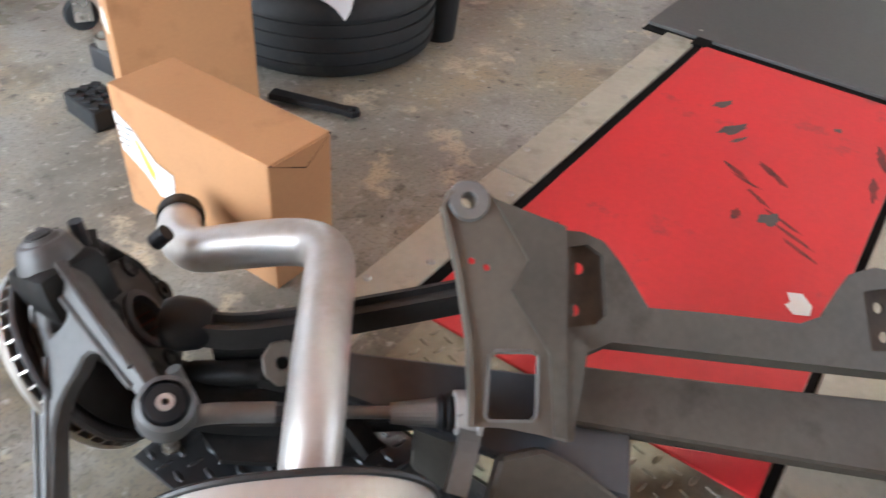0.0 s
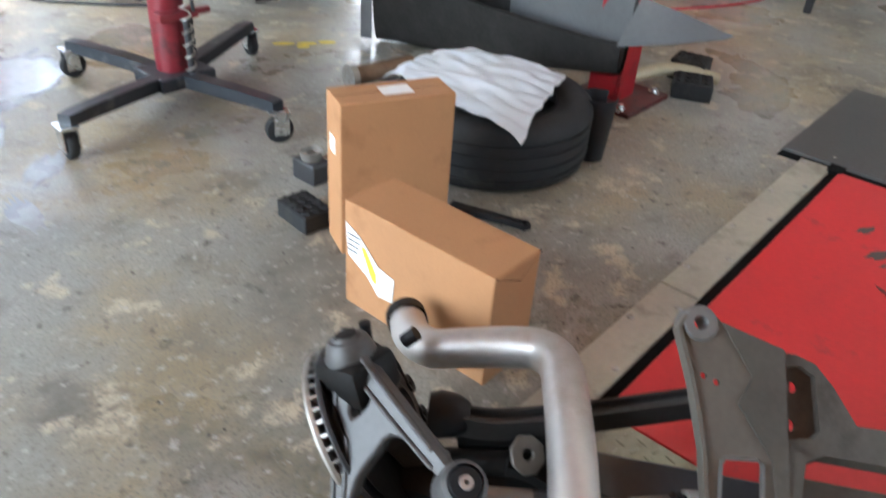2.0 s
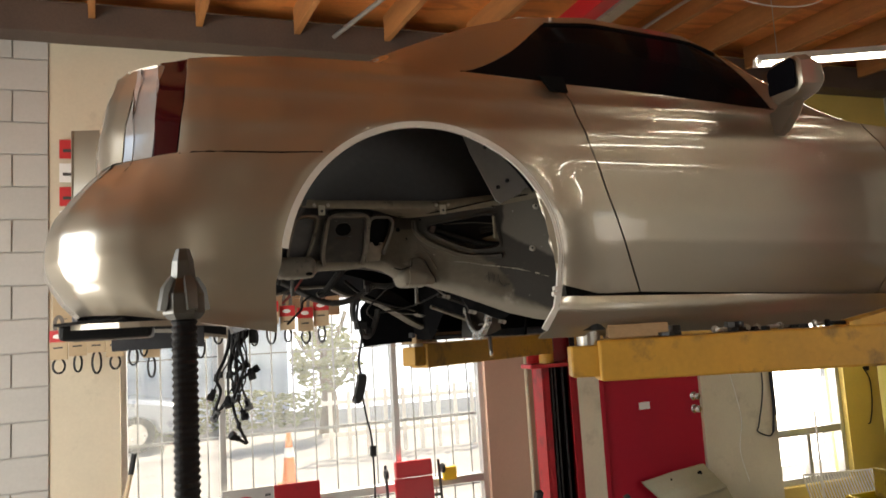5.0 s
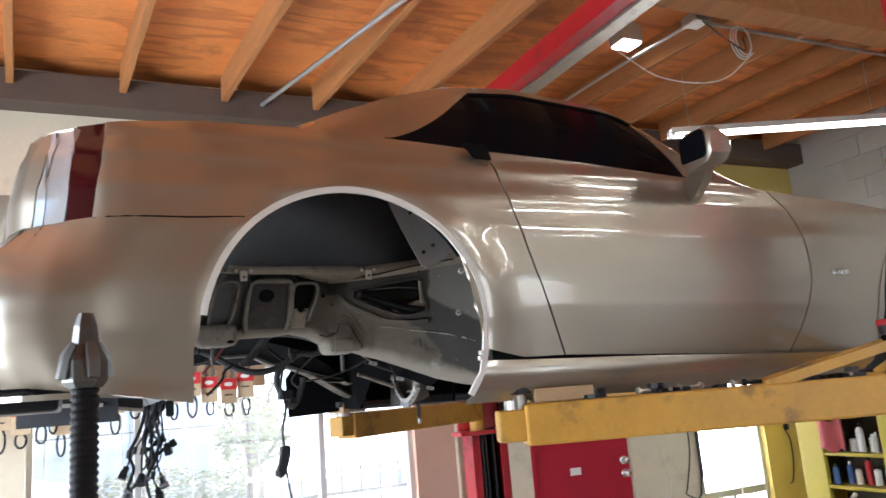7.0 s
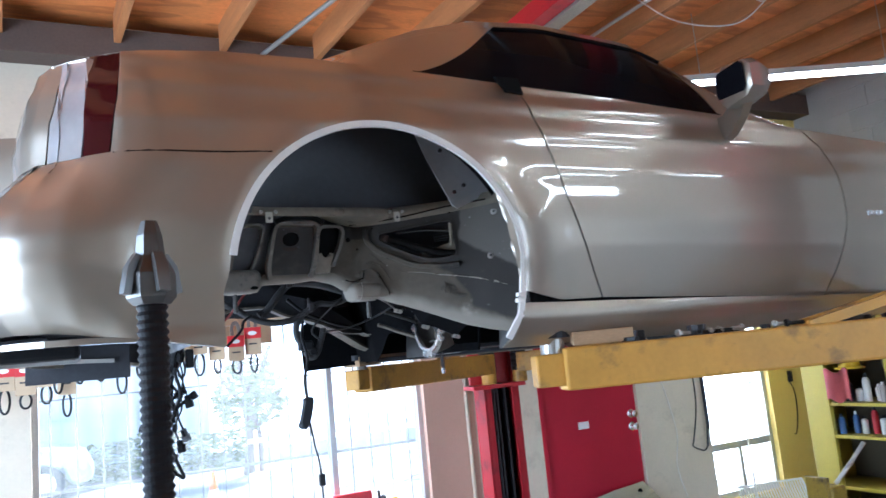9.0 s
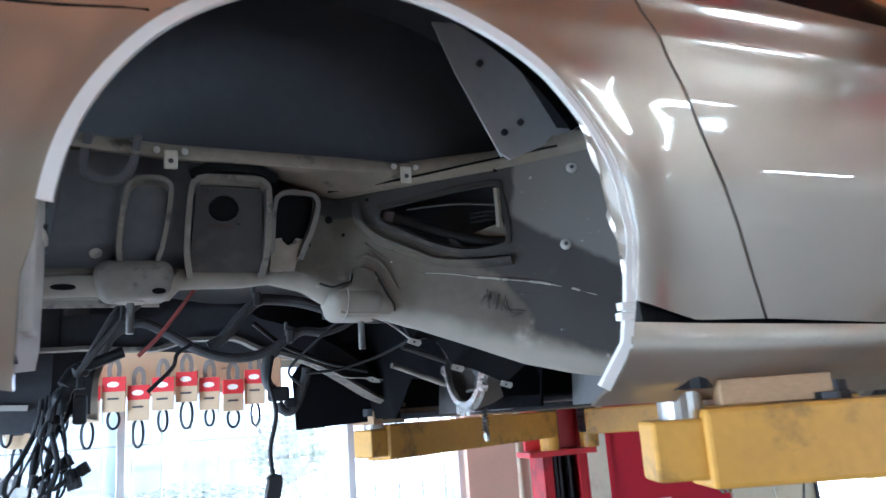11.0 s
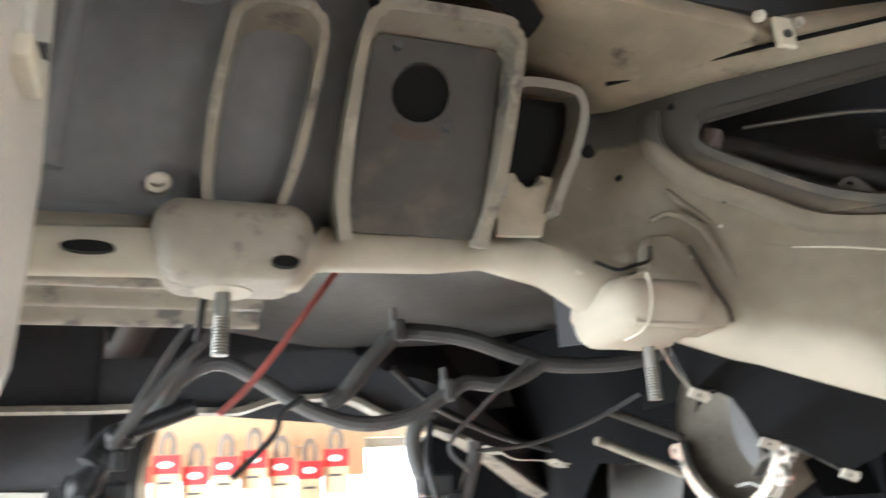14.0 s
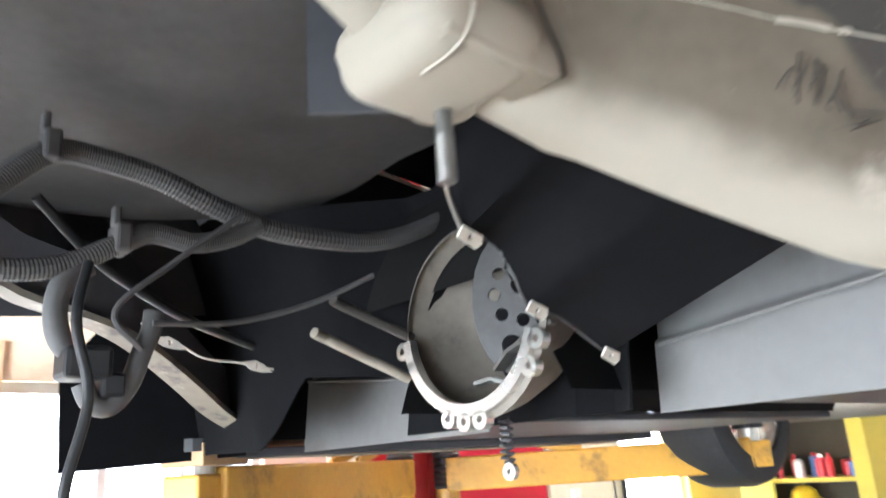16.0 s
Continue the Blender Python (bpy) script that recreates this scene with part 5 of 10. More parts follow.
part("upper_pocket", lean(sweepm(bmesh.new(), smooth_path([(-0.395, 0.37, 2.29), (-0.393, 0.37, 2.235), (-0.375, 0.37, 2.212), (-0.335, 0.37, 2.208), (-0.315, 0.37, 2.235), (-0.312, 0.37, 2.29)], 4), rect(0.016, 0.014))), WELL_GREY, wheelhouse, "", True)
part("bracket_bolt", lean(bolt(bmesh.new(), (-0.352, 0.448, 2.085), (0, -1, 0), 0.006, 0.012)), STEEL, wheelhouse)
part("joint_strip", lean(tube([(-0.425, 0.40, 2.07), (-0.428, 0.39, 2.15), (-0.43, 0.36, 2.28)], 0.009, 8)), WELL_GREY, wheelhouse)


# shelf and its lip, dome and tub above
def lip_y(x):
    return float(np.interp(x, [-0.46, -0.236, 0.149, 0.30, 0.45], [0.215, 0.232, 0.262, 0.20, 0.085]))


def lip_z(x):
    return float(np.interp(x, [-0.46, -0.236, 0.149, 0.30, 0.45], [2.19, 2.178, 2.183, 2.192, 2.208]))


def shelf(u, v):
    x = -0.46 + 0.91 * u
    yi, zi = wall_y(x, top_z(x)) + 0.012, top_z(x) - 0.002
    if v < 0.6:
        t = v / 0.6
        return Vector((x, yi + (lip_y(x) - yi) * t, zi + (lip_z(x) - zi) * t - 0.012 * math.sin(math.pi * t)))
    a = (v - 0.6) / 0.4 * math.pi * 0.75
    return Vector((x, lip_y(x) - 0.012 * math.sin(a) + 0.02 * (v - 0.6) / 0.4, lip_z(x) + 0.016 * (1 - math.cos(a))))


part("wheelhouse_shelf", grid(shelf, 60, 22), LEDGE_TAN, car, "tan dusty ledge in the wheel well", True)


def dome(u, v):
    a = radians(158 - 132 * u)
    r = 0.20 + 0.325 * v
    x, z = r * math.cos(a), 1.972 + r * math.sin(a)
    zz = max(z, lip_z(x) + 0.024)
    return Vector((x, 0.262 + 0.03 * math.sin(math.pi * v) - 0.02 * v, zz))


part("wheel_tub_face", grid(dome, 50, 16), TUB_GREY, car, "black moulded wheel tub", True)


def tub(u, v, a0=196, turn=164):
    a = radians(a0 - turn * u)
    r = 0.416 + 0.10 * min(1.0, v * 2.2) ** 0.7
    return Vector((r * math.cos(a), 0.035 + 0.225 * v, 1.972 + r * math.sin(a)))


part("wheel_tub", grid(tub, 60, 10), TUB_GREY, car, "", True)
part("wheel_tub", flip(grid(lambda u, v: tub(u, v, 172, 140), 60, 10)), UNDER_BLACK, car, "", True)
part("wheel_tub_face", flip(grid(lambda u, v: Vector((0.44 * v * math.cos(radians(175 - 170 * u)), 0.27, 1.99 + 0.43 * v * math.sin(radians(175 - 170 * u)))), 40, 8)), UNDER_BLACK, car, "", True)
for x, y, z in ((-0.236, 0.222, 2.182), (0.149, 0.256, 2.190)):
    cl = part("edge_clip", box(x - 0.010, x + 0.010, y - 0.009, y - 0.003, z - 0.026, z + 0.004, 0.0025), CLIP_CREAM, car, "cream edge clip")
    part("clip_nut", cyl((x, y - 0.004, z - 0.014), (x, y - 0.011, z - 0.014), 0.004, n=8), DARK_STEEL, cl)
    for s in (-0.02, 0.02):
        part("clip_ear", bolt(bmesh.new(), (x + s, y - 0.004, z + 0.004), (0, -1, -0.5), 0.0030, 0.005), CLIP_GREY, cl)
stay = part("silver_stay", plate([(0.18, 2.425), (0.295, 2.43), (0.405, 2.248), (0.29, 2.188), (0.216, 2.335)], 0.004, Matrix(((1, 0, 0, 0), (0, 0, -1, 0.16), (0, 1, 0, 0), (0, 0, 0, 1)))), STAY_ALU, car, "bare aluminium stay plate")
part("stay_foot", plate([(0.285, 2.19), (0.385, 2.244), (0.435, 2.246), (0.40, 2.225), (0.30, 2.180)], 0.004, Matrix(((1, 0, 0, 0), (0, 0, -1, 0.150), (0, 1, 0, 0), (0, 0, 0, 1)))), STAY_ALU, stay)
for x, z in ((0.262, 2.355), (0.297, 2.231), (0.33, 2.252)):
    part("rivet", cyl((x, 0.155, z), (x, 0.149, z), 0.006, n=10), DARK_STEEL, stay)

# bumper flange at the rear of the arch
flange_b = part("bumper_flange", plate([(0.02, 1.845), (0.27, 1.868), (0.305, 1.90), (0.318, 2.02), (0.30, 2.10), (0.28, 2.20), (0.24, 2.29), (0.15, 2.34), (0.02, 2.34)], 0.008, Matrix(((0, 0, 1, -0.418), (1, 0, 0, 0), (0, 1, 0, 0), (0, 0, 0, 1)))),
                FLANGE_PALE, car, "pale grey inner bumper flange")
fc_ = part("flange_clip", box(-0.412, -0.398, 0.200, 0.246, 2.040, 2.056, 0.003), CLIP_CREAM, flange_b, "cream clip")
part("clip_tab", box(-0.412, -0.404, 0.222, 0.250, 2.056, 2.098, 0.003), FLANGE_PALE, fc_)
part("clip_pin", cyl((-0.405, 0.236, 2.066), (-0.398, 0.236, 2.066), 0.005, n=10), DARK_STEEL, fc_)
part("flange_channel", box(-0.412, -0.395, 0.10, 0.16, 1.90, 2.20, 0.006), FLANGE_PALE, flange_b)

# black underside: boot floor, bulkhead, cabin floor
part("boot_floor", grid(lambda u, v: Vector((-0.90 + 1.38 * u, 0.44 + 0.86 * v, 2.155 + 0.03 * math.sin(7 * u) + 0.012 * noise.noise(Vector((u * 6, v * 6, 1))))), 30, 20), BOOT_BLACK, car, "black underside of the boot floor", True)
part("heat_shield", grid(lambda u, v: Vector((-0.86 + 0.62 * u, 0.60 + 0.16 * v, 2.062 - 0.022 * v + 0.006 * math.sin(v * 18))), 4, 24, 0.003), RIB_DUST, car, "ribbed dusty heat shield", True)
# bulkhead drawn black for the shade under the cabin
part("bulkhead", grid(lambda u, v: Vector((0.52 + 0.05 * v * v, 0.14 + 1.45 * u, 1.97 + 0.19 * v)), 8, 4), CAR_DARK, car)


def felt_near(u, v):
    z = 1.772 + 0.36 * v
    y0 = float(np.interp(z, [1.775, 1.86, 1.906, 2.02, 2.10], [0.672, 0.678, 0.618, 0.585, 0.57]))
    return Vector((0.60 + 0.02 * math.sin(4 * v) + 0.03 * math.sin(math.pi * min(1, u * 5)) * (1 - v), y0 + 0.44 * u, z))


# black sheet put where there is unlit void beside the tunnel
part("felt_curtain", grid(felt_near, 20, 20, 0.004), FELT, car, "black felt sheet filling the underbody's shade", True)


def felt_far(u, v):
    y = 0.80 + 0.82 * u
    z0 = float(np.interp(y, [0.84, 0.917, 0.978, 1.045, 1.15, 1.24, 1.30, 1.34, 1.62], [1.78, 1.804, 1.83, 1.856, 1.872, 1.881, 1.80, 1.766, 1.773]))
    x0 = float(np.interp(y, [0.80, 1.02, 1.15, 1.34, 1.62], [0.66, 0.64, 0.52, 0.46, 0.46]))
    return Vector((x0 - 0.10 * v ** 1.3 + 0.008 * math.sin(9 * u), y, z0 + (2.15 - z0) * v))


part("felt_curtain", grid(felt_far, 60, 16, 0.004), FELT, car, "black felt sheet filling the underbody's shade", True)
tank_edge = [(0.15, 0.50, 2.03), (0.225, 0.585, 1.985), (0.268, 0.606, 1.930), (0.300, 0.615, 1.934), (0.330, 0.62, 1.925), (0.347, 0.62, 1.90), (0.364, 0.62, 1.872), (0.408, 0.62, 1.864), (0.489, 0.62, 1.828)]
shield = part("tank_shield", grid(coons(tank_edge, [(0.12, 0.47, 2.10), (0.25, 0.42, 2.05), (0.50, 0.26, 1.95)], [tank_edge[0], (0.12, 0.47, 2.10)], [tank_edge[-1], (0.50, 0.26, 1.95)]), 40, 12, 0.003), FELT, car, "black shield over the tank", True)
part("shield_edge", tube(tank_edge, 0.0014, 6, 4), HOSE_GREY, shield, "frayed pale edge", True)
for x, y, z, a in ((0.272, 0.604, 1.926, 20), (0.374, 0.618, 1.867, 10), (0.489, 0.617, 1.826, 0)):
    part("edge_tab", plate([(-0.015, -0.006), (0.012, -0.007), (0.016, 0.0), (0.012, 0.007), (-0.015, 0.006)], 0.003, axes((x, y, z), (math.cos(radians(a)), 0.1, -0.25), (-0.1, -0.45, 0.9)), 0, [(-0.001, 0.0, 0.003)]), CLIP_GREY, shield, "pale metal tab")
part("stud_wire", tube([(0.118, 0.468, 1.955), (0.17, 0.52, 1.965), (0.22, 0.575, 1.955), (0.262, 0.604, 1.932)], 0.0022, 6), STEEL, shield)
part("frayed_edge", tube([(0.15, 1.10, 1.925), (0.185, 1.12, 1.908), (0.215, 1.13, 1.905), (0.25, 1.13, 1.888), (0.30, 1.13, 1.884), (0.36, 1.13, 1.876)], 0.0016, 6), CLIP_GREY, car, "frayed pale felt edge", True)
for x, z in ((0.195, 1.905), (0.325, 1.878)):
    part("edge_tab", plate([(-0.024, -0.003), (-0.005, -0.008), (0.010, -0.006), (0.026, 0.0), (0.010, 0.006), (-0.005, 0.007)], 0.003, axes((x, 1.118, z), (1, 0, -0.35), (0.3, -0.2, 0.9)), 0, [(0.0, 0.0, 0.003)]), CLIP_GREY, car, "pale metal tab")
# far side of the underbody: pale strip painted for the lit lip along the rail, its rear end and the inner bumper
# pressing
lip = [(x, CW - wall_y(x, rail_z(x)) - 0.018, rail_z(x) + 0.002) for x in (-0.86, -0.70, -0.55, -0.47, -0.40, -0.322, -0.27, -0.23, -0.16, -0.107, -0.03, 0.04, 0.10, 0.16, 0.22, 0.28, 0.34, 0.40, 0.46, 0.53)]
part("rail_lip", sweepm(bmesh.new(), smooth_path(lip, 3), rect(0.048, 0.010), None, True, (0, 0, 1)), RIB_DUST, car, "pale strip for the window-lit lower lip of the far rail", True)
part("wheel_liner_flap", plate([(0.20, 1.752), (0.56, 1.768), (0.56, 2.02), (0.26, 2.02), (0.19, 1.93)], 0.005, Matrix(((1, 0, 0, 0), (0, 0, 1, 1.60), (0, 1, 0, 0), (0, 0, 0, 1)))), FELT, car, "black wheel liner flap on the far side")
part("rail_rear_end", box(-0.90, -0.47, 1.28, 1.36, 2.008, 2.16, 0.006), UNDER_BLACK, car, "rear end of the far rail, shade painted black")
part("inner_bumper_panel", box(-0.90, -0.52, 1.615, 1.622, 1.80, 2.05, 0.002), UNDER_BLACK, car)
part("inner_bumper_rim", sweepm(bmesh.new(), smooth_path([(-0.85, 1.605, 2.03), (-0.85, 1.605, 1.92), (-0.845, 1.605, 1.895), (-0.82, 1.605, 1.882), (-0.70, 1.605, 1.878), (-0.58, 1.605, 1.872)], 4), rect(0.012, 0.016)), FLANGE_PALE, car, "pale pressed rim", True)
for side in (0, 1):
    b = grid(lambda u, v: Vector((0.715 + 0.03 * v - (0.010 if 1.77 + 0.33 * v < 1.853 + 0.11 * (0.13 + 0.55 * u) else 0.0), 0.70 - 0.58 * u, 1.77 + 0.33 * v)), 12, 48, 0.004)
    rs_ = part("seat_riser", flip(b) if side else b, PAN_GREY, car, "grey pressed underside panel", True)
    b = tube([(0.706, 0.69 - 0.055 * i, 1.862 + 0.006 * i) for i in range(11)], 0.0035, 6, 2)
    part("riser_bead", flip(b) if side else b, PAN_GREY, rs_, "", True)
    b = box(0.765, 2.1, 0.06, 0.70, 1.785, 1.80, 0.004)
    part("cabin_floor", flip(b) if side else b, UNDER_BLACK, car)
    b = box(0.48, 2.1, 0.055, 0.10, 1.765, 1.785, 0.004)
    part("pinch_weld", flip(b) if side else b, UNDER_BLACK, car)
# tunnel drawn black for the shade inside it
part("tunnel", grid(lambda u, v: Vector((0.52 + 1.6 * u, 0.70 + 0.33 * v, 1.80 + 0.22 * math.sin(math.pi * v))), 4, 12), CAR_DARK, car)
part("rear_valance", grid(lambda u, v: Vector((-0.93 + 0.16 * v, 0.20 + 1.33 * u, 1.872 + 0.012 * v)), 12, 8, 0.006), UNDER_BLACK, car, "black plastic rear valance", True)
part("bumper_beam", box(-0.88, -0.66, 0.25, 1.48, 1.97, 2.10, 0.02), UNDER_BLACK, car)
part("exhaust_cutout", box(-0.93, -0.70, 0.28, 0.56, 1.835, 1.88, 0.012), BLACK, car)
for side in (0, 1):
    b = sweepm(bmesh.new(), smooth_path([(-0.95, 0.9, 1.875), (-0.90, 0.35, 1.87), (-0.80, 0.12, 1.865), (-0.58, 0.06, 1.86), (-0.42, 0.05, 1.838)], 5), rect(0.03, 0.014), None, True, (0, 0, 1))
    part("bumper_edge", flip(b) if side else b, CAR_PAINT, car)

# driveline end with a cast ring
C = Vector((0.49, 0.835, 1.905))
bell = part("bell_housing", lathe([(0.115, -0.004), (0.122, 0.0), (0.108, 0.05), (0.085, 0.10), (0.06, 0.13), (0.0, 0.14)], axes(C, (0, 1, 0), (0, 0, 1)) @ Matrix.Scale(1.1, 4), 36), mat("dusty_bowl_casting", (0.15, 0.132, 0.11), 0.7, 0.1, 0.25, 9, 0.2, dirt=(0.05, 0.045, 0.04), dirt_amount=0.35, dirt_scale=8), car, "dark bowl-shaped driveline housing", True)
part("flex_plate", plate([(0.060 * math.cos(a), 0.100 * math.sin(a)) for a in np.linspace(0, 2 * math.pi, 24, False)], 0.005, axes(C + Vector((0.040, -0.050, 0.020)), (0.5, -0.866, 0), (0, 0, 1)), 0,
                         [(0.008, 0.022, 0.013), (-0.020, 0.040, 0.009), (-0.028, 0.012, 0.009), (-0.020, -0.016, 0.009), (0.008, -0.026, 0.009), (0.036, 0.034, 0.009), (-0.010, -0.058, 0.014)]), DARK_CAST, bell, "drilled steel drive plate")
half = [Vector((0.482, C.y + 0.12 * math.cos(radians(a)), C.z + 0.118 * math.sin(radians(a)))) for a in range(195, 356, 8)]
for p0, p1, w in (((0.50, 0.80, 1.835), (0.49, 0.74, 1.862), 0.016), ((0.50, 0.76, 1.862), (0.50, 0.70, 1.880), 0.012), ((0.49, 0.83, 1.82), (0.50, 0.78, 1.815), 0.02)):
    part("drive_bracket", sweepm(bmesh.new(), [p0, Vector(p0).lerp(Vector(p1), 0.5) + Vector((0, 0, 0.006)), p1], rect(w, 0.005)), STUD, bell, "small steel bracket")
yoke = part("cast_ring", sweepm(bmesh.new(), half, rect(0.016, 0.014)), CHROME, bell, "bright cast aluminium half ring", True)
for a in (200, 215, 262, 275, 288, 350):
    p = C + Vector((-0.008, 0.132 * math.cos(radians(a)), 0.132 * math.sin(radians(a))))
    part("ring_ear", lathe([(0.005, -0.007), (0.013, -0.007), (0.013, 0.007), (0.005, 0.007), (0.005, -0.007)], axes(p, (0, 1, 0), (0, 0, 1)), 14), CHROME, yoke)
part("lock_spring", tube([Vector((0.52, 0.815, 1.775)) + Vector((0.008 * math.cos(i * 1.3), 0.008 * math.sin(i * 1.3), -0.0016 * i)) for i in range(36)], 0.0022, 6, 0), DARK_STEEL, bell)
part("spring_end", lathe([(0.004, -0.004), (0.011, -0.004), (0.011, 0.004), (0.004, 0.004), (0.004, -0.004)], axes((0.52, 0.812, 1.708), (0, 1, 0), (0, 0, 1)), 12), CHROME, bell)
for a, b_, c_ in (((0.372, 0.985, 1.953), (0.392, 0.99, 1.948), (0.50, 0.97, 1.905)), ((0.34, 0.985, 1.905), (0.36, 0.99, 1.90), (0.49, 0.97, 1.845))):
    part("guide_tube", tube([a, b_, Vector(b_).lerp(Vector(c_), 0.15), c_], 0.0075, 10, 4), FRAME_TAN, bell, "dull brass guide tube", True)

DULL_RED = mat("dusty_red_cable", (0.30, 0.07, 0.06), 0.6, 0, 0.2, 14, 0.05)
# hoses and looms hanging from the underside
for pts, r, mt, nm in (
        ([(-0.426, 0.945, 1.901), (-0.367, 0.945, 1.944), (-0.334, 0.945, 1.999), (-0.28, 0.945, 2.026), (-0.223, 0.945, 2.002), (-0.149, 0.945, 1.958), (-0.074, 0.945, 1.936), (0.002, 0.945, 1.945), (0.065, 0.945, 1.979), (0.10, 0.945, 1.997), (0.15, 0.945, 1.993), (0.20, 0.945, 2.008), (0.235, 0.945, 2.03)], 0.0125, BLACK, "corrugated_hose"),
        ([(-0.125, 0.95, 1.965), (-0.092, 0.95, 1.985), (-0.053, 0.95, 2.033), (-0.009, 0.95, 2.074), (0.037, 0.95, 2.077), (0.106, 0.95, 2.068), (0.19, 0.95, 2.042), (0.264, 0.95, 2.027), (0.377, 0.95, 2.030), (0.45, 0.95, 2.045), (0.52, 0.95, 2.075), (0.60, 0.95, 2.12)], 0.0145, BLACK, "corrugated_hose"),
        ([(0.035, 0.945, 1.950), (0.012, 0.945, 1.93), (0.006, 0.945, 1.90), (0.012, 0.945, 1.87), (0.03, 0.945, 1.85)], 0.012, BLACK, "drain_hose"),
        ([(0.035, 0.94, 1.825), (0.045, 0.94, 1.806), (0.063, 0.94, 1.802), (0.082, 0.94, 1.825), (0.094, 0.94, 1.86), (0.103, 0.94, 1.884), (0.105, 0.94, 1.905)], 0.011, BLACK, "drain_hose"),
        ([(-0.02, 0.95, 2.02), (0.05, 0.98, 1.97), (0.12, 1.02, 1.945), (0.20, 1.05, 1.92), (0.30, 1.08, 1.90)], 0.006, BLACK, "brake_hose"),
        ([(-0.42, 0.79, 1.88), (-0.40, 0.80, 1.91), (-0.36, 0.80, 1.925), (-0.31, 0.81, 1.945)], 0.012, BLACK, "wrapped_loom"),
        ([(-0.394, 0.75, 1.896), (-0.352, 0.75, 1.952), (-0.294, 0.75, 2.023), (-0.204, 0.75, 2.102)], 0.006, HOSE_GREY, "bare_cable"),
        ([(-0.394, 0.75, 1.892), (-0.345, 0.75, 1.99), (-0.311, 0.75, 2.048), (-0.27, 0.74, 2.11)], 0.004, HOSE_GREY, "bare_cable"),
        ([(-0.12, 0.80, 2.145), (-0.137, 0.80, 2.121), (-0.192, 0.80, 2.041), (-0.241, 0.80, 1.974), (-0.28, 0.80, 1.934)], 0.0045, DULL_RED, "red_cable"),
        ([(-0.17, 0.84, 1.96), (-0.20, 0.84, 1.94), (-0.21, 0.84, 1.91), (-0.26, 0.84, 1.86)], 0.0045, BLACK, "sensor_cable"),
        ([(0.01, 0.86, 1.93), (0.0, 0.85, 1.87), (0.015, 0.85, 1.80), (0.0, 0.85, 1.72), (0.005, 0.85, 1.66)], 0.005, BLACK, "sensor_cable"),
        ([(0.005, 0.85, 1.60), (0.02, 0.85, 1.50), (0.035, 0.85, 1.42), (0.038, 0.85, 1.24), (0.03, 0.85, 1.12)], 0.0035, BLACK, "sensor_cable"),
        ([(-0.25, 0.62, 2.12), (-0.30, 0.62, 2.05), (-0.31, 0.64, 1.99)], 0.004, BLACK, "bare_cable")):
    if nm == "corrugated_hose":
        sp = smooth_path(pts, 36)
        part(nm, sweepm(bmesh.new(), sp, circle(r * 0.98, 10), [1.0 if k % 2 else 0.93 for k in range(len(sp))]), HOSE_GREY, car, "dusty corrugated hose")
    else:
        part(nm, tube(pts, r, 10, 6), HOSE_GREY if nm == "drain_hose" else mt, car, "", True)
rng = random.Random(14)
for k in range(11):
    x, z = -0.40 - 0.006 * k, 1.895 - 0.004 * k
    pts = [(x, 0.79 + 0.004 * k, z)]
    n = 3 + k % 4
    for i in range(n):
        x += rng.uniform(-0.034, 0.016) if i < 2 else rng.uniform(-0.035, 0.035)
        z -= rng.uniform(0.045, 0.075)
        pts.append((x, 0.80 + rng.uniform(-0.035, 0.035), z))
    if k % 3 == 1:
        x += rng.choice((-0.03, 0.035))
        pts.append((x, 0.80, z + 0.02))
    lo = part("loom_tail", tube(pts, (0.0026, 0.0055, 0.0035)[k % 3], 8, 6), BLACK, car, "dangling black wiring loom", True)
    e, d = Vector(pts[-1]), (Vector(pts[-1]) - Vector(pts[-2])).normalized()
    m = axes(e, d, d.cross(Vector((0.3, 1, 0.2))))
    pg = part("loom_plug", boxm(boxm(bmesh.new(), -0.004, 0.018, -0.009, 0.009, -0.007, 0.007, m, 0.002), 0.016, 0.036, -0.012, 0.012, -0.010, 0.010, m, 0.002), LINER_GREY if k % 4 == 2 else BLACK, lo)
    part("plug_latch", boxm(bmesh.new(), 0.004, 0.024, -0.004, 0.004, 0.009, 0.013, m, 0.001), BLACK, pg)
    for q in pts[1:-1:2]:
        part("loom_tape", cyl(Vector(q) - Vector((0.002, 0, 0.012)), Vector(q) + Vector((0.002, 0, 0.012)), 0.0075, n=8), BLACK, lo)
part("loom_wrap", sweepm(bmesh.new(), smooth_path([(-0.385, 0.79, 1.915), (-0.405, 0.80, 1.885), (-0.43, 0.80, 1.84), (-0.435, 0.80, 1.79)], 5), circle(0.016, 10), [1.0 + 0.25 * math.sin(i * 1.7) for i in range(16)]), BLACK, car, "taped loom bundle", True)
part("junction_plug", boxm(boxm(bmesh.new(), -0.400, -0.374, 0.78, 0.80, 1.80, 1.86, None, 0.006), -0.395, -0.378, 0.775, 0.785, 1.87, 1.895, None, 0.004), BLACK, car, "black plastic connector block")
sensor = part("hanging_sensor", sweepm(bmesh.new(), smooth_path([(0.006, 0.85, 1.665), (0.008, 0.85, 1.645), (0.0, 0.85, 1.61), (-0.012, 0.85, 1.575), (-0.03, 0.85, 1.572)], 4), rect(0.036, 0.03), [0.5] + [1.0] * 12 + [1.1, 0.9, 0.7, 0.5], True), BLACK, car, "black plastic sensor on its cable")
part("hanging_plug", sweepm(bmesh.new(), smooth_path([(0.03, 0.85, 1.125), (0.032, 0.85, 1.10), (0.02, 0.85, 1.05), (0.0, 0.85, 1.01), (-0.012, 0.85, 1.0)], 4), rect(0.032, 0.026)), BLACK, car, "black plastic plug on its cable")
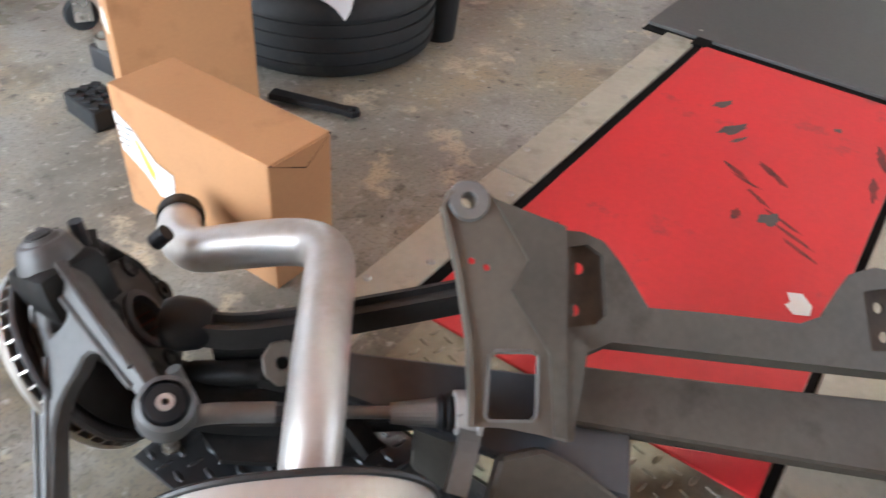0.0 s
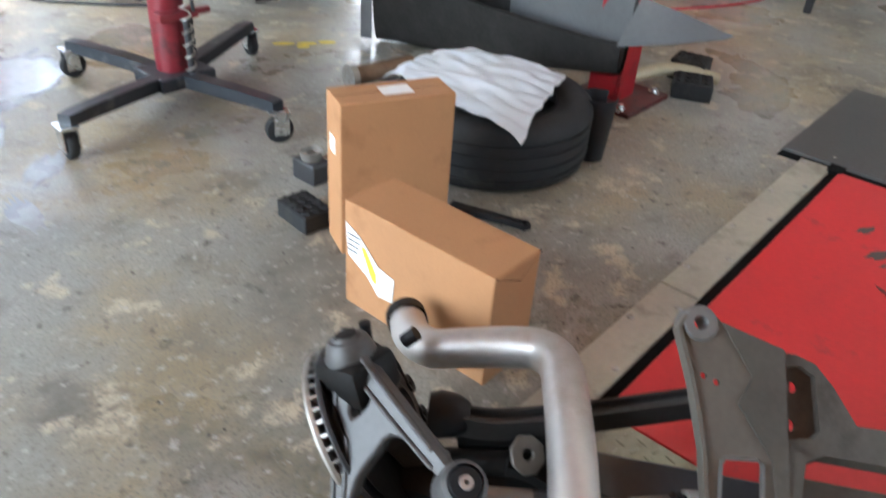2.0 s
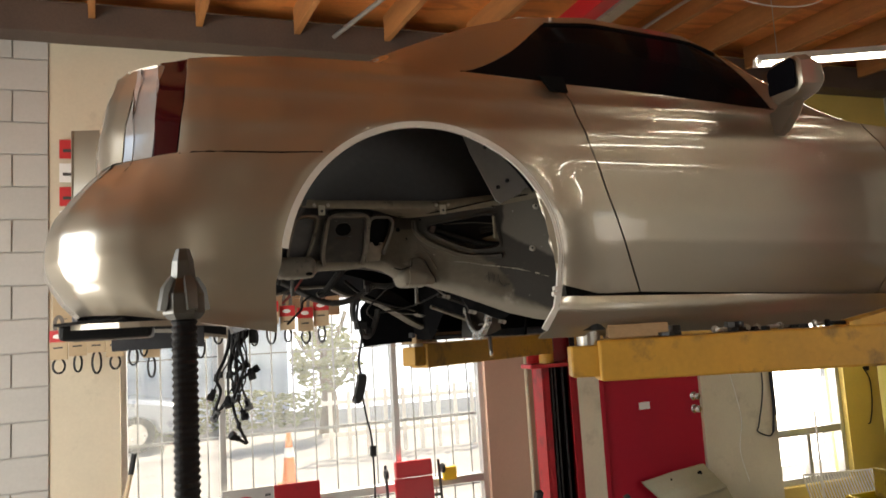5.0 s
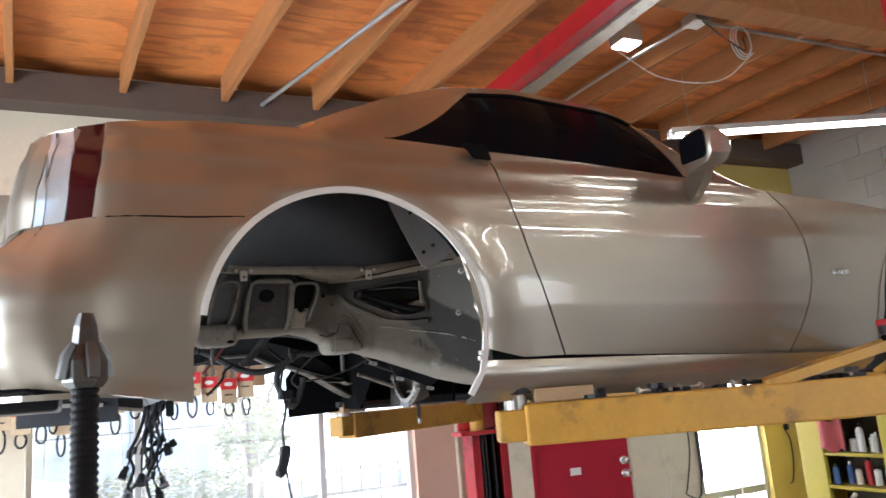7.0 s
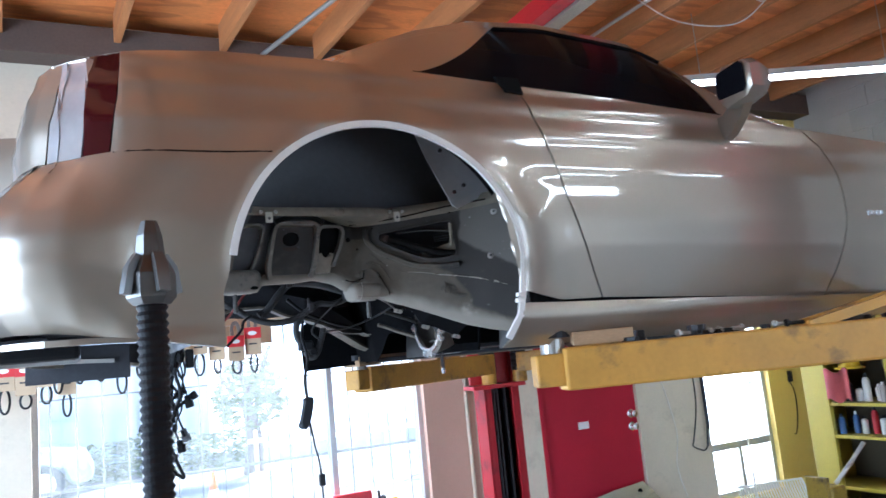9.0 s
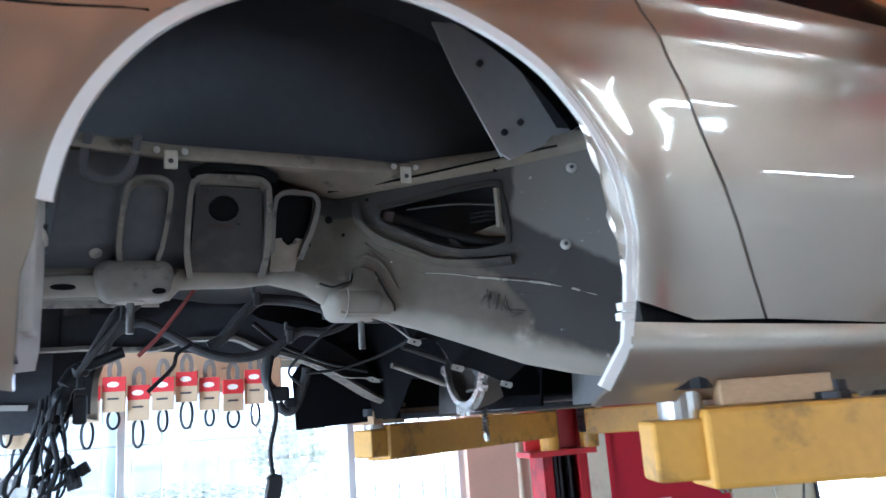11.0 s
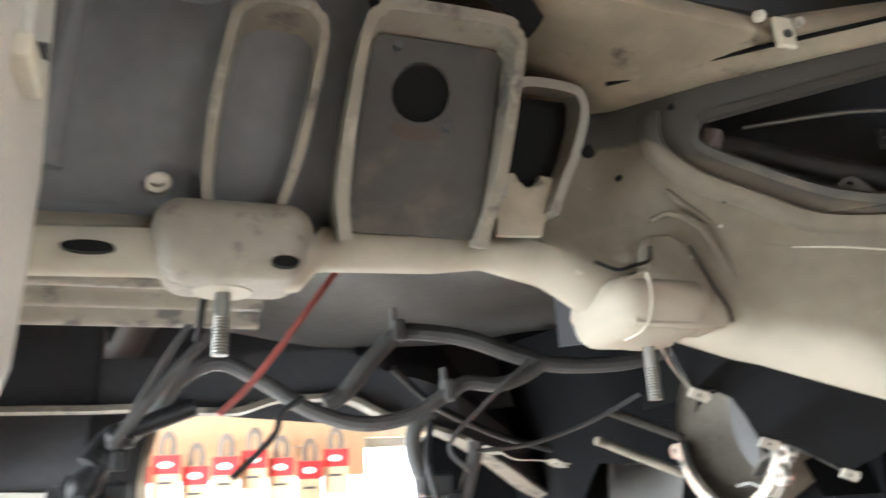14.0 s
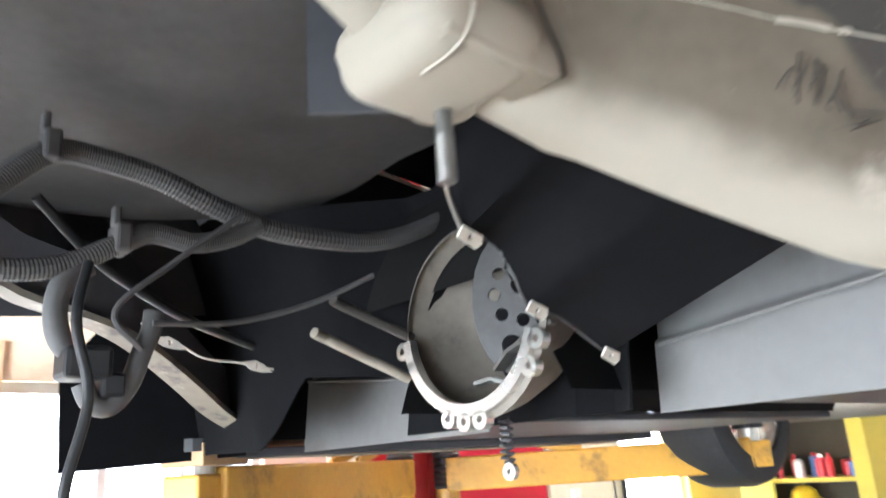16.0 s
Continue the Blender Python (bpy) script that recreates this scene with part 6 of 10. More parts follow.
part("cable_joint", box(0.028, 0.048, 0.84, 0.86, 1.36, 1.40, 0.003), BLACK, car)

SCRAPE = mat("dark_scrape", (0.035, 0.029, 0.024), 0.6, 0, 0.3, 60, 0.1)
rs = random.Random(21)
for i in range(30):
    x = rs.gauss(0.320, 0.017) if i < 14 else rs.uniform(0.292, 0.362)
    z, l = (1.962 - 0.25 * (x - 0.318) + rs.uniform(-0.008, 0.008), rs.uniform(0.010, 0.036)) if i < 14 else (1.948 - 0.25 * (x - 0.318) + rs.uniform(-0.006, 0.004), rs.uniform(0.003, 0.010))
    w = rs.uniform(-0.005, 0.007) if i < 14 else rs.uniform(-0.012, 0.012)
    part("scratch", tube([on_wall(x - w, z + l * 0.5, 0.0105), on_wall(x + rs.uniform(-0.002, 0.002), z, 0.0120), on_wall(x + w, z - l * 0.5, 0.0135)], rs.choice((0.0005, 0.0006, 0.0009)), 5, 3), SCRAPE, rail, "dark scrape mark")
part("sealer_line", tube([on_wall(x, z, 0.0035) for x, z in ((0.205, 2.028), (0.25, 2.020), (0.296, 2.008), (0.331, 2.000), (0.371, 1.990), (0.401, 1.981), (0.465, 1.955))], 0.0011, 6), SEALER, rail, "thin pale line of seam sealer", True)
for x0, x1, z0, z1 in ((0.294, 0.326, 2.008, 2.001), (0.332, 0.338, 1.999, 1.998), (0.371, 0.400, 1.990, 1.981), (0.43, 0.442, 1.970, 1.965)):
    part("sealer_bead", tube([on_wall(x0, z0, 0.004), on_wall((x0 + x1) / 2, (z0 + z1) / 2 + 0.0006, 0.0045), on_wall(x1, z1, 0.004)], 0.0024, 6), SEALER, rail, "pale broken bead of seam sealer", True)
part("connector", boxm(boxm(bmesh.new(), 0.012, 0.060, 0.92, 0.965, 1.828, 1.862, None, 0.006), 0.05, 0.075, 0.925, 0.955, 1.81, 1.835, None, 0.004), BLACK, car, "black hose connector")
for x, z in ((-0.012, 2.078), (0.066, 1.985)):
    part("hose_clip", boxm(boxm(bmesh.new(), x - 0.009, x + 0.009, 0.928, 0.962, z - 0.018, z + 0.016, None, 0.004), x - 0.012, x - 0.004, 0.93, 0.945, z + 0.012, z + 0.034, None, 0.002), HOSE_GREY, car, "grey hose clip")
for pts in ([(0.38, 0.90, 1.97), (0.30, 0.93, 1.93), (0.20, 0.94, 1.90), (0.10, 0.93, 1.89)], [(0.20, 0.92, 2.03), (0.12, 0.93, 1.96), (0.06, 0.93, 1.90), (0.09, 0.93, 1.86)]):
    part("brake_line", tube(pts, 0.0035, 8, 6), HOSE_GREY, car, "thin bent steel line", True)
part("seam_sealer", tube([(0.035, 0.352, 2.174), (0.149, 0.262, 2.176), (0.281, 0.202, 2.197), (0.385, 0.130, 2.205)], 0.0022, 8, 4), CAR_DARK, rail, "black seam along the rail's upper edge", True)
part("press_line", tube([(0.20, wall_y(0.20, 2.0) - 0.001, 2.005), (0.30, wall_y(0.30, 1.985) - 0.001, 1.987), (0.40, wall_y(0.40, 1.962) - 0.001, 1.964)], 0.003, 6, 3), FRAME_TAN, rail, "", True)


# ---------- removed rear suspension on the floor ----------
susp = thing("suspension_assembly", "removed rear suspension cradle with arm, hub and brake disc", "car part")
HUB_CAST = mat("greasy_hub_casting", (0.042, 0.037, 0.033), 0.5, 0.3, 0.35, 14, 0.35, 60, dirt=(0.09, 0.08, 0.068), dirt_amount=0.25, dirt_scale=12)
N_IN = Vector((0.64, -0.564, 0.523)).normalized()
DC = Vector((-0.083, -1.193, 0.156))
DM = axes(DC, Vector((0, 0, 1)).cross(N_IN), N_IN.cross(Vector((0, 0, 1)).cross(N_IN)))      # local z along the axle, towards the cradle


def dp(x, y, z):
    return DM @ Vector((x, y, z))


disc = part("brake_disc", lathe([(0.095, -0.004), (0.150, -0.004), (0.152, -0.010), (0.150, -0.015), (0.095, -0.015), (0.080, -0.004), (0.095, -0.004)], DM, 56), STEEL, susp, "vented steel brake disc", True)
part("disc_rear_face", lathe([(0.080, 0.008), (0.150, 0.008), (0.152, 0.012), (0.150, 0.017), (0.080, 0.017), (0.060, 0.012), (0.080, 0.008)], DM, 56), DARK_STEEL, disc, "", True)
part("disc_vanes", lathe([(0.085, -0.004), (0.085, 0.008)], DM, 40), CAR_DARK, disc)
for i in range(44):
    a = 2 * math.pi * i / 44
    m = DM @ Matrix.Rotation(a, 4, "Z")
    part("vane", box(0.10, 0.1495, -0.0016, 0.0016, -0.004, 0.008, 0, m), STEEL, disc)
part("splash_shield", lathe([(0.03, 0.030), (0.09, 0.026), (0.135, 0.024), (0.138, 0.026), (0.09, 0.031), (0.03, 0.034)], DM, 40), GREASE, susp, "black splash shield", True)
HUB = DM.inverted() @ Vector((-0.013, -1.230, 0.183))
HM = DM @ Matrix.Translation((HUB.x, HUB.y, HUB.z - 0.080))
part("hub_neck", lathe([(0.075, -0.03), (0.060, 0.0), (0.058, 0.045), (0.0, 0.046)], HM, 24), GREASE, susp, "greasy black hub neck", True)
kn = part("hub_carrier", plate([(0.092 * math.cos(a) * (1 + 0.22 * math.sin(3 * a + 1)), 0.104 * math.sin(a) * (1 + 0.18 * math.cos(2 * a))) for a in np.linspace(0, 2 * math.pi, 26, False)], 0.045, HM @ Matrix.Translation((0.0, 0.0, 0.036)), 0.006,
                               [(0.0, 0.0, 0.034)]), HUB_CAST, susp, "greasy dark hub carrier")
part("hub_bore", lathe([(0.034, 0.075), (0.034, 0.05), (0.024, 0.046), (0.0, 0.044)], HM @ Matrix.Translation((0.0, 0, 0)), 28), mat("rusty_bore", (0.11, 0.035, 0.028), 0.6, 0.3, 0.3, 12, 0.3), kn, "rusty hub bore", True)
part("bore_ring", lathe([(0.034, 0.078), (0.046, 0.080), (0.047, 0.086), (0.036, 0.088), (0.034, 0.078)], HM @ Matrix.Translation((0.0, 0, 0)), 28), DARK_STEEL, kn, "", True)
for x, y in ((0.075, 0.045), (0.085, -0.03), (-0.035, 0.06), (-0.04, -0.055), (0.045, -0.075)):
    part("carrier_boss", lathe([(0.006, 0.07), (0.017, 0.072), (0.019, 0.04)], HM @ Matrix.Translation((x, y, 0.014)), 14), GREASE, kn, "", True)
part("carrier_arm", sweepm(bmesh.new(), smooth_path([dp(0.02, 0.05, 0.06), dp(0.03, 0.11, 0.07), Vector((-0.075, -1.185, 0.33))], 5), rect(0.06, 0.04), None, True), GREASE, kn, "", True)
part("carrier_arm", sweepm(bmesh.new(), smooth_path([dp(0.06, 0.03, 0.05), dp(0.10, 0.075, 0.05), dp(0.13, 0.09, 0.05)], 4), rect(0.035, 0.03)), GREASE, kn, "", True)
part("knuckle_rib", sweepm(bmesh.new(), smooth_path([dp(0.10, -0.05, 0.05), dp(0.125, 0.0, 0.06), dp(0.12, 0.06, 0.055)], 4), rect(0.03, 0.05)), GREASE, kn, "", True)
for a_, r_ in ((0.5, 0.115), (1.1, 0.12), (1.7, 0.118), (-0.2, 0.12)):
    part("carrier_lug", lathe([(0.005, 0.03), (0.014, 0.03), (0.016, 0.0), (0.0, 0.0)], HM @ Matrix.Translation((0.87 * r_ * math.cos(a_), 0.87 * r_ * math.sin(a_), 0.045)), 12), GREASE, kn, "", True)
part("bleed_screw", cyl((-0.035, -1.16, 0.30), (-0.035, -1.153, 0.338), 0.010), BLACK, kn)
part("rubber_cap", cyl((0.085, -1.135, 0.215), (0.10, -1.15, 0.235), 0.014), BLACK, kn)

# upper arm: forked, cast
ARM_CAST = mat("dull_arm_casting", (0.090, 0.089, 0.088), 0.5, 0.3, 0.18, 10, 0.25, 90, dirt=(0.06, 0.055, 0.05), dirt_amount=0.35, dirt_scale=7)
AJ, AB, AE = Vector((-0.093, -1.178, 0.330)), Vector((-0.138, -1.452, 0.277)), Vector((-0.262, -1.342, 0.085))
AM = axes(AJ, AB - AJ, AE - AJ)
ai = AM.inverted()
b2_, e2_ = ai @ AB, ai @ AE


def arm_xy(a, b):
    return (b2_.x * a + e2_.x * b, b2_.y * a + e2_.y * b)


ARM_OUT = [(-0.05, -0.085), (0.12, -0.095), (0.45, -0.066), (0.92, -0.052), (0.92, 0.052), (0.70, 0.056), (0.54, 0.075), (0.45, 0.115), (0.385, 0.175), (0.325, 0.26), (0.24, 0.36), (0.16, 0.47), (0.105, 0.60), (0.062, 0.97), (-0.062, 0.97), (-0.080, 0.55), (-0.085, 0.25), (-0.09, 0.05)]
ARM_HOLE = [(0.085, 0.10), (0.25, 0.062), (0.24, 0.105), (0.17, 0.185), (0.10, 0.25), (0.072, 0.24)]
arm_u = part("upper_arm", plate([arm_xy(a, b) for a, b in ARM_OUT], 0.026, AM @ Matrix.Translation((0, 0, -0.013)), 0.004, [[arm_xy(a, b) for a, b in ARM_HOLE]]), ARM_CAST, susp, "cast aluminium forked control arm", True)
for line in ([(0.14, -0.06), (0.45, -0.045), (0.80, -0.035)], [(0.20, 0.045), (0.50, 0.045), (0.80, 0.036)], [(-0.055, 0.22), (-0.052, 0.55), (-0.040, 0.95)], [(0.060, 0.35), (0.052, 0.60), (0.036, 0.95)]):
    for sz in (-0.0135, 0.0135):
        part("arm_rib", tube([AM @ Vector((*arm_xy(a, b), sz)) for a, b in line], 0.0042, 8, 5), ARM_CAST, arm_u, "", True)
jm = axes((-0.093, -1.178, 0.338), (1, 0, 0), (0.0, 0.9, -0.35))
joint = part("ball_joint", lathe([(0.0, 0.022), (0.020, 0.021), (0.024, 0.016), (0.030, 0.015), (0.034, 0.010), (0.038, 0.0), (0.044, -0.02), (0.044, -0.06), (0.030, -0.075)], jm, 30), ARM_CAST, arm_u, "worn ball joint cup", True)
part("joint_cap", lathe([(0.0, 0.0245), (0.016, 0.0235), (0.019, 0.018)], jm, 24), GREASE, joint, "", True)
part("joint_housing", boxm(bmesh.new(), -0.048, 0.048, -0.055, 0.05, -0.085, -0.012, jm, 0.016), GREASE, joint, "", True)
for p, d in (((-0.138, -1.452, 0.283), Vector((-0.20, -0.42, 0.88))), ((-0.266, -1.346, 0.072), Vector((-0.35, -0.35, 0.85)))):
    m = axes(Vector(p), Vector((1, 0, 0)).cross(d) if abs(d.x) < 0.9 else (0, 1, 0), d.cross(Vector((1, 0, 0)).cross(d)))
    bu = part("bush_eye", lathe([(0.027, 0.018), (0.033, 0.014), (0.035, 0.0), (0.036, -0.035), (0.030, -0.052), (0.016, -0.060), (0.0, -0.062)], m, 30), ARM_CAST, arm_u, "", True)
    part("rubber_bush", lathe([(0.010, 0.021), (0.022, 0.019), (0.026, 0.014), (0.027, 0.008)], m, 26), BLACK, bu, "black rubber bush", True)
    part("bush_sleeve", lathe([(0.004, 0.0), (0.004, 0.024), (0.010, 0.024), (0.0105, 0.016)], m, 20), ALU, bu, "zinc sleeve", True)

# toe link with its boot
link = part("toe_link", tube([(-0.112, -1.425, 0.205), (-0.075, -1.44, 0.196), (-0.02, -1.50, 0.192)], 0.014, 12, 4), CAST, susp, "silver toe link", True)
part("link_nut", cyl((-0.022, -1.498, 0.192), (-0.004, -1.518, 0.191), 0.013, n=6), DARK_STEEL, link)
part("link_rod", cyl((-0.004, -1.518, 0.191), (0.115, -1.662, 0.186), 0.0085), CAST, link)
part("link_cup", cyl((0.075, -1.615, 0.187), (0.115, -1.662, 0.186), 0.014, 0.020), CAST, link)
bd = (Vector((0.16, -1.715, 0.185)) - Vector((0.115, -1.662, 0.186))).normalized()
bm_ = Matrix.Translation((0.115, -1.662, 0.186)) @ bd.to_track_quat("Z", "Y").to_matrix().to_4x4()
part("boot", lathe([(0.012, -0.012), (0.018, -0.004)] + [(0.021 + 0.005 * (i % 2), 0.005 * i) for i in range(5)] + [(0.022, 0.024), (0.0, 0.024)], bm_, 24), BLACK, link, "ribbed rubber boot", True)
part("boot_collar", lathe([(0.024, 0.022), (0.030, 0.024), (0.030, 0.050), (0.034, 0.052), (0.034, 0.058), (0.022, 0.062), (0.0, 0.062)], bm_, 24), STAY_ALU, link, "pale machined collar", True)

# lateral arm and dark lower arm
lat = part("lateral_arm", sweepm(bmesh.new(), smooth_path([(-0.005, -1.305, 0.215), (0.035, -1.37, 0.212), (0.11, -1.44, 0.215), (0.20, -1.515, 0.222), (0.30, -1.598, 0.232)], 5),
                                 [(-0.017, -0.02), (0.017, -0.02), (0.017, 0.02), (0.010, 0.021), (0.008, 0.010), (-0.008, 0.010), (-0.010, 0.021), (-0.017, 0.02)], None, True, (0, 0, 1)), DARK_CAST, susp, "grimy channel-section lateral arm", True)
part("arm_boot", lathe([(0.0, -0.01), (0.034, -0.008), (0.040, 0.01), (0.036, 0.04), (0.024, 0.06), (0.0, 0.06)], axes((-0.012, -1.292, 0.215), (0.8, 0.6, 0), (0, 0, 1)), 22), BLACK, lat, "black rubber boot", True)
low = part("lower_arm", sweepm(bmesh.new(), smooth_path([(-0.05, -1.26, 0.10), (-0.01, -1.35, 0.095), (0.04, -1.43, 0.10), (0.11, -1.52, 0.11), (0.17, -1.60, 0.12)], 5), [(-0.05, -0.016), (0.05, -0.016), (0.05, 0.006), (0.03, 0.016), (-0.03, 0.016), (-0.05, 0.006)], None, True, (0, 0, 1)), GREASE, susp, "greasy black lower arm", True)
part("lower_pan", grid(coons([(-0.02, -1.25, 0.06), (0.02, -1.30, 0.06), (0.10, -1.36, 0.07)], [(-0.06, -1.42, 0.05), (0.0, -1.52, 0.06), (0.09, -1.60, 0.08)], [(-0.02, -1.25, 0.06), (-0.06, -1.42, 0.05)], [(0.10, -1.36, 0.07), (0.09, -1.60, 0.08)]), 12, 12, 0.012), GREASE, low, "greasy pressed lower arm pan", True)
part("pan_rib", sweepm(bmesh.new(), smooth_path([(0.0, -1.30, 0.10), (0.04, -1.38, 0.125), (0.085, -1.46, 0.135), (0.10, -1.54, 0.11)], 5), circle(0.022, 10)), GREASE, low, "", True)
part("pan_rib", sweepm(bmesh.new(), smooth_path([(0.045, -1.31, 0.13), (0.09, -1.38, 0.15), (0.13, -1.44, 0.15)], 5), circle(0.024, 10)), GREASE, low, "", True)
part("arm_pad", plate([(0.030 * math.cos(a), 0.034 * math.sin(a)) for a in np.linspace(0.4, 0.4 + 2 * math.pi, 8, False)], 0.012, axes((0.053, -1.439, 0.180), (0.8, -0.6, 0), (0.45, 0.5, 0.7)), 0.002, [(0, 0, 0.009)]), CRADLE, low, "grey octagonal bracket")
part("arm_strut", sweepm(bmesh.new(), smooth_path([(0.03, -1.42, 0.16), (0.055, -1.47, 0.15), (0.07, -1.54, 0.12), (0.06, -1.60, 0.10)], 4), rect(0.03, 0.018)), GREASE, low, "", True)
part("stabiliser_link", cyl((-0.06, -1.39, 0.13), (-0.065, -1.36, 0.215), 0.010), CAST, low)

# cradle: upright plate, slotted bracket, cross bars
CRADLE_DARK = mat("stained_cradle", (0.095, 0.086, 0.072), 0.55, 0.3, 0.2, 8, 0.2, 80, dirt=(0.05, 0.042, 0.034), dirt_amount=0.3, dirt_scale=8)
PM = axes((0.273, -1.571, 0.397), (0.718, -0.695, -0.019), (0.53, 0.53, 0.661))
pl_out = [(-0.024, 0.0), (-0.012, 0.018), (0.010, 0.030), (0.034, 0.022), (0.046, 0.009), (0.145, -0.034), (0.129, -0.189), (0.116, -0.322), (0.08, -0.309), (0.033, -0.296), (-0.009, -0.290), (-0.003, -0.184), (-0.010, -0.086)]
win_out = [(0.022, -0.200), (0.030, -0.193), (0.080, -0.197), (0.089, -0.208), (0.079, -0.284), (0.071, -0.291), (0.014, -0.285), (0.009, -0.277)]
cr = part("cradle_plate", plate(pl_out, 0.005, PM @ Matrix.Translation((0, 0, -0.005)), 0, [(0.010, 0.006, 0.011), (0.008, -0.075, 0.005), (0.028, -0.085, 0.005), (0.090, -0.138, 0.004), win_out]), CRADLE, susp, "weathered steel cradle plate with holes")
part("plate_edge", sweepm(bmesh.new(), [PM @ Vector((x, y, -0.006)) for x, y in ((-0.010, -0.29), (-0.004, -0.184), (-0.011, -0.086), (-0.025, 0.0), (-0.012, 0.019))], rect(0.006, 0.026)), CRADLE, cr, "", True)
part("window_lip", sweepm(bmesh.new(), [PM @ Vector((x, y, -0.004)) for x, y in win_out + win_out[:1]], rect(0.016, 0.004), None, False), CAST, cr, "", True)
part("bush_ring", lathe([(0.0105, -0.03), (0.0105, 0.004), (0.012, 0.007), (0.026, 0.007), (0.029, 0.003), (0.029, -0.03)], PM @ Matrix.Translation((0.010, 0.006, 0)), 30), CAST, cr, "pale machined bush ring", True)
part("folded_face", plate([(0.046, 0.007), (0.144, -0.036), (0.129, -0.189), (0.117, -0.318), (0.099, -0.312), (0.103, -0.205), (0.058, -0.118), (0.086, -0.078)], 0.004, PM @ Matrix.Translation((0, 0, 0.0005))), CRADLE_DARK, cr, "darker rear flange of the plate")
br_out = [(0.147, -0.036), (0.175, -0.040), (0.206, -0.055), (0.232, -0.092), (0.262, -0.152), (0.375, -0.168), (0.50, -0.190), (0.535, -0.182), (0.565, -0.150), (0.595, -0.122), (0.64, -0.114), (0.72, -0.135), (0.76, -0.20), (0.90, -0.262), (0.90, -0.318), (0.201, -0.196), (0.138, -0.216), (0.132, -0.19)]
rec = [(0.155, -0.060), (0.180, -0.058), (0.202, -0.075), (0.198, -0.160), (0.185, -0.170), (0.140, -0.172)]
rec2 = [(0.612, -0.150), (0.660, -0.146), (0.690, -0.170), (0.688, -0.245), (0.612, -0.238)]
bk = part("slotted_bracket", plate(br_out, 0.005, PM @ Matrix.Translation((0, 0, -0.022)), 0, [rec, rec2]), CRADLE_DARK, susp, "weathered steel bracket with two slots")
part("recess_floor", plate(rec, 0.004, PM @ Matrix.Translation((0, 0, -0.034)), 0, [(0.168, -0.09, 0.009), (0.156, -0.148, 0.009)]), mat("rusty_recess", (0.07, 0.05, 0.035), 0.7, 0.2, 0.4, 16, 0.4, dirt=(0.05, 0.04, 0.03), dirt_amount=0.6, dirt_scale=14), bk, "rusty recess")
part("recess_floor", plate(rec2, 0.004, PM @ Matrix.Translation((0, 0, -0.034)), 0, [(0.645, -0.175, 0.009), (0.648, -0.22, 0.009)]), bpy.data.materials["rusty_recess"], bk, "rusty recess")
part("recess_wall", sweepm(bmesh.new(), [PM @ Vector((x, y, -0.032)) for x, y in rec2 + rec2[:1]], rect(0.003, 0.028), None, False), CRADLE_DARK, bk)
part("recess_wall", sweepm(bmesh.new(), [PM @ Vector((x, y, -0.032)) for x, y in rec + rec[:1]], rect(0.003, 0.028), None, False), CRADLE_DARK, bk)
part("bracket_flange", sweepm(bmesh.new(), [PM @ Vector((x, y, -0.036)) for x, y in ((0.138, -0.212), (0.201, -0.193), (0.375, -0.224), (0.90, -0.316))], rect(0.005, 0.03)), CRADLE_DARK, bk, "", True)
BMX = axes((0.22, -1.80, 0.153), (0.513, -0.843, -0.162), (0.835, 0.446, 0.323))
b2 = part("cross_bar", plate([(0, .10), (.012, .014), (.41, .033), (.95, .06), (.95, .21), (.42, .145)], 0.035, BMX @ Matrix.Translation((0, 0, -0.035)), 0.004), CRADLE_DARK, susp, "wide flat steel cross bar")
part("cross_bar_end", plate([(-0.34, -0.005), (-0.34, 0.050), (-0.002, 0.085), (0.11, 0.098), (0.11, -0.070), (-0.002, -0.060)], 0.028, BMX @ Matrix.Translation((0, 0, -0.042)), 0.004), mat("blue_grey_bar", (0.075, 0.082, 0.092), 0.42, 0.3, 0.15, 8, 0.1), b2, "dark blue-grey bar end")
part("side_web", plate([(0.129, -0.174), (0.16, -0.20), (0.125, -0.322), (0.116, -0.322)], 0.05, PM @ Matrix.Translation((0, 0, -0.05))), CRADLE_DARK, cr)
part("lower_bracket", plate([(-0.03, 0.02), (0.03, 0.025), (0.07, 0.0), (0.14, -0.06), (0.16, -0.14), (-0.09, -0.14), (-0.07, -0.08)], 0.03, axes((0.155, -1.775, 0.12), (0.72, -0.69, 0), (0.5, 0.5, 0.7)), 0.006), CRADLE_DARK, susp, "grey bracket casting")
part("bracket_leg", sweepm(bmesh.new(), smooth_path([(0.13, -1.70, 0.205), (0.115, -1.715, 0.17), (0.06, -1.735, 0.13)], 4), rect(0.03, 0.012)), CAST, susp)
part("cradle_foot", box(0.12, 0.20, -1.70, -1.62, 0.012, 0.14, 0.008), CRADLE_DARK, susp)
part("cradle_foot", box(0.50, 0.60, -2.36, -2.26, 0.012, 0.12, 0.008), CRADLE_DARK, susp)

# ---------- exhaust: bent pipe into an oval muffler ----------
exh = thing("exhaust_muffler", "bare steel exhaust pipe bent into an oval muffler", "exhaust")
pipe = [(0.205, -1.035, 0.135), (0.165, -1.085, 0.150), (0.150, -1.150, 0.168), (0.172, -1.215, 0.196), (0.207, -1.295, 0.226), (0.222, -1.345, 0.238), (0.205, -1.390, 0.246), (0.155, -1.435, 0.250), (0.06, -1.508, 0.250), (-0.015, -1.565, 0.230), (-0.068, -1.602, 0.196)]
part("pipe", tube(pipe, 0.038, 24, 8), EXHAUST, exh, "", True)
pe = Vector(pipe[0])
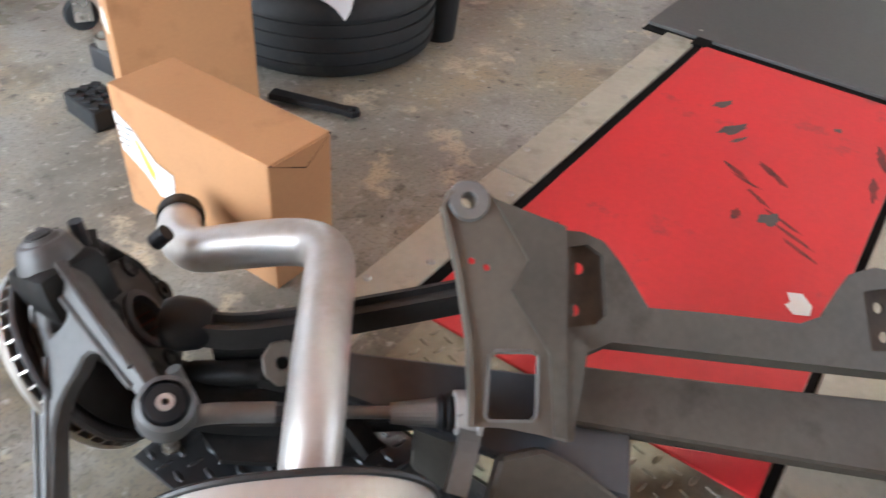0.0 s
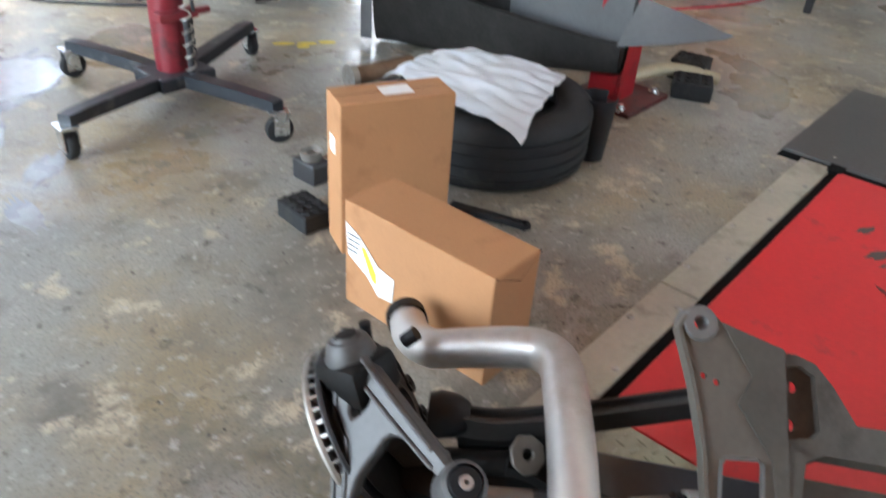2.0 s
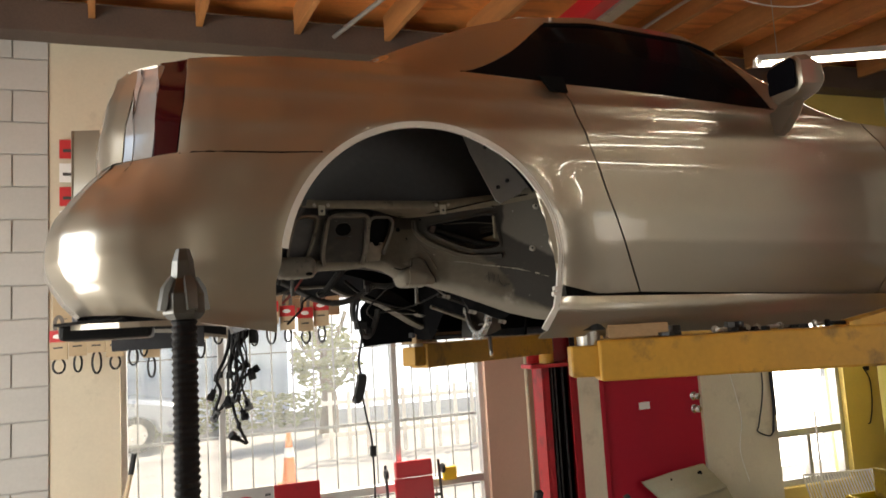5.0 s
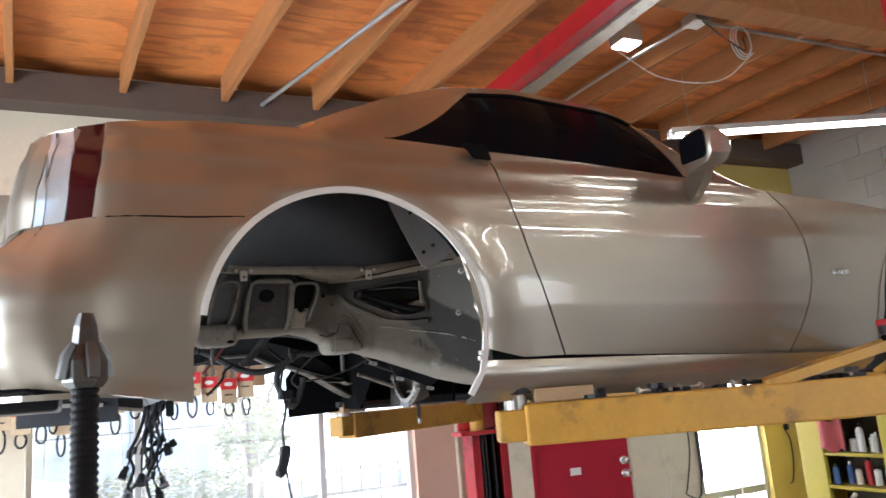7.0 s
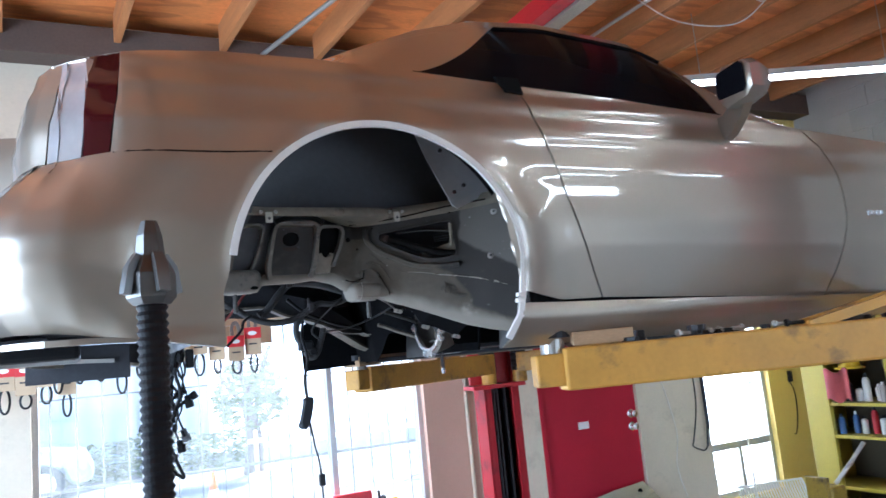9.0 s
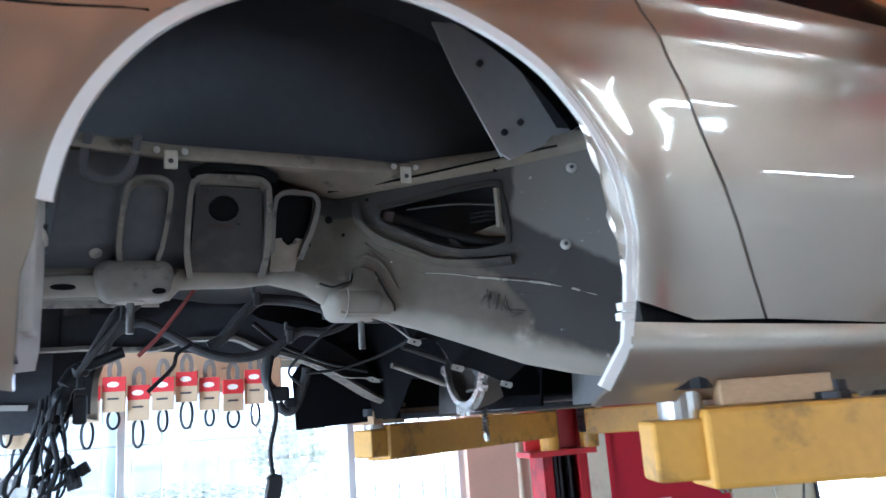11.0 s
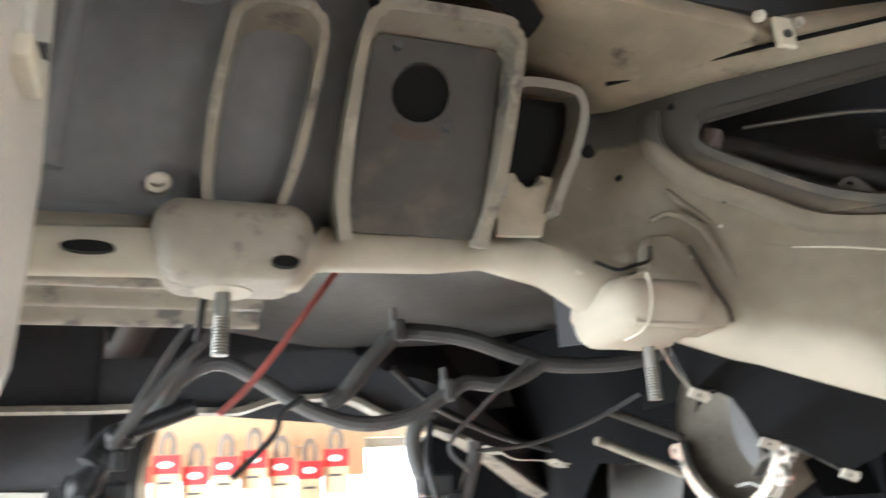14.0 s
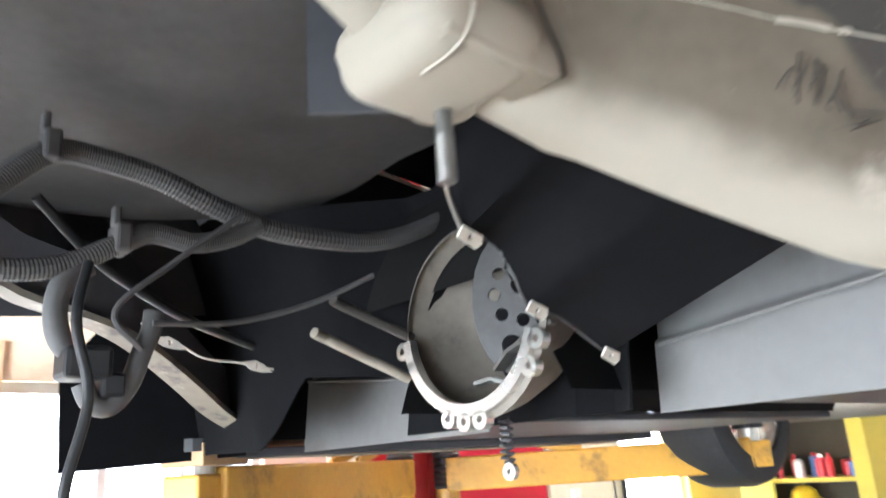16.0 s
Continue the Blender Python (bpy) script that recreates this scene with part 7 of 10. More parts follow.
part("pipe_mouth", lathe([(0.034, -0.05), (0.034, 0.03), (0.0425, 0.03), (0.0425, -0.005)], Matrix.Translation(pe) @ (pe - Vector(pipe[1])).to_track_quat("Z", "Y").to_matrix().to_4x4(), 24), GREASE, exh, "sooty pipe end", True)
MA = Vector((-0.64, -0.76, -0.10)).normalized()
ML = Vector((0.69, -0.72, 0.0)).normalized()
MU = ML.cross(MA).normalized()
if MU.z < 0:
    MU = -MU
MS = Vector((-0.095, -1.60, 0.150))


def muff(d, a, s=1.0):
    c, n = math.cos(a), math.sin(a)
    return MS + MA * d + ML * (0.175 * s * math.copysign(abs(c) ** 0.8, c)) + MU * (0.105 * s * math.copysign(abs(n) ** 0.9, n))


part("can", grid(lambda u, v: muff(0.004 + 0.28 * v, 2 * math.pi * u, 1 - 0.02 * v), 48, 6), EXHAUST, exh, "oval muffler body", True)
part("front_cap", grid(lambda u, v: muff(-0.02 * math.sin(math.pi / 2 * (1 - v)), 2 * math.pi * u, max(0.02, v)), 48, 6), EXHAUST, exh, "", True)
part("back_cap", grid(lambda u, v: muff(0.284 + 0.03 * math.sin(math.pi / 2 * (1 - v)), 2 * math.pi * u, max(0.02, v) * 0.98), 48, 6), EXHAUST, exh, "", True)
part("rolled_seam", sweepm(bmesh.new(), [muff(0.002, 2 * math.pi * i / 48, 1.012) for i in range(49)], circle(0.005, 8), None, False), DARK_CAST, exh, "rolled rim seam", True)
part("rest_block", box(-0.24, -0.10, -1.86, -1.72, 0.0, 0.05, 0.003), DARK_STEEL, exh)

# ---------- diamond plates ----------
NUB = bpy.data.meshes.new("nub")
nb = bmesh.new()
bmesh.ops.create_uvsphere(nb, u_segments=6, v_segments=4, radius=1.0)
bmesh.ops.scale(nb, vec=(0.0145, 0.0048, 0.0032), verts=nb.verts)
nb.to_mesh(NUB)
nb.free()
DIAMOND_DARK = mat("dark_diamond_plate", (0.085, 0.09, 0.095), 0.32, 0.7, 0.2, 12, 0.1)
DIAMOND_PALE = mat("worn_diamond_plate", (0.30, 0.29, 0.23), 0.38, 0.7, 0.2, 8, 0.1, dirt=(0.14, 0.12, 0.08), dirt_amount=0.35, dirt_scale=9)
for x0, x1, y0, y1, mt, lb in ((-0.115, 0.17, -1.97, -1.285, DIAMOND_DARK, "dark steel diamond tread plate on the floor"), (0.175, 0.405, -2.06, -1.45, DIAMOND_PALE, "worn pale steel diamond tread plate on the floor")):
    dpl = single("tread_plate", box(x0, x1, y0, y1, 0.0, 0.008, 0.001), mt, lb, "floor plate", "tread plates")
    me = NUB.copy()
    me.materials.append(mt)
    nx, ny = int((x1 - x0) / 0.031), int((y1 - y0) / 0.031)
    for i in range(nx):
        for j in range(ny):
            o = new("tread_nub", me)
            o.parent = dpl
            o.matrix_basis = pose(x0 + 0.018 + 0.031 * i, y0 + 0.018 + 0.031 * j, 0.0082, 0, 0, 78 if (i + j) % 2 else -12)
    part("plate_bolt", bolt(bmesh.new(), (x0 + 0.045, y1 - 0.03, 0.008), (0, 0, 1), 0.008, 0.010), STEEL, dpl)

# rail bolts and the marks on the platform
for i in range(7):
    for y in (-1.298, -1.366):
        part("rail_bolt", lathe([(0.0, 0.005), (0.007, 0.004), (0.010, 0.0)], Matrix.Translation((0.10 + 0.31 * i + (0.12 if y < -1.3 else 0), y, 0.010)), 12), STEEL, plat, "", True)
# black block painted for the shade in the notch
part("plate_notch", box(1.955, 2.035, -1.425, -1.375, -0.02, 0.0135, 0), CAR_DARK, plat)
for x, y, w, h in ((1.62, -1.60, 0.035, 0.014), (1.50, -1.67, 0.05, 0.018), (1.455, -1.70, 0.03, 0.006), (1.15, -1.87, 0.03, 0.02), (1.70, -1.90, 0.012, 0.01)):
    part("worn_spot", plate([(w * math.cos(a) * (1 + 0.3 * math.sin(5 * a)), h * math.sin(a) * (1 + 0.25 * math.cos(3 * a))) for a in np.linspace(0, 2 * math.pi, 18, False)], 0.0006, pose(x, y, 0.0121, 0, 0, -25)), GREY_PLATE, plat, "bare worn spot")
rsm = random.Random(8)
SMEAR = mat("grimy_smear", (0.20, 0.018, 0.02), 0.55, 0, 0.5, 18, 0.05, dirt=(0.05, 0.02, 0.02), dirt_amount=0.6, dirt_scale=30)
for x, y, w, h, a in ((1.30, -1.74, 0.05, 0.008, 60), (1.27, -1.78, 0.04, 0.006, 70), (1.22, -1.82, 0.045, 0.007, 55), (1.12, -1.80, 0.02, 0.012, 0), (1.16, -1.90, 0.05, 0.005, 65), (1.12, -1.93, 0.05, 0.005, 65), (1.08, -1.95, 0.045, 0.005, 65), (1.35, -1.82, 0.05, 0.012, 50), (1.62, -2.03, 0.06, 0.012, 20), (1.45, -2.04, 0.05, 0.01, 10), (0.62, -1.75, 0.03, 0.012, 30), (0.70, -1.93, 0.025, 0.008, 0), (0.55, -1.70, 0.02, 0.012, 80), (0.80, -1.50, 0.015, 0.01, 0)):
    part("grime_smear", plate([(w * math.cos(q) * (1 + 0.35 * rsm.uniform(-1, 1)), h * math.sin(q) * (1 + 0.4 * rsm.uniform(-1, 1))) for q in np.linspace(0, 2 * math.pi, 16, False)], 0.0005, pose(x, y, 0.0121, 0, 0, a)), SMEAR, plat, "dark scuffed smear")
part("paper_scrap", plate([(-0.03, -0.02), (0.0, -0.028), (0.034, -0.012), (0.028, 0.018), (0.0, 0.014), (-0.012, 0.026), (-0.036, 0.012)], 0.001, pose(0.90, -2.0, 0.0125, 0, 0, 20)), WHITE_PAPER, plat, "torn white paper scrap")

# labels and tape on the boxes
part("label", plate([(0.0, 0.0), (0.045, -0.02), (0.105, -0.075), (0.155, -0.085), (0.150, -0.150), (0.105, -0.155), (0.07, -0.118), (0.008, -0.085)], 0.001, Matrix(((0, 0, -1, 0.2835), (-1, 0, 0, -0.765), (0, 1, 0, 0.225), (0, 0, 0, 1)))), WHITE_PAPER, bx1, "torn white shipping label")
part("label_stripe", plate([(0.052, -0.045), (0.062, -0.042), (0.10, -0.10), (0.10, -0.125), (0.085, -0.115)], 0.001, Matrix(((0, 0, -1, 0.2822), (-1, 0, 0, -0.765), (0, 1, 0, 0.225), (0, 0, 0, 1)))), YELLOW_INK, bx1, "yellow stripe")
for i in range(4):
    part("print_line", box(0.2819, 0.2826, -0.815 + 0.004 * i, -0.772, 0.196 - 0.014 * i, 0.200 - 0.014 * i, 0), INK, bx1)
for a_, b_ in (((0.287, 0.279), (0.372, 0.236)), ((0.372, 0.236), (0.439, 0.279))):
    part("flap_edge", sweepm(bmesh.new(), [(a_[0], -1.1858, a_[1]), (b_[0], -1.1858, b_[1])], rect(0.0022, 0.0022), None, True, (0, 1, 0)), CAR_DARK, bx1)
part("folded_flap", plate([(0.290, 0.277), (0.372, 0.238), (0.436, 0.277)], 0.002, Matrix(((1, 0, 0, 0), (0, 0, -1, -1.1855), (0, 1, 0, 0), (0, 0, 0, 1)))), CARD, bx1, "tucked triangular flap")
part("top_label", box(0.12, 0.20, 0.03, 0.085, 0.4202, 0.4212, 0, B2), WHITE_PAPER, bx2, "white label")
part("side_label", box(-0.0015, -0.0003, 0.045, 0.085, 0.27, 0.315, 0, B2), WHITE_PAPER, bx2, "small white label")
part("flap_seam", box(0.002, 0.298, 0.0555, 0.0565, 0.4202, 0.4206, 0, B2), CAR_DARK, bx2)


# ---------- lamps ----------
TRAY = mat("white_lamp_tray", (0.75, 0.74, 0.70), 0.4, 0.0, 0.05, 6, 0.03)


def strip_lamp(a, b):
    """A hanging fluorescent fitting from a to b: tray, two tubes, end holders and hanging wires."""
    a, b = Vector(a), Vector(b)
    d = (b - a).normalized()
    m = axes(a, d, Vector((-d.y, d.x, 0)))
    n = (b - a).length
    lamp = thing("fluorescent_lamp", "white strip lamp with two lit fluorescent tubes", "ceiling lamp", "fluorescent ceiling lamps")
    part("tray", plate([(-0.075, 0.0), (-0.05, 0.05), (0.05, 0.05), (0.075, 0.0), (0.065, 0.0), (0.045, 0.04), (-0.045, 0.04), (-0.065, 0.0)], n, m @ Matrix(((0, 0, 1, 0), (1, 0, 0, 0), (0, 1, 0, 0), (0, 0, 0, 1)))), TRAY, lamp)
    for s in (-0.032, 0.032):
        part("tube", cyl(m @ Vector((0.03, s, 0.008)), m @ Vector((n - 0.03, s, 0.008)), 0.013, n=12), TUBE, lamp, "lit tube")
        for x in (0.004, n - 0.03):
            part("holder", box(x, x + 0.026, s - 0.015, s + 0.015, -0.008, 0.036, 0.003, m), WHITE_PAPER, lamp)
    for x in (0.15, n - 0.15):
        p = m @ Vector((x, 0, 0.05))
        part("hanger", cyl(p, (p.x, p.y, ZC + 0.002), 0.003, n=6), STEEL, lamp)
    return lamp


strip_lamp((3.2, 2.08, 3.52), (4.75, 1.42, 3.52))
strip_lamp((1.9, -0.95, 3.66), (3.15, -0.95, 3.66))
strip_lamp((2.1, -2.35, 3.70), (3.3, -2.55, 3.70))
strip_lamp((3.3, -4.3, 3.70), (4.5, -4.3, 3.70))
strip_lamp((4.55, -3.6, 3.70), (5.6, -3.6, 3.70))
strip_lamp((1.7, -5.4, 3.70), (2.9, -5.4, 3.70))


# ---------- small shared parts ----------
def caster(parent, x, y, r=0.045, top=0.12, turn=0.0, wheel_mat=None):
    m = pose(x, y, 0, 0, 0, turn)
    c = part("caster", boxm(boxm(boxm(bmesh.new(), -0.035, 0.035, -0.03, 0.03, top - 0.008, top, m, 0.002), -0.02, 0.03, -0.026, -0.021, r * 0.7, top - 0.008, m), -0.02, 0.03, 0.021, 0.026, r * 0.7, top - 0.008, m), CHROME, parent, "zinc caster fork")
    part("caster_wheel", lathe([(0.0, -0.015), (r * 0.45, -0.016), (r * 0.9, -0.015), (r, -0.008), (r, 0.008), (r * 0.9, 0.015), (r * 0.45, 0.016), (0.0, 0.015)], m @ Matrix.Translation((0, 0, r)) @ Matrix.Rotation(radians(90), 4, "X"), 20), wheel_mat or RUBBER, c, "black wheel", True)
    part("caster_axle", cyl(m @ Vector((0, -0.03, r)), m @ Vector((0, 0.03, r)), 0.007, n=8), STEEL, c)
    return c


def wheel_tyre(parent, m, r=0.33, w=0.23, rim=0.225, rubber=None):
    """A tyre round local z, with grooves round the tread and ribbed walls."""
    h = w / 2
    prof = [(rim, -h * 0.75), (rim + 0.02, -h * 0.92), (r * 0.82, -h), (r * 0.93, -h * 0.92), (r * 0.985, -h * 0.78)]
    for g in (-0.5, -0.18, 0.18, 0.5):
        prof += [(r, h * (g - 0.06)), (r - 0.007, h * (g - 0.05)), (r - 0.007, h * (g + 0.05)), (r, h * (g + 0.06))]
    prof += [(r * 0.985, h * 0.78), (r * 0.93, h * 0.92), (r * 0.82, h), (rim + 0.02, h * 0.92), (rim, h * 0.75), (rim + 0.01, h * 0.5), (r * 0.9, 0.0), (rim + 0.01, -h * 0.5), (rim, -h * 0.75)]
    return part("tyre", lathe(prof, m, 64), rubber or RUBBER, parent, "black rubber tyre", True)


# ---------- transmission jack ----------
JACK_RED = mat("grimy_jack_red", (0.20, 0.018, 0.026), 0.4, 0.1, 0.2, 7, 0.1, dirt=(0.03, 0.02, 0.02), dirt_amount=0.35, dirt_scale=7)
JACK_BLUE = mat("blue_grey_leg_paint", (0.036, 0.042, 0.05), 0.42, 0.3, 0.25, 8, 0.1, dirt=(0.15, 0.15, 0.14), dirt_amount=0.18, dirt_scale=9)
JX, JY = 0.69, 0.59
tj = thing("transmission_jack", "tall red hydraulic transmission jack on four castered legs", "jack")
part("column", lathe([(0.0, 0.06), (0.060, 0.06), (0.060, 0.64), (0.068, 0.645), (0.068, 0.69), (0.062, 0.70), (0.03, 0.702)], Matrix.Translation((JX, JY, 0)), 28), JACK_RED, tj, "grimy red column", True)
part("ram", cyl((JX, JY, 0.70), (JX, JY, 0.95), 0.030, n=24), CHROME, tj, "polished steel ram")
part("column_sticker", lathe([(0.0606, 0.42), (0.0606, 0.56)], Matrix.Translation((JX, JY, 0)) @ Matrix.Rotation(2.7, 4, "Z"), 60), mat("scuffed_sticker", (0.035, 0.03, 0.03), 0.5, 0, 0.4, 20, 0.1, dirt=(0.35, 0.22, 0.04), dirt_amount=0.3, dirt_scale=16), tj, "scuffed black and yellow sticker")
part("orange_decal", lathe([(0.0607, 0.53), (0.0607, 0.585)], Matrix.Translation((JX, JY, 0)), 60), mat("scuffed_orange_decal", (0.40, 0.12, 0.03), 0.5, 0, 0.3, 20, 0.1, dirt=(0.05, 0.03, 0.03), dirt_amount=0.5, dirt_scale=18), tj, "scuffed orange decal")
for k in range(4):
    part("column_chain_link", box(JX + 0.052, JX + 0.075, JY - 0.045, JY - 0.025, 0.15 + 0.035 * k, 0.178 + 0.035 * k, 0.004), DARK_STEEL, tj)
part("release_lever", tube([(JX + 0.03, JY - 0.07, 0.62), (JX + 0.05, JY - 0.10, 0.52), (JX + 0.045, JY - 0.095, 0.40), (JX + 0.05, JY - 0.09, 0.32)], 0.007, 8), DARK_STEEL, tj, "black release lever", True)
part("clamp", boxm(boxm(bmesh.new(), JX - 0.075, JX + 0.075, JY - 0.085, JY - 0.03, 0.295, 0.325, None, 0.004), JX + 0.05, JX + 0.13, JY - 0.075, JY - 0.05, 0.30, 0.32, None, 0.003), JACK_RED, tj, "red pump clamp")
sp_ = [Vector((JX + 0.015 + 0.017 * math.cos(a), JY - 0.095 + 0.017 * math.sin(a), 0.10 + 0.022 * a / math.pi)) for a in np.linspace(0, 2 * math.pi * 6, 96)]
part("pump_spring", sweepm(bmesh.new(), sp_, circle(0.0035, 6)), STEEL, tj, "coiled return spring", True)
part("pump", cyl((JX + 0.015, JY - 0.095, 0.06), (JX + 0.015, JY - 0.095, 0.30), 0.012), DARK_STEEL, tj)
part("base_block", box(JX - 0.11, JX + 0.11, JY - 0.10, JY + 0.09, 0.055, 0.105, 0.006), JACK_BLUE, tj)
for lx, ly in ((0.17, 0.35), (0.72, 0.03), (0.50, 0.98), (1.16, 0.77)):
    c0, c1 = Vector((JX, JY, 0.10)), Vector((lx, ly, 0.125))
    s = c0.lerp(c1, 0.12)
    s.z = 0.078
    part("leg", sweepm(bmesh.new(), [s, c0.lerp(c1, 0.5) - Vector((0, 0, 0.010)), c0.lerp(c1, 0.9), c1], rect(0.055, 0.045), [1, 1, 0.9, 0.8], True, (0, 0, 1)), JACK_BLUE, tj, "blue-grey steel leg")
    caster(tj, lx, ly, 0.047, 0.112, math.degrees(math.atan2(ly - JY, lx - JX)) + 60)
head = part("saddle_head", boxm(boxm(bmesh.new(), JX - 0.05, JX + 0.05, JY - 0.04, JY + 0.04, 0.94, 1.02, None, 0.008), JX - 0.035, JX + 0.075, JY - 0.05, JY + 0.05, 1.015, 1.075, None, 0.008), DARK_STEEL, tj, "black tilting head")
part("saddle_plate", plate([(-0.20, -0.05), (-0.14, -0.075), (0.14, -0.085), (0.19, -0.05), (0.19, 0.05), (0.10, 0.075), (-0.14, 0.07), (-0.20, 0.04)], 0.018, pose(JX, JY, 1.105, 0, 2, -12), 0.004), DARK_STEEL, head, "black saddle plate")
for fx, fy in ((-0.20, -0.03), (0.20, -0.02), (-0.06, 0.16), (0.08, -0.13)):
    q = Matrix.Translation((JX, JY, 1.108)) @ Matrix.Rotation(radians(-12), 4, "Z")
    part("saddle_finger", sweepm(bmesh.new(), smooth_path([q @ Vector((fx * 0.4, fy * 0.4, 0.0)), q @ Vector((fx, fy, 0.004)), q @ Vector((fx * 1.12, fy * 1.12, 0.03)), q @ Vector((fx * 1.06, fy * 1.06, 0.062))], 4), rect(0.030, 0.020)), DARK_STEEL, head, "", True)
for dx, dz in ((0.06, 1.03), (-0.02, 1.06), (0.085, 0.985)):
    part("adjuster", lathe([(0.0, 0.0), (0.02, 0.002), (0.024, 0.012), (0.014, 0.02), (0.008, 0.05), (0.0, 0.05)], axes((JX + dx, JY - 0.045, dz), (1, 0, 0), (0, 0, 1)), 16), STEEL, head, "steel adjusting knob", True)
for (ax, ay, az), (bx, by, bz), w in (((-0.13, -0.06, 1.10), (-0.10, -0.07, 0.96), 0.026), ((0.10, -0.075, 1.09), (0.125, -0.085, 0.99), 0.03), ((0.02, -0.07, 1.07), (0.06, -0.085, 0.93), 0.022), ((-0.05, -0.06, 1.02), (-0.085, -0.07, 0.93), 0.024)):
    part("tilt_link", sweepm(bmesh.new(), [(JX + ax, JY + ay, az), (JX + (ax + bx) / 2 + 0.01, JY + (ay + by) / 2, (az + bz) / 2), (JX + bx, JY + by, bz)], rect(w, 0.014)), DARK_STEEL, head, "black tilt link")
    part("link_pin", cyl((JX + bx, JY + by - 0.014, bz), (JX + bx, JY + by + 0.014, bz), 0.011, n=12), CHROME, head, "bright pin")
part("crank", tube([(JX + 0.09, JY - 0.06, 0.98), (JX + 0.13, JY - 0.09, 0.94), (JX + 0.15, JY - 0.09, 0.86), (JX + 0.155, JY - 0.09, 0.80)], 0.010, 8), DARK_STEEL, head)

# ---------- tall screw stand ----------
STAND_RED = mat("worn_stand_red", (0.125, 0.018, 0.02), 0.45, 0, 0.2, 8, 0.12, dirt=(0.06, 0.02, 0.02), dirt_amount=0.3, dirt_scale=9)
SX, SY = -0.63, -0.95
st = thing("screw_stand", "tall under-car screw stand with red and white tube", "jack stand")
sm = Matrix.Translation((SX, SY, 0))
part("tube", lathe([(0.0205, 0.12), (0.0205, 1.42), (0.0, 1.425)], sm, 24), STAND_RED, st, "dark red tube", True)
part("white_band", lathe([(0.0209, 1.155), (0.0209, 1.285)], sm, 24), mat("worn_white_band", (0.40, 0.385, 0.34), 0.5, 0, 0.15, 10, 0.1, dirt=(0.25, 0.18, 0.14), dirt_amount=0.3, dirt_scale=14), st, "worn white painted band", True)
part("grey_band", lathe([(0.0209, 1.287), (0.0209, 1.41)], sm, 24), mat("bare_worn_band", (0.10, 0.09, 0.085), 0.5, 0.2, 0.2, 9, 0.1), st, "bare steel band", True)
part("collar", lathe([(0.0205, 1.395), (0.026, 1.40), (0.026, 1.442), (0.020, 1.455), (0.0, 1.456)], sm, 24), STAND_RED, st, "red collar", True)
for sgn, dy, dz, ln in ((-1, 0.012, 0.006, 0.105), (1, -0.012, -0.012, 0.100)):
    h0, h1 = Vector((SX, SY, 1.427)), Vector((SX + sgn * ln, SY + dy, 1.427 + dz))
    hd = part("handle", sweepm(bmesh.new(), [h0.lerp(h1, 0.24), h0.lerp(h1, 0.5), h1], circle(0.0098, 14), [1.0, 1.0, 1.08]), STAY_ALU if sgn < 0 else STEEL, st, "bright steel turning handle" if sgn < 0 else "dull steel turning handle", True)
    part("handle_root", sweepm(bmesh.new(), [h0, h0.lerp(h1, 0.34)], circle(0.0125, 14), [1.15, 1.0]), STAND_RED, hd, "red handle root", True)
    part("end_cap", lathe([(0.0, -0.004), (0.0125, -0.004), (0.014, 0.0), (0.014, 0.008), (0.010, 0.012), (0.0, 0.012)] if sgn < 0 else [(0.0, -0.010), (0.012, -0.010), (0.018, -0.004), (0.019, 0.010), (0.014, 0.018), (0.0, 0.020)], axes(h1, (0, 1, 0), (0, 0, sgn)) , 18), DARK_CAST, hd, "dark rounded end", True)
part("wing_hook", sweepm(bmesh.new(), smooth_path([(SX + 0.112, SY - 0.014, 1.422), (SX + 0.126, SY - 0.014, 1.418), (SX + 0.122, SY - 0.014, 1.404), (SX + 0.112, SY - 0.014, 1.397)], 4), circle(0.004, 8)), DARK_CAST, st, "", True)
part("threaded_rod", lathe([(0.0158 if i % 2 else 0.0132, 1.45 + 0.0042 * i) for i in range(94)] + [(0.0, 1.85)], sm, 20), BLACK, st, "black threaded rod")
nut = part("cap_nut", lathe([(0.0, 1.834), (0.018, 1.835), (0.024, 1.842), (0.024, 1.866), (0.019, 1.876), (0.0145, 1.884), (0.0125, 1.906), (0.008, 1.921), (0.0, 1.922)], sm, 6), STUD, st, "faceted steel cap nut")
for i in range(4):
    a = radians(20 + 90 * i)
    part("cap_lug", sweepm(bmesh.new(), [(SX + 0.014 * math.cos(a), SY + 0.014 * math.sin(a), 1.886), (SX + 0.022 * math.cos(a), SY + 0.022 * math.sin(a), 1.872), (SX + 0.027 * math.cos(a), SY + 0.027 * math.sin(a), 1.846)], rect(0.013, 0.008), [0.7, 1.0, 0.9]), STUD, nut, "", True)
for i in range(3):
    a = radians(80 + 120 * i)
    part("foot", sweepm(bmesh.new(), [(SX, SY, 0.16), (SX + 0.12 * math.cos(a), SY + 0.12 * math.sin(a), 0.08), (SX + 0.2 * math.cos(a), SY + 0.2 * math.sin(a), 0.012)], rect(0.04, 0.02), None, True, (0, 0, 1)), STAND_RED, st, "", True)

# ---------- tyre with a plastic bag ----------
ty = thing("loose_tyre", "loose black tyre lying flat on the floor", "tyre")
wheel_tyre(ty, Matrix.Translation((1.20, -0.48, 0.115)), 0.33, 0.23, 0.21)
part("bead_wire", lathe([(0.208, 0.205), (0.216, 0.21), (0.216, 0.216), (0.206, 0.214), (0.208, 0.205)], Matrix.Translation((1.20, -0.48, 0)), 48), BLACK, ty, "", True)


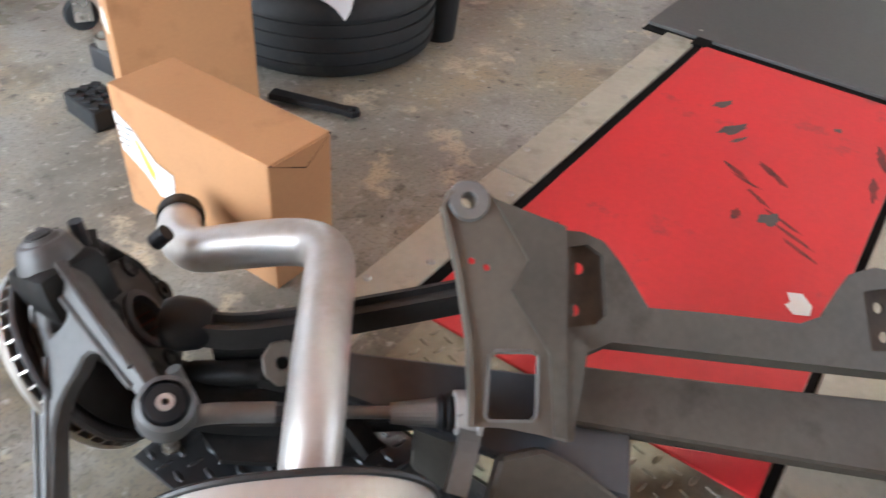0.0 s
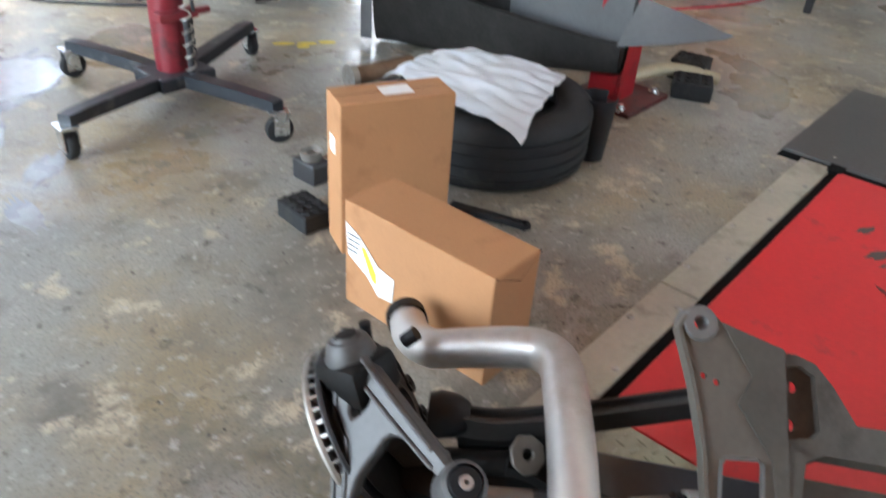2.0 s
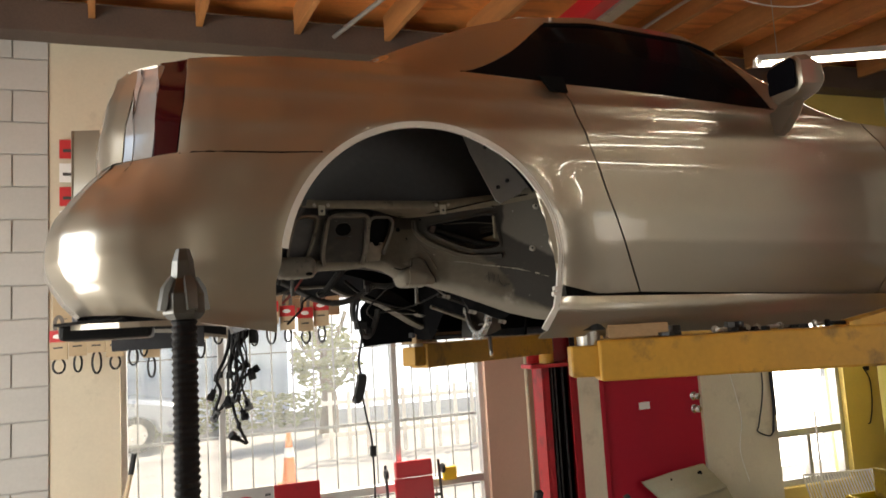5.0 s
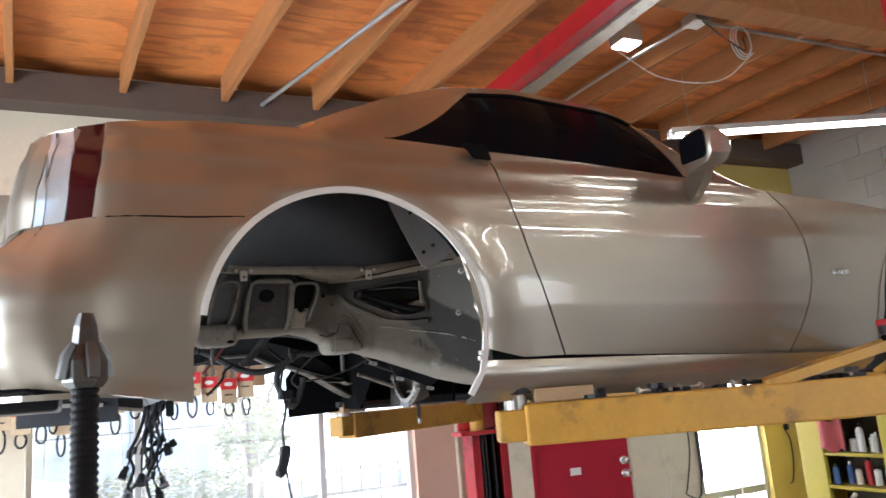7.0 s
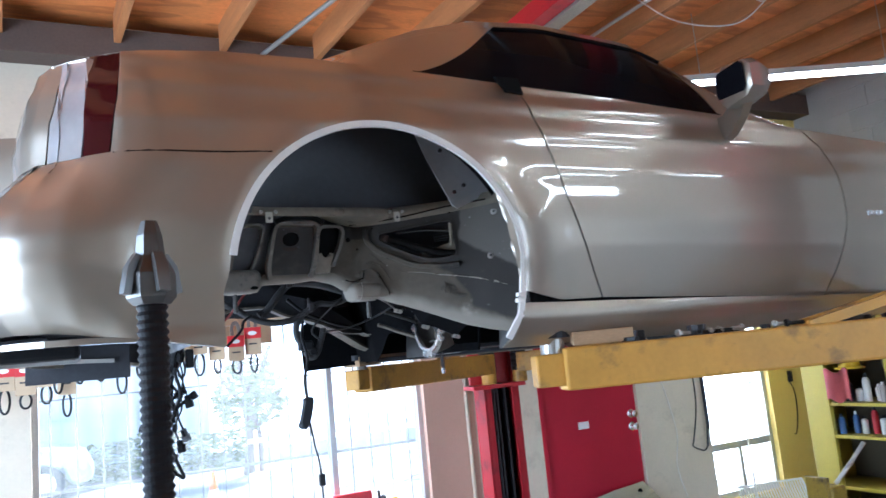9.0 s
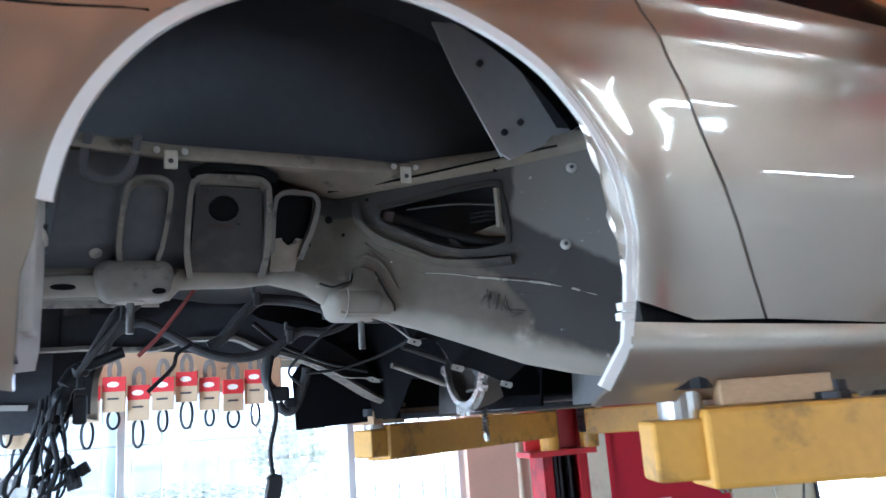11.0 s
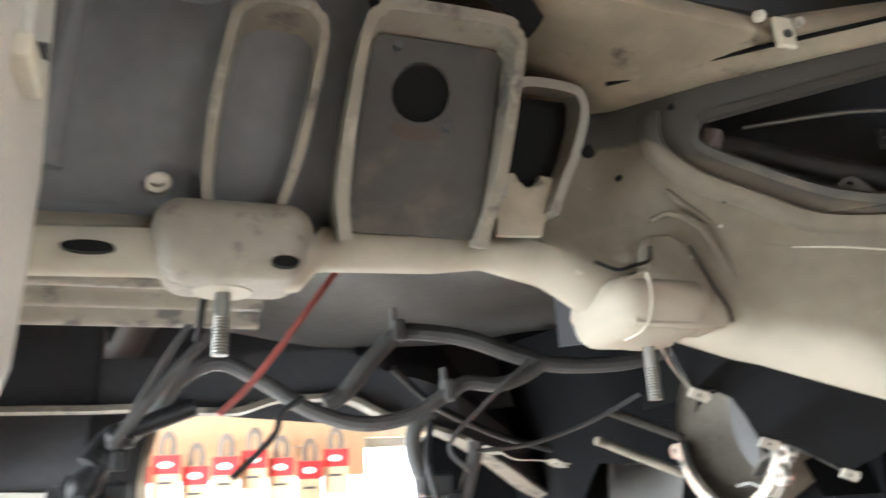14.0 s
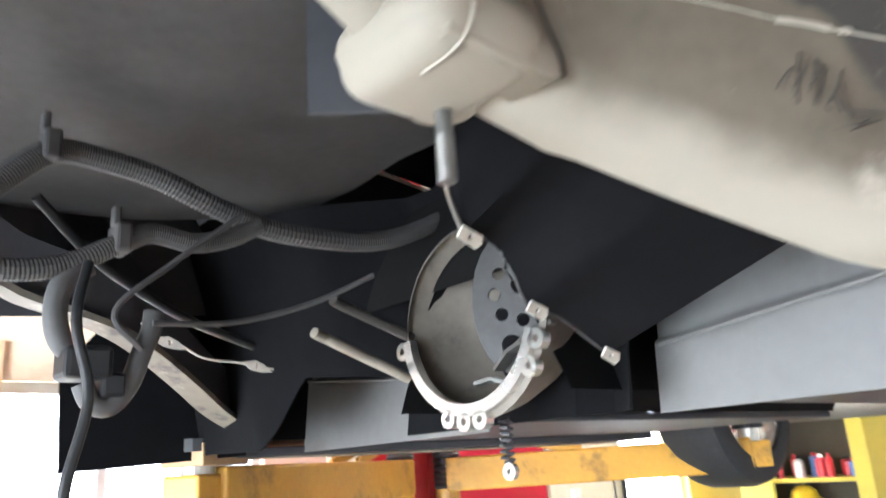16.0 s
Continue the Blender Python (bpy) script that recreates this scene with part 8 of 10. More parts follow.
def bag_sheet(u, v):
    c = coons([(0.955, -0.77, 0), (1.42, -0.61, 0)], [(1.05, -0.12, 0), (1.33, -0.09, 0)], [(0.955, -0.77, 0), (0.93, -0.42, 0), (1.05, -0.12, 0)], [(1.42, -0.61, 0), (1.40, -0.35, 0), (1.33, -0.09, 0)])(u, v)
    d = (Vector((c.x, c.y)) - Vector((1.20, -0.48))).length
    z = 0.252 + 0.022 * abs(noise.noise(Vector((c.x * 7 + c.y * 3, c.y * 2.5, 2)))) + 0.012 * noise.noise(Vector((c.x * 22, c.y * 9, 5))) - max(0.0, d - 0.30) * 0.75
    if d < 0.2:
        z += 0.02 * (0.2 - d) / 0.2
    return Vector((c.x + 0.012 * noise.noise(Vector((u * 9, v * 9, 3))), c.y + 0.012 * noise.noise(Vector((u * 9, v * 9, 7))), z))


bag = single("plastic_bag", grid(bag_sheet, 60, 50, 0.002), BAG, "crumpled translucent white plastic bag draped over the tyre", "plastic bag", smooth=True)
single("plastic_cup_piece", grid(lambda u, v: Vector((1.43 + (0.05 + 0.015 * v) * math.cos(5.2 * u), -0.74 + (0.05 + 0.015 * v) * math.sin(5.2 * u), 0.22 * v)), 20, 6, 0.004), BLACK, "black moulded plastic duct piece beside the tyre", "car part", smooth=True)


# ---------- wheel arch liners ----------
def liner(name_label, p0, p1, width, zn, zf, bend, m_out, m_in, slim=0.0, rise=0.0):
    """An open trough: near wall, rounded bottom and far wall, rounded at its first end."""
    p0, p1 = Vector((*p0, 0)), Vector((*p1, 0))
    d = (p1 - p0).normalized()
    n = Vector((-d.y, d.x, 0))
    if n.x < 0:
        n = -n
    t = thing("wheel_arch_liner", name_label, "car part", "removed wheel arch liners")

    def shape(u, v, off):
        s = p0.lerp(p1, u)
        s += n * (bend * math.sin(math.pi * u))
        a = math.pi * v
        h = zn(u) * (1 - v) + zf(u) * v
        wd = width * (0.55 + 0.45 * min(1, u / 0.15)) * (1 - slim * u)
        prof_x = (wd / 2 - off) * (1 - math.copysign(abs(math.cos(a)) ** 0.35, math.cos(a)))
        prof_z = max(0.0, h * (abs(math.cos(a)) ** 1.6)) + 0.006 + off + rise * u * u
        wob = 0.006 * noise.noise(Vector((u * 9, v * 7, off)))
        return s + n * (prof_x + off + wob) + Vector((0, 0, prof_z + wob))
    part("felt_outside", grid(lambda u, v: shape(u, v, 0.0), 40, 40), m_out, t, "dark felted outside", True)
    part("inside", grid(lambda u, v: shape(u, v, 0.005), 40, 40), m_in, t, "dusty grey inside", True)
    part("rolled_rim", tube([shape(i / 12, 0.0, 0.002) for i in range(13)], 0.006, 8, 3), m_out, t, "", True)
    part("rolled_rim", tube([shape(i / 12, 1.0, 0.002) for i in range(13)], 0.006, 8, 3), m_in, t, "", True)
    cap = grid(lambda u, v: (shape(0.0, 0.5 - 0.5 * u, 0.0).lerp(shape(0.0, 0.5 + 0.5 * u, 0.0), v)) - d * (0.05 * math.sin(math.pi * v) * u), 12, 12, 0.004)
    part("end_wall", cap, m_out, t, "", True)
    return t, shape


l1, s1 = liner("large dark felt wheel arch liner, dusty inside, on the floor", (1.67, 0.57), (1.79, -0.60), 0.28, lambda u: 0.36 - 0.25 * u, lambda u: 0.43 - 0.10 * u, 0.03, LINER, LINER, 0.62, 0.15)
part("dusty_inside", grid(lambda u, v: s1(0.50 + 0.49 * u, 0.35 + 0.63 * v, 0.009), 20, 20), LINER_GREY, l1, "pale dusty inside", True)
part("tip_flange", grid(coons([(1.78, -0.59, 0.27), (1.79, -0.78, 0.325), (1.82, -0.96, 0.385)], [(1.87, -0.61, 0.44), (1.86, -0.80, 0.42), (1.83, -0.98, 0.40)], [(1.78, -0.59, 0.27), (1.87, -0.61, 0.44)], [(1.82, -0.96, 0.385), (1.83, -0.98, 0.40)]), 16, 8, 0.004), LINER_GREY, l1, "pale grey tapering flange", True)
part("rim_clip", box(1.90, 1.925, -0.10, -0.06, 0.32, 0.35, 0.004), BLACK, l1)
part("end_strip", grid(lambda u, v: Vector((1.655 + 0.02 * u, 0.62 - 0.05 * u, 0.02 + 0.30 * v)), 3, 8, 0.004), LINER_GREY, l1)
l2, _ = liner("dark felt wheel arch liner lying by the lift post", (1.62, 2.20), (1.80, 1.42), 0.34, lambda u: 0.30 - 0.06 * u, lambda u: 0.34 - 0.04 * u, -0.03, LINER, LINER_GREY)
part("end_flap", grid(lambda u, v: Vector((1.64 + 0.36 * u, 1.37 + 0.06 * u - 0.05 * math.sin(math.pi * u) - 0.03 * v, 0.01 + (0.29 - 0.04 * (2 * u - 1) ** 4) * v)), 14, 8, 0.008), LINER, l2, "dark felt end flap", True)

# ---------- bits on the floor ----------


def strut(label, a, b, r0, r1, m_body, m_rod):
    a, b = Vector(a), Vector(b)
    s = thing("shock_absorber", label, "car part", "loose shock absorbers")
    d = b - a
    m = Matrix.Translation(a) @ d.to_track_quat("Z", "Y").to_matrix().to_4x4()
    n = d.length
    part("body", lathe([(0.0, 0.05), (r0 * 0.8, 0.05), (r0, 0.06), (r0, n * 0.55), (r0 * 0.9, n * 0.57), (r0 * 0.9, n * 0.60), (0.0, n * 0.61)], m, 20), m_body, s, "", True)
    part("dust_tube", lathe([(0.0, n * 0.60), (r1, n * 0.60), (r1, n * 0.93), (r1 * 1.3, n * 0.94), (r1 * 1.3, n), (0.0, n)], m, 20), m_rod, s, "", True)
    for q in (0.30, 0.66):
        part("clamp_band", lathe([(r0 * 0.6, n * q), (r0 * 1.12, n * q), (r0 * 1.12, n * q + 0.02), (r0 * 0.6, n * q + 0.02)], m, 20), DARK_STEEL, s, "dark band", True)
    part("mount_eye", lathe([(0.012, -0.02), (0.028, -0.02), (0.028, 0.02), (0.012, 0.02), (0.012, -0.02)], m @ Matrix.Translation((0, 0, 0.03)) @ Matrix.Rotation(radians(90), 4, "X"), 18), DARK_STEEL, s, "", True)
    return s


strut("pale silver shock absorber lying on the floor", (-0.05, 2.02, 0.04), (0.08, 1.42, 0.035), 0.030, 0.020, STAY_ALU, STAY_ALU)
strut("dark shock absorber lying on the floor", (1.02, 2.06, 0.05), (1.20, 1.70, 0.04), 0.034, 0.024, DARK_STEEL, DARK_STEEL)
single("bent_rod", tube([(0.86, 2.30, 0.012), (0.80, 2.05, 0.012), (0.94, 1.84, 0.012), (1.20, 1.60, 0.012), (1.30, 1.62, 0.012), (1.16, 2.06, 0.012), (0.98, 2.28, 0.012), (0.86, 2.30, 0.012)], 0.008, 8), DARK_STEEL, "bent rod frame lying on the floor", "car part", smooth=True)
# whitish base paints the window's reflection into the wet puddle
PUDDLE = mat("wet_puddle", (0.50, 0.52, 0.55), 0.10, 0, 0.15, 6, 0.0, 30, dirt=(0.25, 0.25, 0.25), dirt_amount=0.3, dirt_scale=9)


def blot(n, rx, ry, seed, rough=0.0):
    return [(rx * math.cos(a) * (1 + rough * noise.noise(Vector((math.cos(a) * 5, math.sin(a) * 5, seed + 2))) + 0.22 * noise.noise(Vector((math.cos(a) * 1.7, math.sin(a) * 1.7, seed)))), ry * math.sin(a) * (1 + 0.22 * noise.noise(Vector((math.cos(a) * 1.7, math.sin(a) * 1.7, seed + 4))))) for a in np.linspace(0, 2 * math.pi, n, False)]


# greyish patches paint the floor's blue-white reflections
SHEEN_FILM = mat("greyish_sheen_film", (0.30, 0.305, 0.315), 0.28, 0, 0.3, 9, 0.1, 40, dirt=(0.20, 0.19, 0.18), dirt_amount=0.55, dirt_scale=11)
single("floor_spill", plate(blot(90, 0.24, 0.18, 1, 0.35), 0.0015, pose(0.29, 1.10, 0.0014, 0, 0, 20)), PUDDLE, "wet puddle, window reflection painted milky white", "puddle")
for i, (px, py, rx, ry, turn) in enumerate(((0.24, 1.08, 0.32, 0.23, 30), (0.02, 0.66, 0.17, 0.08, 60), (-0.20, 0.80, 0.16, 0.06, 20), (-0.30, 0.40, 0.13, 0.06, 75), (0.08, 0.34, 0.10, 0.05, 40), (-0.42, 1.03, 0.10, 0.05, 15), (-0.08, 0.12, 0.10, 0.04, 85))):
    single("dried_smear", plate(blot(70, rx, ry, 50 + i, 0.8), 0.0008, pose(px, py, 0.0004 + 0.00005 * i, 0, 0, turn)), SHEEN_FILM, "thin greyish sheen painted on the concrete", "floor mark", "dried smears on the floor")
for i, (px, py, w) in enumerate(((1.36, 0.80, 0.05), (1.44, 0.74, 0.045), (1.52, 0.70, 0.04), (1.40, 0.72, 0.03))):
    single("paint_mark", plate(blot(12, w, 0.018, 20 + i), 0.0008, pose(px, py, 0.0004, 0, 0, -35)), YELLOW_INK, "faded yellow paint mark on the floor", "floor mark", "yellow floor marks")


def grooved_block(x, y, turn, w, d, h):
    b = thing("rubber_block", "black rubber lift block with diamond grooves", "rubber block", "rubber lift blocks")
    m = pose(x, y, 0, 0, 0, turn)
    part("block", box(-w / 2, w / 2, -d / 2, d / 2, 0, h, 0.006, m), RUBBER, b)
    for i in range(3):
        for j in range(4):
            part("stud", boxm(bmesh.new(), -0.011, 0.011, -0.011, 0.011, 0, 0.007, m @ pose((i - 1) * w * 0.3, (j - 1.5) * d * 0.23, h - 0.001, 0, 0, 45), 0.002), RUBBER, b)
    return b


grooved_block(0.452, -0.415, -6, 0.095, 0.14, 0.055)
grooved_block(2.27, -0.72, 25, 0.16, 0.16, 0.07)
grooved_block(2.46, -0.62, 10, 0.14, 0.15, 0.09)
pd = thing("lift_adapter", "small black steel lift adapter with a bright stem", "lift adapter")
part("adapter_body", box(0.59, 0.66, -0.29, -0.19, 0.0, 0.07, 0.008), DARK_STEEL, pd)
part("adapter_stem", cyl((0.66, -0.24, 0.035), (0.74, -0.21, 0.035), 0.016), CHROME, pd)
part("adapter_cup", lathe([(0.0, 0.07), (0.03, 0.07), (0.036, 0.10), (0.03, 0.10), (0.026, 0.08), (0.0, 0.08)], Matrix.Translation((0.625, -0.24, 0)), 16), STEEL, pd, "", True)
single("flat_lever", plate([(0, -0.02), (0.20, -0.014), (0.235, -0.02), (0.25, 0.0), (0.235, 0.02), (0.20, 0.014), (0, 0.02)], 0.018, pose(0.79, -0.66, 0.012, 0, 0, -72), 0.003, [(0.23, 0.0, 0.008)]), BLACK, "flat black steel lever beside the boxes", "lever")
sh = thing("drive_shaft_stub", "rusty short drive shaft behind the tyre", "car part")
part("shaft", cyl((1.22, 0.22, 0.05), (1.50, 0.16, 0.06), 0.035), mat("rusty_shaft", (0.20, 0.13, 0.08), 0.6, 0.4, 0.3, 9, 0.3), sh)
part("shaft_flange", cyl((1.21, 0.222, 0.05), (1.235, 0.217, 0.05), 0.05), STEEL, sh)
single("bent_pipe", tube([(2.10, -0.52, 0.06), (2.3, -0.60, 0.07), (2.46, -0.75, 0.03)], 0.028, 12), mat("tan_pipe", (0.42, 0.36, 0.24), 0.55, 0.2, 0.15, 8, 0.1), "tan dusty pipe by the foot of the lift post", "pipe", smooth=True)

# ---------- by the shop window ----------
wh = thing("spare_wheel", "dusty tyre on a dark rim leaning below the window", "wheel")
wm = Matrix.Translation((-0.05, 2.80, 0.345)) @ Matrix.Rotation(radians(-8), 4, "Z") @ Matrix.Rotation(radians(81), 4, "X")
wheel_tyre(wh, wm, 0.345, 0.20, 0.222, mat("dusty_rubber", (0.036, 0.036, 0.037), 0.65, 0, 0.2, 8, 0.15, dirt=(0.14, 0.135, 0.125), dirt_amount=0.3, dirt_scale=5))
part("rim_flange", lathe([(0.222, 0.086), (0.232, 0.097), (0.246, 0.099), (0.256, 0.095), (0.252, 0.088), (0.222, 0.080)], wm, 48), mat("dull_rim_flange", (0.30, 0.29, 0.27), 0.5, 0.3, 0.25, 9, 0.1), wh, "pale dull rim flange", True)
part("rim", lathe([(0.223, 0.08), (0.213, 0.085), (0.204, 0.06), (0.195, -0.04), (0.10, -0.05), (0.06, -0.02), (0.0, -0.02)], wm, 40), DARK_STEEL, wh, "dark steel rim", True)
for i in range(5):
    q = wm @ Matrix.Rotation(2 * math.pi * i / 5, 4, "Z")
    part("spoke", sweepm(bmesh.new(), [q @ Vector((0.05, 0, 0.0)), q @ Vector((0.13, 0, 0.03)), q @ Vector((0.20, 0, 0.05))], rect(0.05, 0.02)), mat("dark_red_rim", (0.10, 0.03, 0.04), 0.4, 0.2, 0.2, 8, 0.1) if i == 0 else bpy.data.materials["dark_red_rim"], wh)
sg = thing("shop_sign", "white and red printed metal sign leaning at the window", "sign")
sgm = Matrix.Translation((0, 3.10, 0)) @ Matrix.Rotation(radians(-6), 4, "X")
# sign colours darkened for the shade on its backlit face
part("white_panel", box(-0.38, -0.06, 0.0, 0.012, 0.46, 0.88, 0.002, sgm), mat("shaded_sign_white", (0.36, 0.35, 0.33), 0.5, 0, 0.12, 6, 0.05), sg)
part("red_panel", box(-0.058, 0.24, 0.0, 0.012, 0.46, 0.88, 0.002, sgm), POST_RED, sg)
for a0, a1, mt in ((-0.3, 2.2, PAINT_RED), (2.5, 5.6, mat("sign_blue", (0.06, 0.13, 0.30), 0.5, 0, 0.05, 5, 0.02))):
    part("ring_segment", grid(lambda u, v: sgm @ Vector((-0.245 + (0.058 + 0.034 * v) * math.cos(a0 + (a1 - a0) * u), -0.0015, 0.74 + (0.058 + 0.034 * v) * math.sin(a0 + (a1 - a0) * u))), 20, 2), mt, sg)
for i in range(7):
    part("letter_bar", box(-0.115, -0.08, -0.002, -0.0005, 0.64 + 0.03 * i, 0.655 + 0.03 * i, 0, sgm), INK, sg)
cp = thing("mechanic_creeper", "red vinyl mechanic creeper stood on end at the window", "creeper")
cm_ = Matrix.Translation((0.87, 2.98, 0.0)) @ Matrix.Rotation(radians(-9), 4, "X")
part("board", box(-0.135, 0.135, 0.0, 0.03, 0.05, 0.84, 0.008, cm_), PAINT_RED, cp, "red vinyl board")
part("headrest", box(-0.13, 0.13, -0.03, 0.03, 0.845, 0.955, 0.014, cm_), PAINT_RED, cp, "red padded headrest")
part("grease_smear", plate(blot(20, 0.028, 0.20, 40), 0.001, cm_ @ Matrix(((1, 0, 0, 0.0), (0, 0, 1, -0.002), (0, 1, 0, 0.50), (0, 0, 0, 1)))), GREASE, cp, "black grease smear")
for s in (-0.19, 0.19):
    part("rail", tube([cm_ @ Vector((s, 0.02, 0.0)), cm_ @ Vector((s, 0.02, 0.94))], 0.010, 8, 0), DARK_STEEL, cp, "black side rail")
    for z in (0.06, 0.36, 0.62, 0.88):
        part("creeper_caster", lathe([(0.0, -0.011), (0.03, -0.011), (0.034, 0.0), (0.03, 0.011), (0.0, 0.011)], cm_ @ Matrix.Translation((s * 1.06, -0.03, z)) @ Matrix.Rotation(radians(90), 4, "Y"), 16), RUBBER, cp, "black caster", True)
    for z in (0.12, 0.70):
        part("rail_cross", box(min(s, s * 0.7), max(s, s * 0.7), 0.01, 0.025, z, z + 0.02, 0.002, cm_), DARK_STEEL, cp)
single("yellow_bottle", box(1.09, 1.19, 3.13, 3.17, 0.775, 0.87, 0.01), mat("yellow_plastic", (0.75, 0.48, 0.02), 0.4, 0, 0.05, 6, 0.02), "yellow plastic can on the window rail", "can")
PALE_TUB = mat("dirty_pale_plastic", (0.50, 0.475, 0.39), 0.5, 0, 0.12, 6, 0.1, dirt=(0.16, 0.13, 0.09), dirt_amount=0.35, dirt_scale=7)
dr = thing("plastic_container", "dirty pale plastic container with oily drips under the window", "container")
dm = pose(0.49, 2.90, 0, 0, 0, -6)
part("tub", boxm(boxm(bmesh.new(), -0.165, 0.165, -0.13, 0.13, 0.0, 0.36, dm, 0.03), -0.150, 0.150, -0.115, 0.115, 0.350, 0.385, dm, 0.014), PALE_TUB, dr, "", True)
part("cap", lathe([(0.035, 0.38), (0.035, 0.405), (0.030, 0.41), (0.0, 0.41)], dm @ Matrix.Translation((0.09, 0.03, 0)), 16), PALE_TUB, dr, "", True)
for dx, z0, z1, w in ((-0.10, 0.17, 0.34, 0.008), (-0.085, 0.15, 0.20, 0.006), (0.075, 0.26, 0.35, 0.006), (0.02, 0.06, 0.12, 0.01)):
    part("drip_stain", sweepm(bmesh.new(), smooth_path([dm @ Vector((dx, -0.1305, z1)), dm @ Vector((dx + 0.006, -0.1305, (z0 + z1) / 2)), dm @ Vector((dx + 0.022, -0.1305, z0))], 4), rect(w, 0.002), None, True, (0, 1, 0)), GREASE, dr, "black oily drip")
bs = thing("push_broom", "pale wooden pole with a dark grip leaning at the wall", "broom")
part("pole", tube([(-1.13, 2.95, 0.05), (-0.91, 3.08, 1.06)], 0.014, 12, 0), mat("pale_wood_pole", (0.50, 0.40, 0.26), 0.5, 0, 0.1, 8, 0.05), bs)
part("grip", tube([(-0.91, 3.08, 1.06), (-0.888, 3.093, 1.18)], 0.016, 12, 0), BLACK, bs, "black grip")
part("broom_head", box(-1.32, -0.95, 2.90, 2.98, 0.005, 0.07, 0.008), mat("orange_broom", (0.55, 0.12, 0.03), 0.6, 0, 0.1, 8, 0.1), bs, "orange broom head")
fj = thing("floor_jack", "orange-red hydraulic trolley jack on the floor", "floor jack")
JACK_ORANGE = mat("orange_red_jack", (0.50, 0.06, 0.02), 0.42, 0, 0.15, 6, 0.08, dirt=(0.10, 0.03, 0.02), dirt_amount=0.3)
for yy in (2.52, 2.72):
    part("side_frame", plate([(-1.18, 0.03), (-0.52, 0.04), (-0.50, 0.10), (-0.85, 0.13), (-0.95, 0.17), (-1.15, 0.16)], 0.02, Matrix(((1, 0, 0, 0), (0, 0, -1, yy), (0, 1, 0, 0), (0, 0, 0, 1))), 0.003), JACK_ORANGE, fj)
part("top_cover", grid(lambda u, v: Vector((-1.15 + 0.42 * u, 2.50 + 0.22 * v, 0.13 + 0.16 * math.sin(math.pi * u) ** 0.7 * math.sin(math.pi * (0.1 + 0.8 * v)) ** 0.5)), 18, 12, 0.004), mat("dark_red_cover", (0.30, 0.015, 0.025), 0.4, 0, 0.15, 6, 0.05), fj, "dark red cover", True)
part("lift_arm", sweepm(bmesh.new(), [(-0.95, 2.61, 0.10), (-0.62, 2.61, 0.11)], rect(0.07, 0.05)), JACK_ORANGE, fj)
part("saddle", lathe([(0.0, 0.12), (0.055, 0.12), (0.06, 0.15), (0.048, 0.15), (0.044, 0.135), (0.0, 0.135)], Matrix.Translation((-0.60, 2.61, 0)), 20), DARK_STEEL, fj, "steel saddle", True)
for x, y in ((-0.54, 2.49), (-0.54, 2.74), (-1.12, 2.48), (-1.12, 2.75)):
    part("wheel", cyl((x, y - 0.018, 0.045), (x, y + 0.018, 0.045), 0.045, n=20), DARK_STEEL, fj)
cb = thing("black_cabinet", "black steel tool cabinet with a grey top tray", "cabinet")
part("body", box(-1.45, -0.96, 1.25, 1.75, 0.06, 0.97, 0.01), mat("black_cabinet_paint", (0.02, 0.022, 0.026), 0.4, 0, 0.15, 6, 0.05), cb)
part("top_tray", box(-1.46, -0.95, 1.24, 1.76, 0.972, 1.0, 0.006), BLACK, cb)
part("drawer_gap", box(-1.44, -0.97, 1.244, 1.252, 0.70, 0.71, 0), CAR_DARK, cb)
part("pull", box(-0.958, -0.945, 1.40, 1.60, 0.80, 0.82, 0.003), CHROME, cb)
for x in (-1.40, -1.0):
    for y in (1.30, 1.70):
        part("foot", cyl((x, y, 0), (x, y, 0.062), 0.025), RUBBER, cb)
tote = thing("plastic_trim", "lumpy black plastic trim moulding lying on the floor", "car part")
part("moulding", grid(lambda u, v: Vector((-0.98 + 0.55 * u, 0.92 + 0.42 * v - 0.1 * u, 0.01 + (0.40 - 0.30 * u) * math.sin(math.pi * (0.04 + 0.92 * v)) ** 0.6 * math.sin(math.pi * (0.06 + 0.9 * u)) ** 0.35 + 0.03 * noise.noise(Vector((u * 6, v * 6, 9))))), 26, 22, 0.006), BLACK, tote, "", True)
part("duct_stub", cyl((-0.90, 1.02, 0.36), (-0.86, 0.93, 0.43), 0.035, 0.03), BLACK, tote, "")
part("clip", box(-0.80, -0.76, 1.02, 1.05, 0.36, 0.42, 0.005), DARK_STEEL, tote)

# ---------- far corner ----------
fp = thing("fender_panel", "removed olive champagne front fender leaning at the wall", "car part")


def fender(u, v):
    c = coons([(2.88, 3.02, 0.0), (3.10, 2.98, 0.0), (3.47, 2.98, 0.0)], [(2.67, 3.13, 0.58), (2.95, 3.14, 0.63), (3.26, 3.15, 0.65)], [(2.88, 3.02, 0.0), (2.90, 3.03, 0.20), (2.83, 3.06, 0.40), (2.67, 3.13, 0.58)], [(3.47, 2.98, 0.0), (3.50, 3.02, 0.23), (3.42, 3.08, 0.45), (3.26, 3.15, 0.65)])(u, v)
    c.y -= 0.05 * math.sin(math.pi * u) * math.sin(math.pi * (0.15 + 0.7 * v)) + 0.012 * (1 if v > 0.62 else 0) * min(1, (v - 0.62) * 12)
    for k, (v0, w, h) in enumerate(((0.22, 0.030, 0.014), (0.42, 0.022, 0.012), (0.63, 0.018, 0.020), (0.80, 0.020, 0.012))):
        c.y -= h * math.exp(-((v - v0 - 0.05 * u) / w) ** 2) * (0.4 + 0.6 * u)
    return c


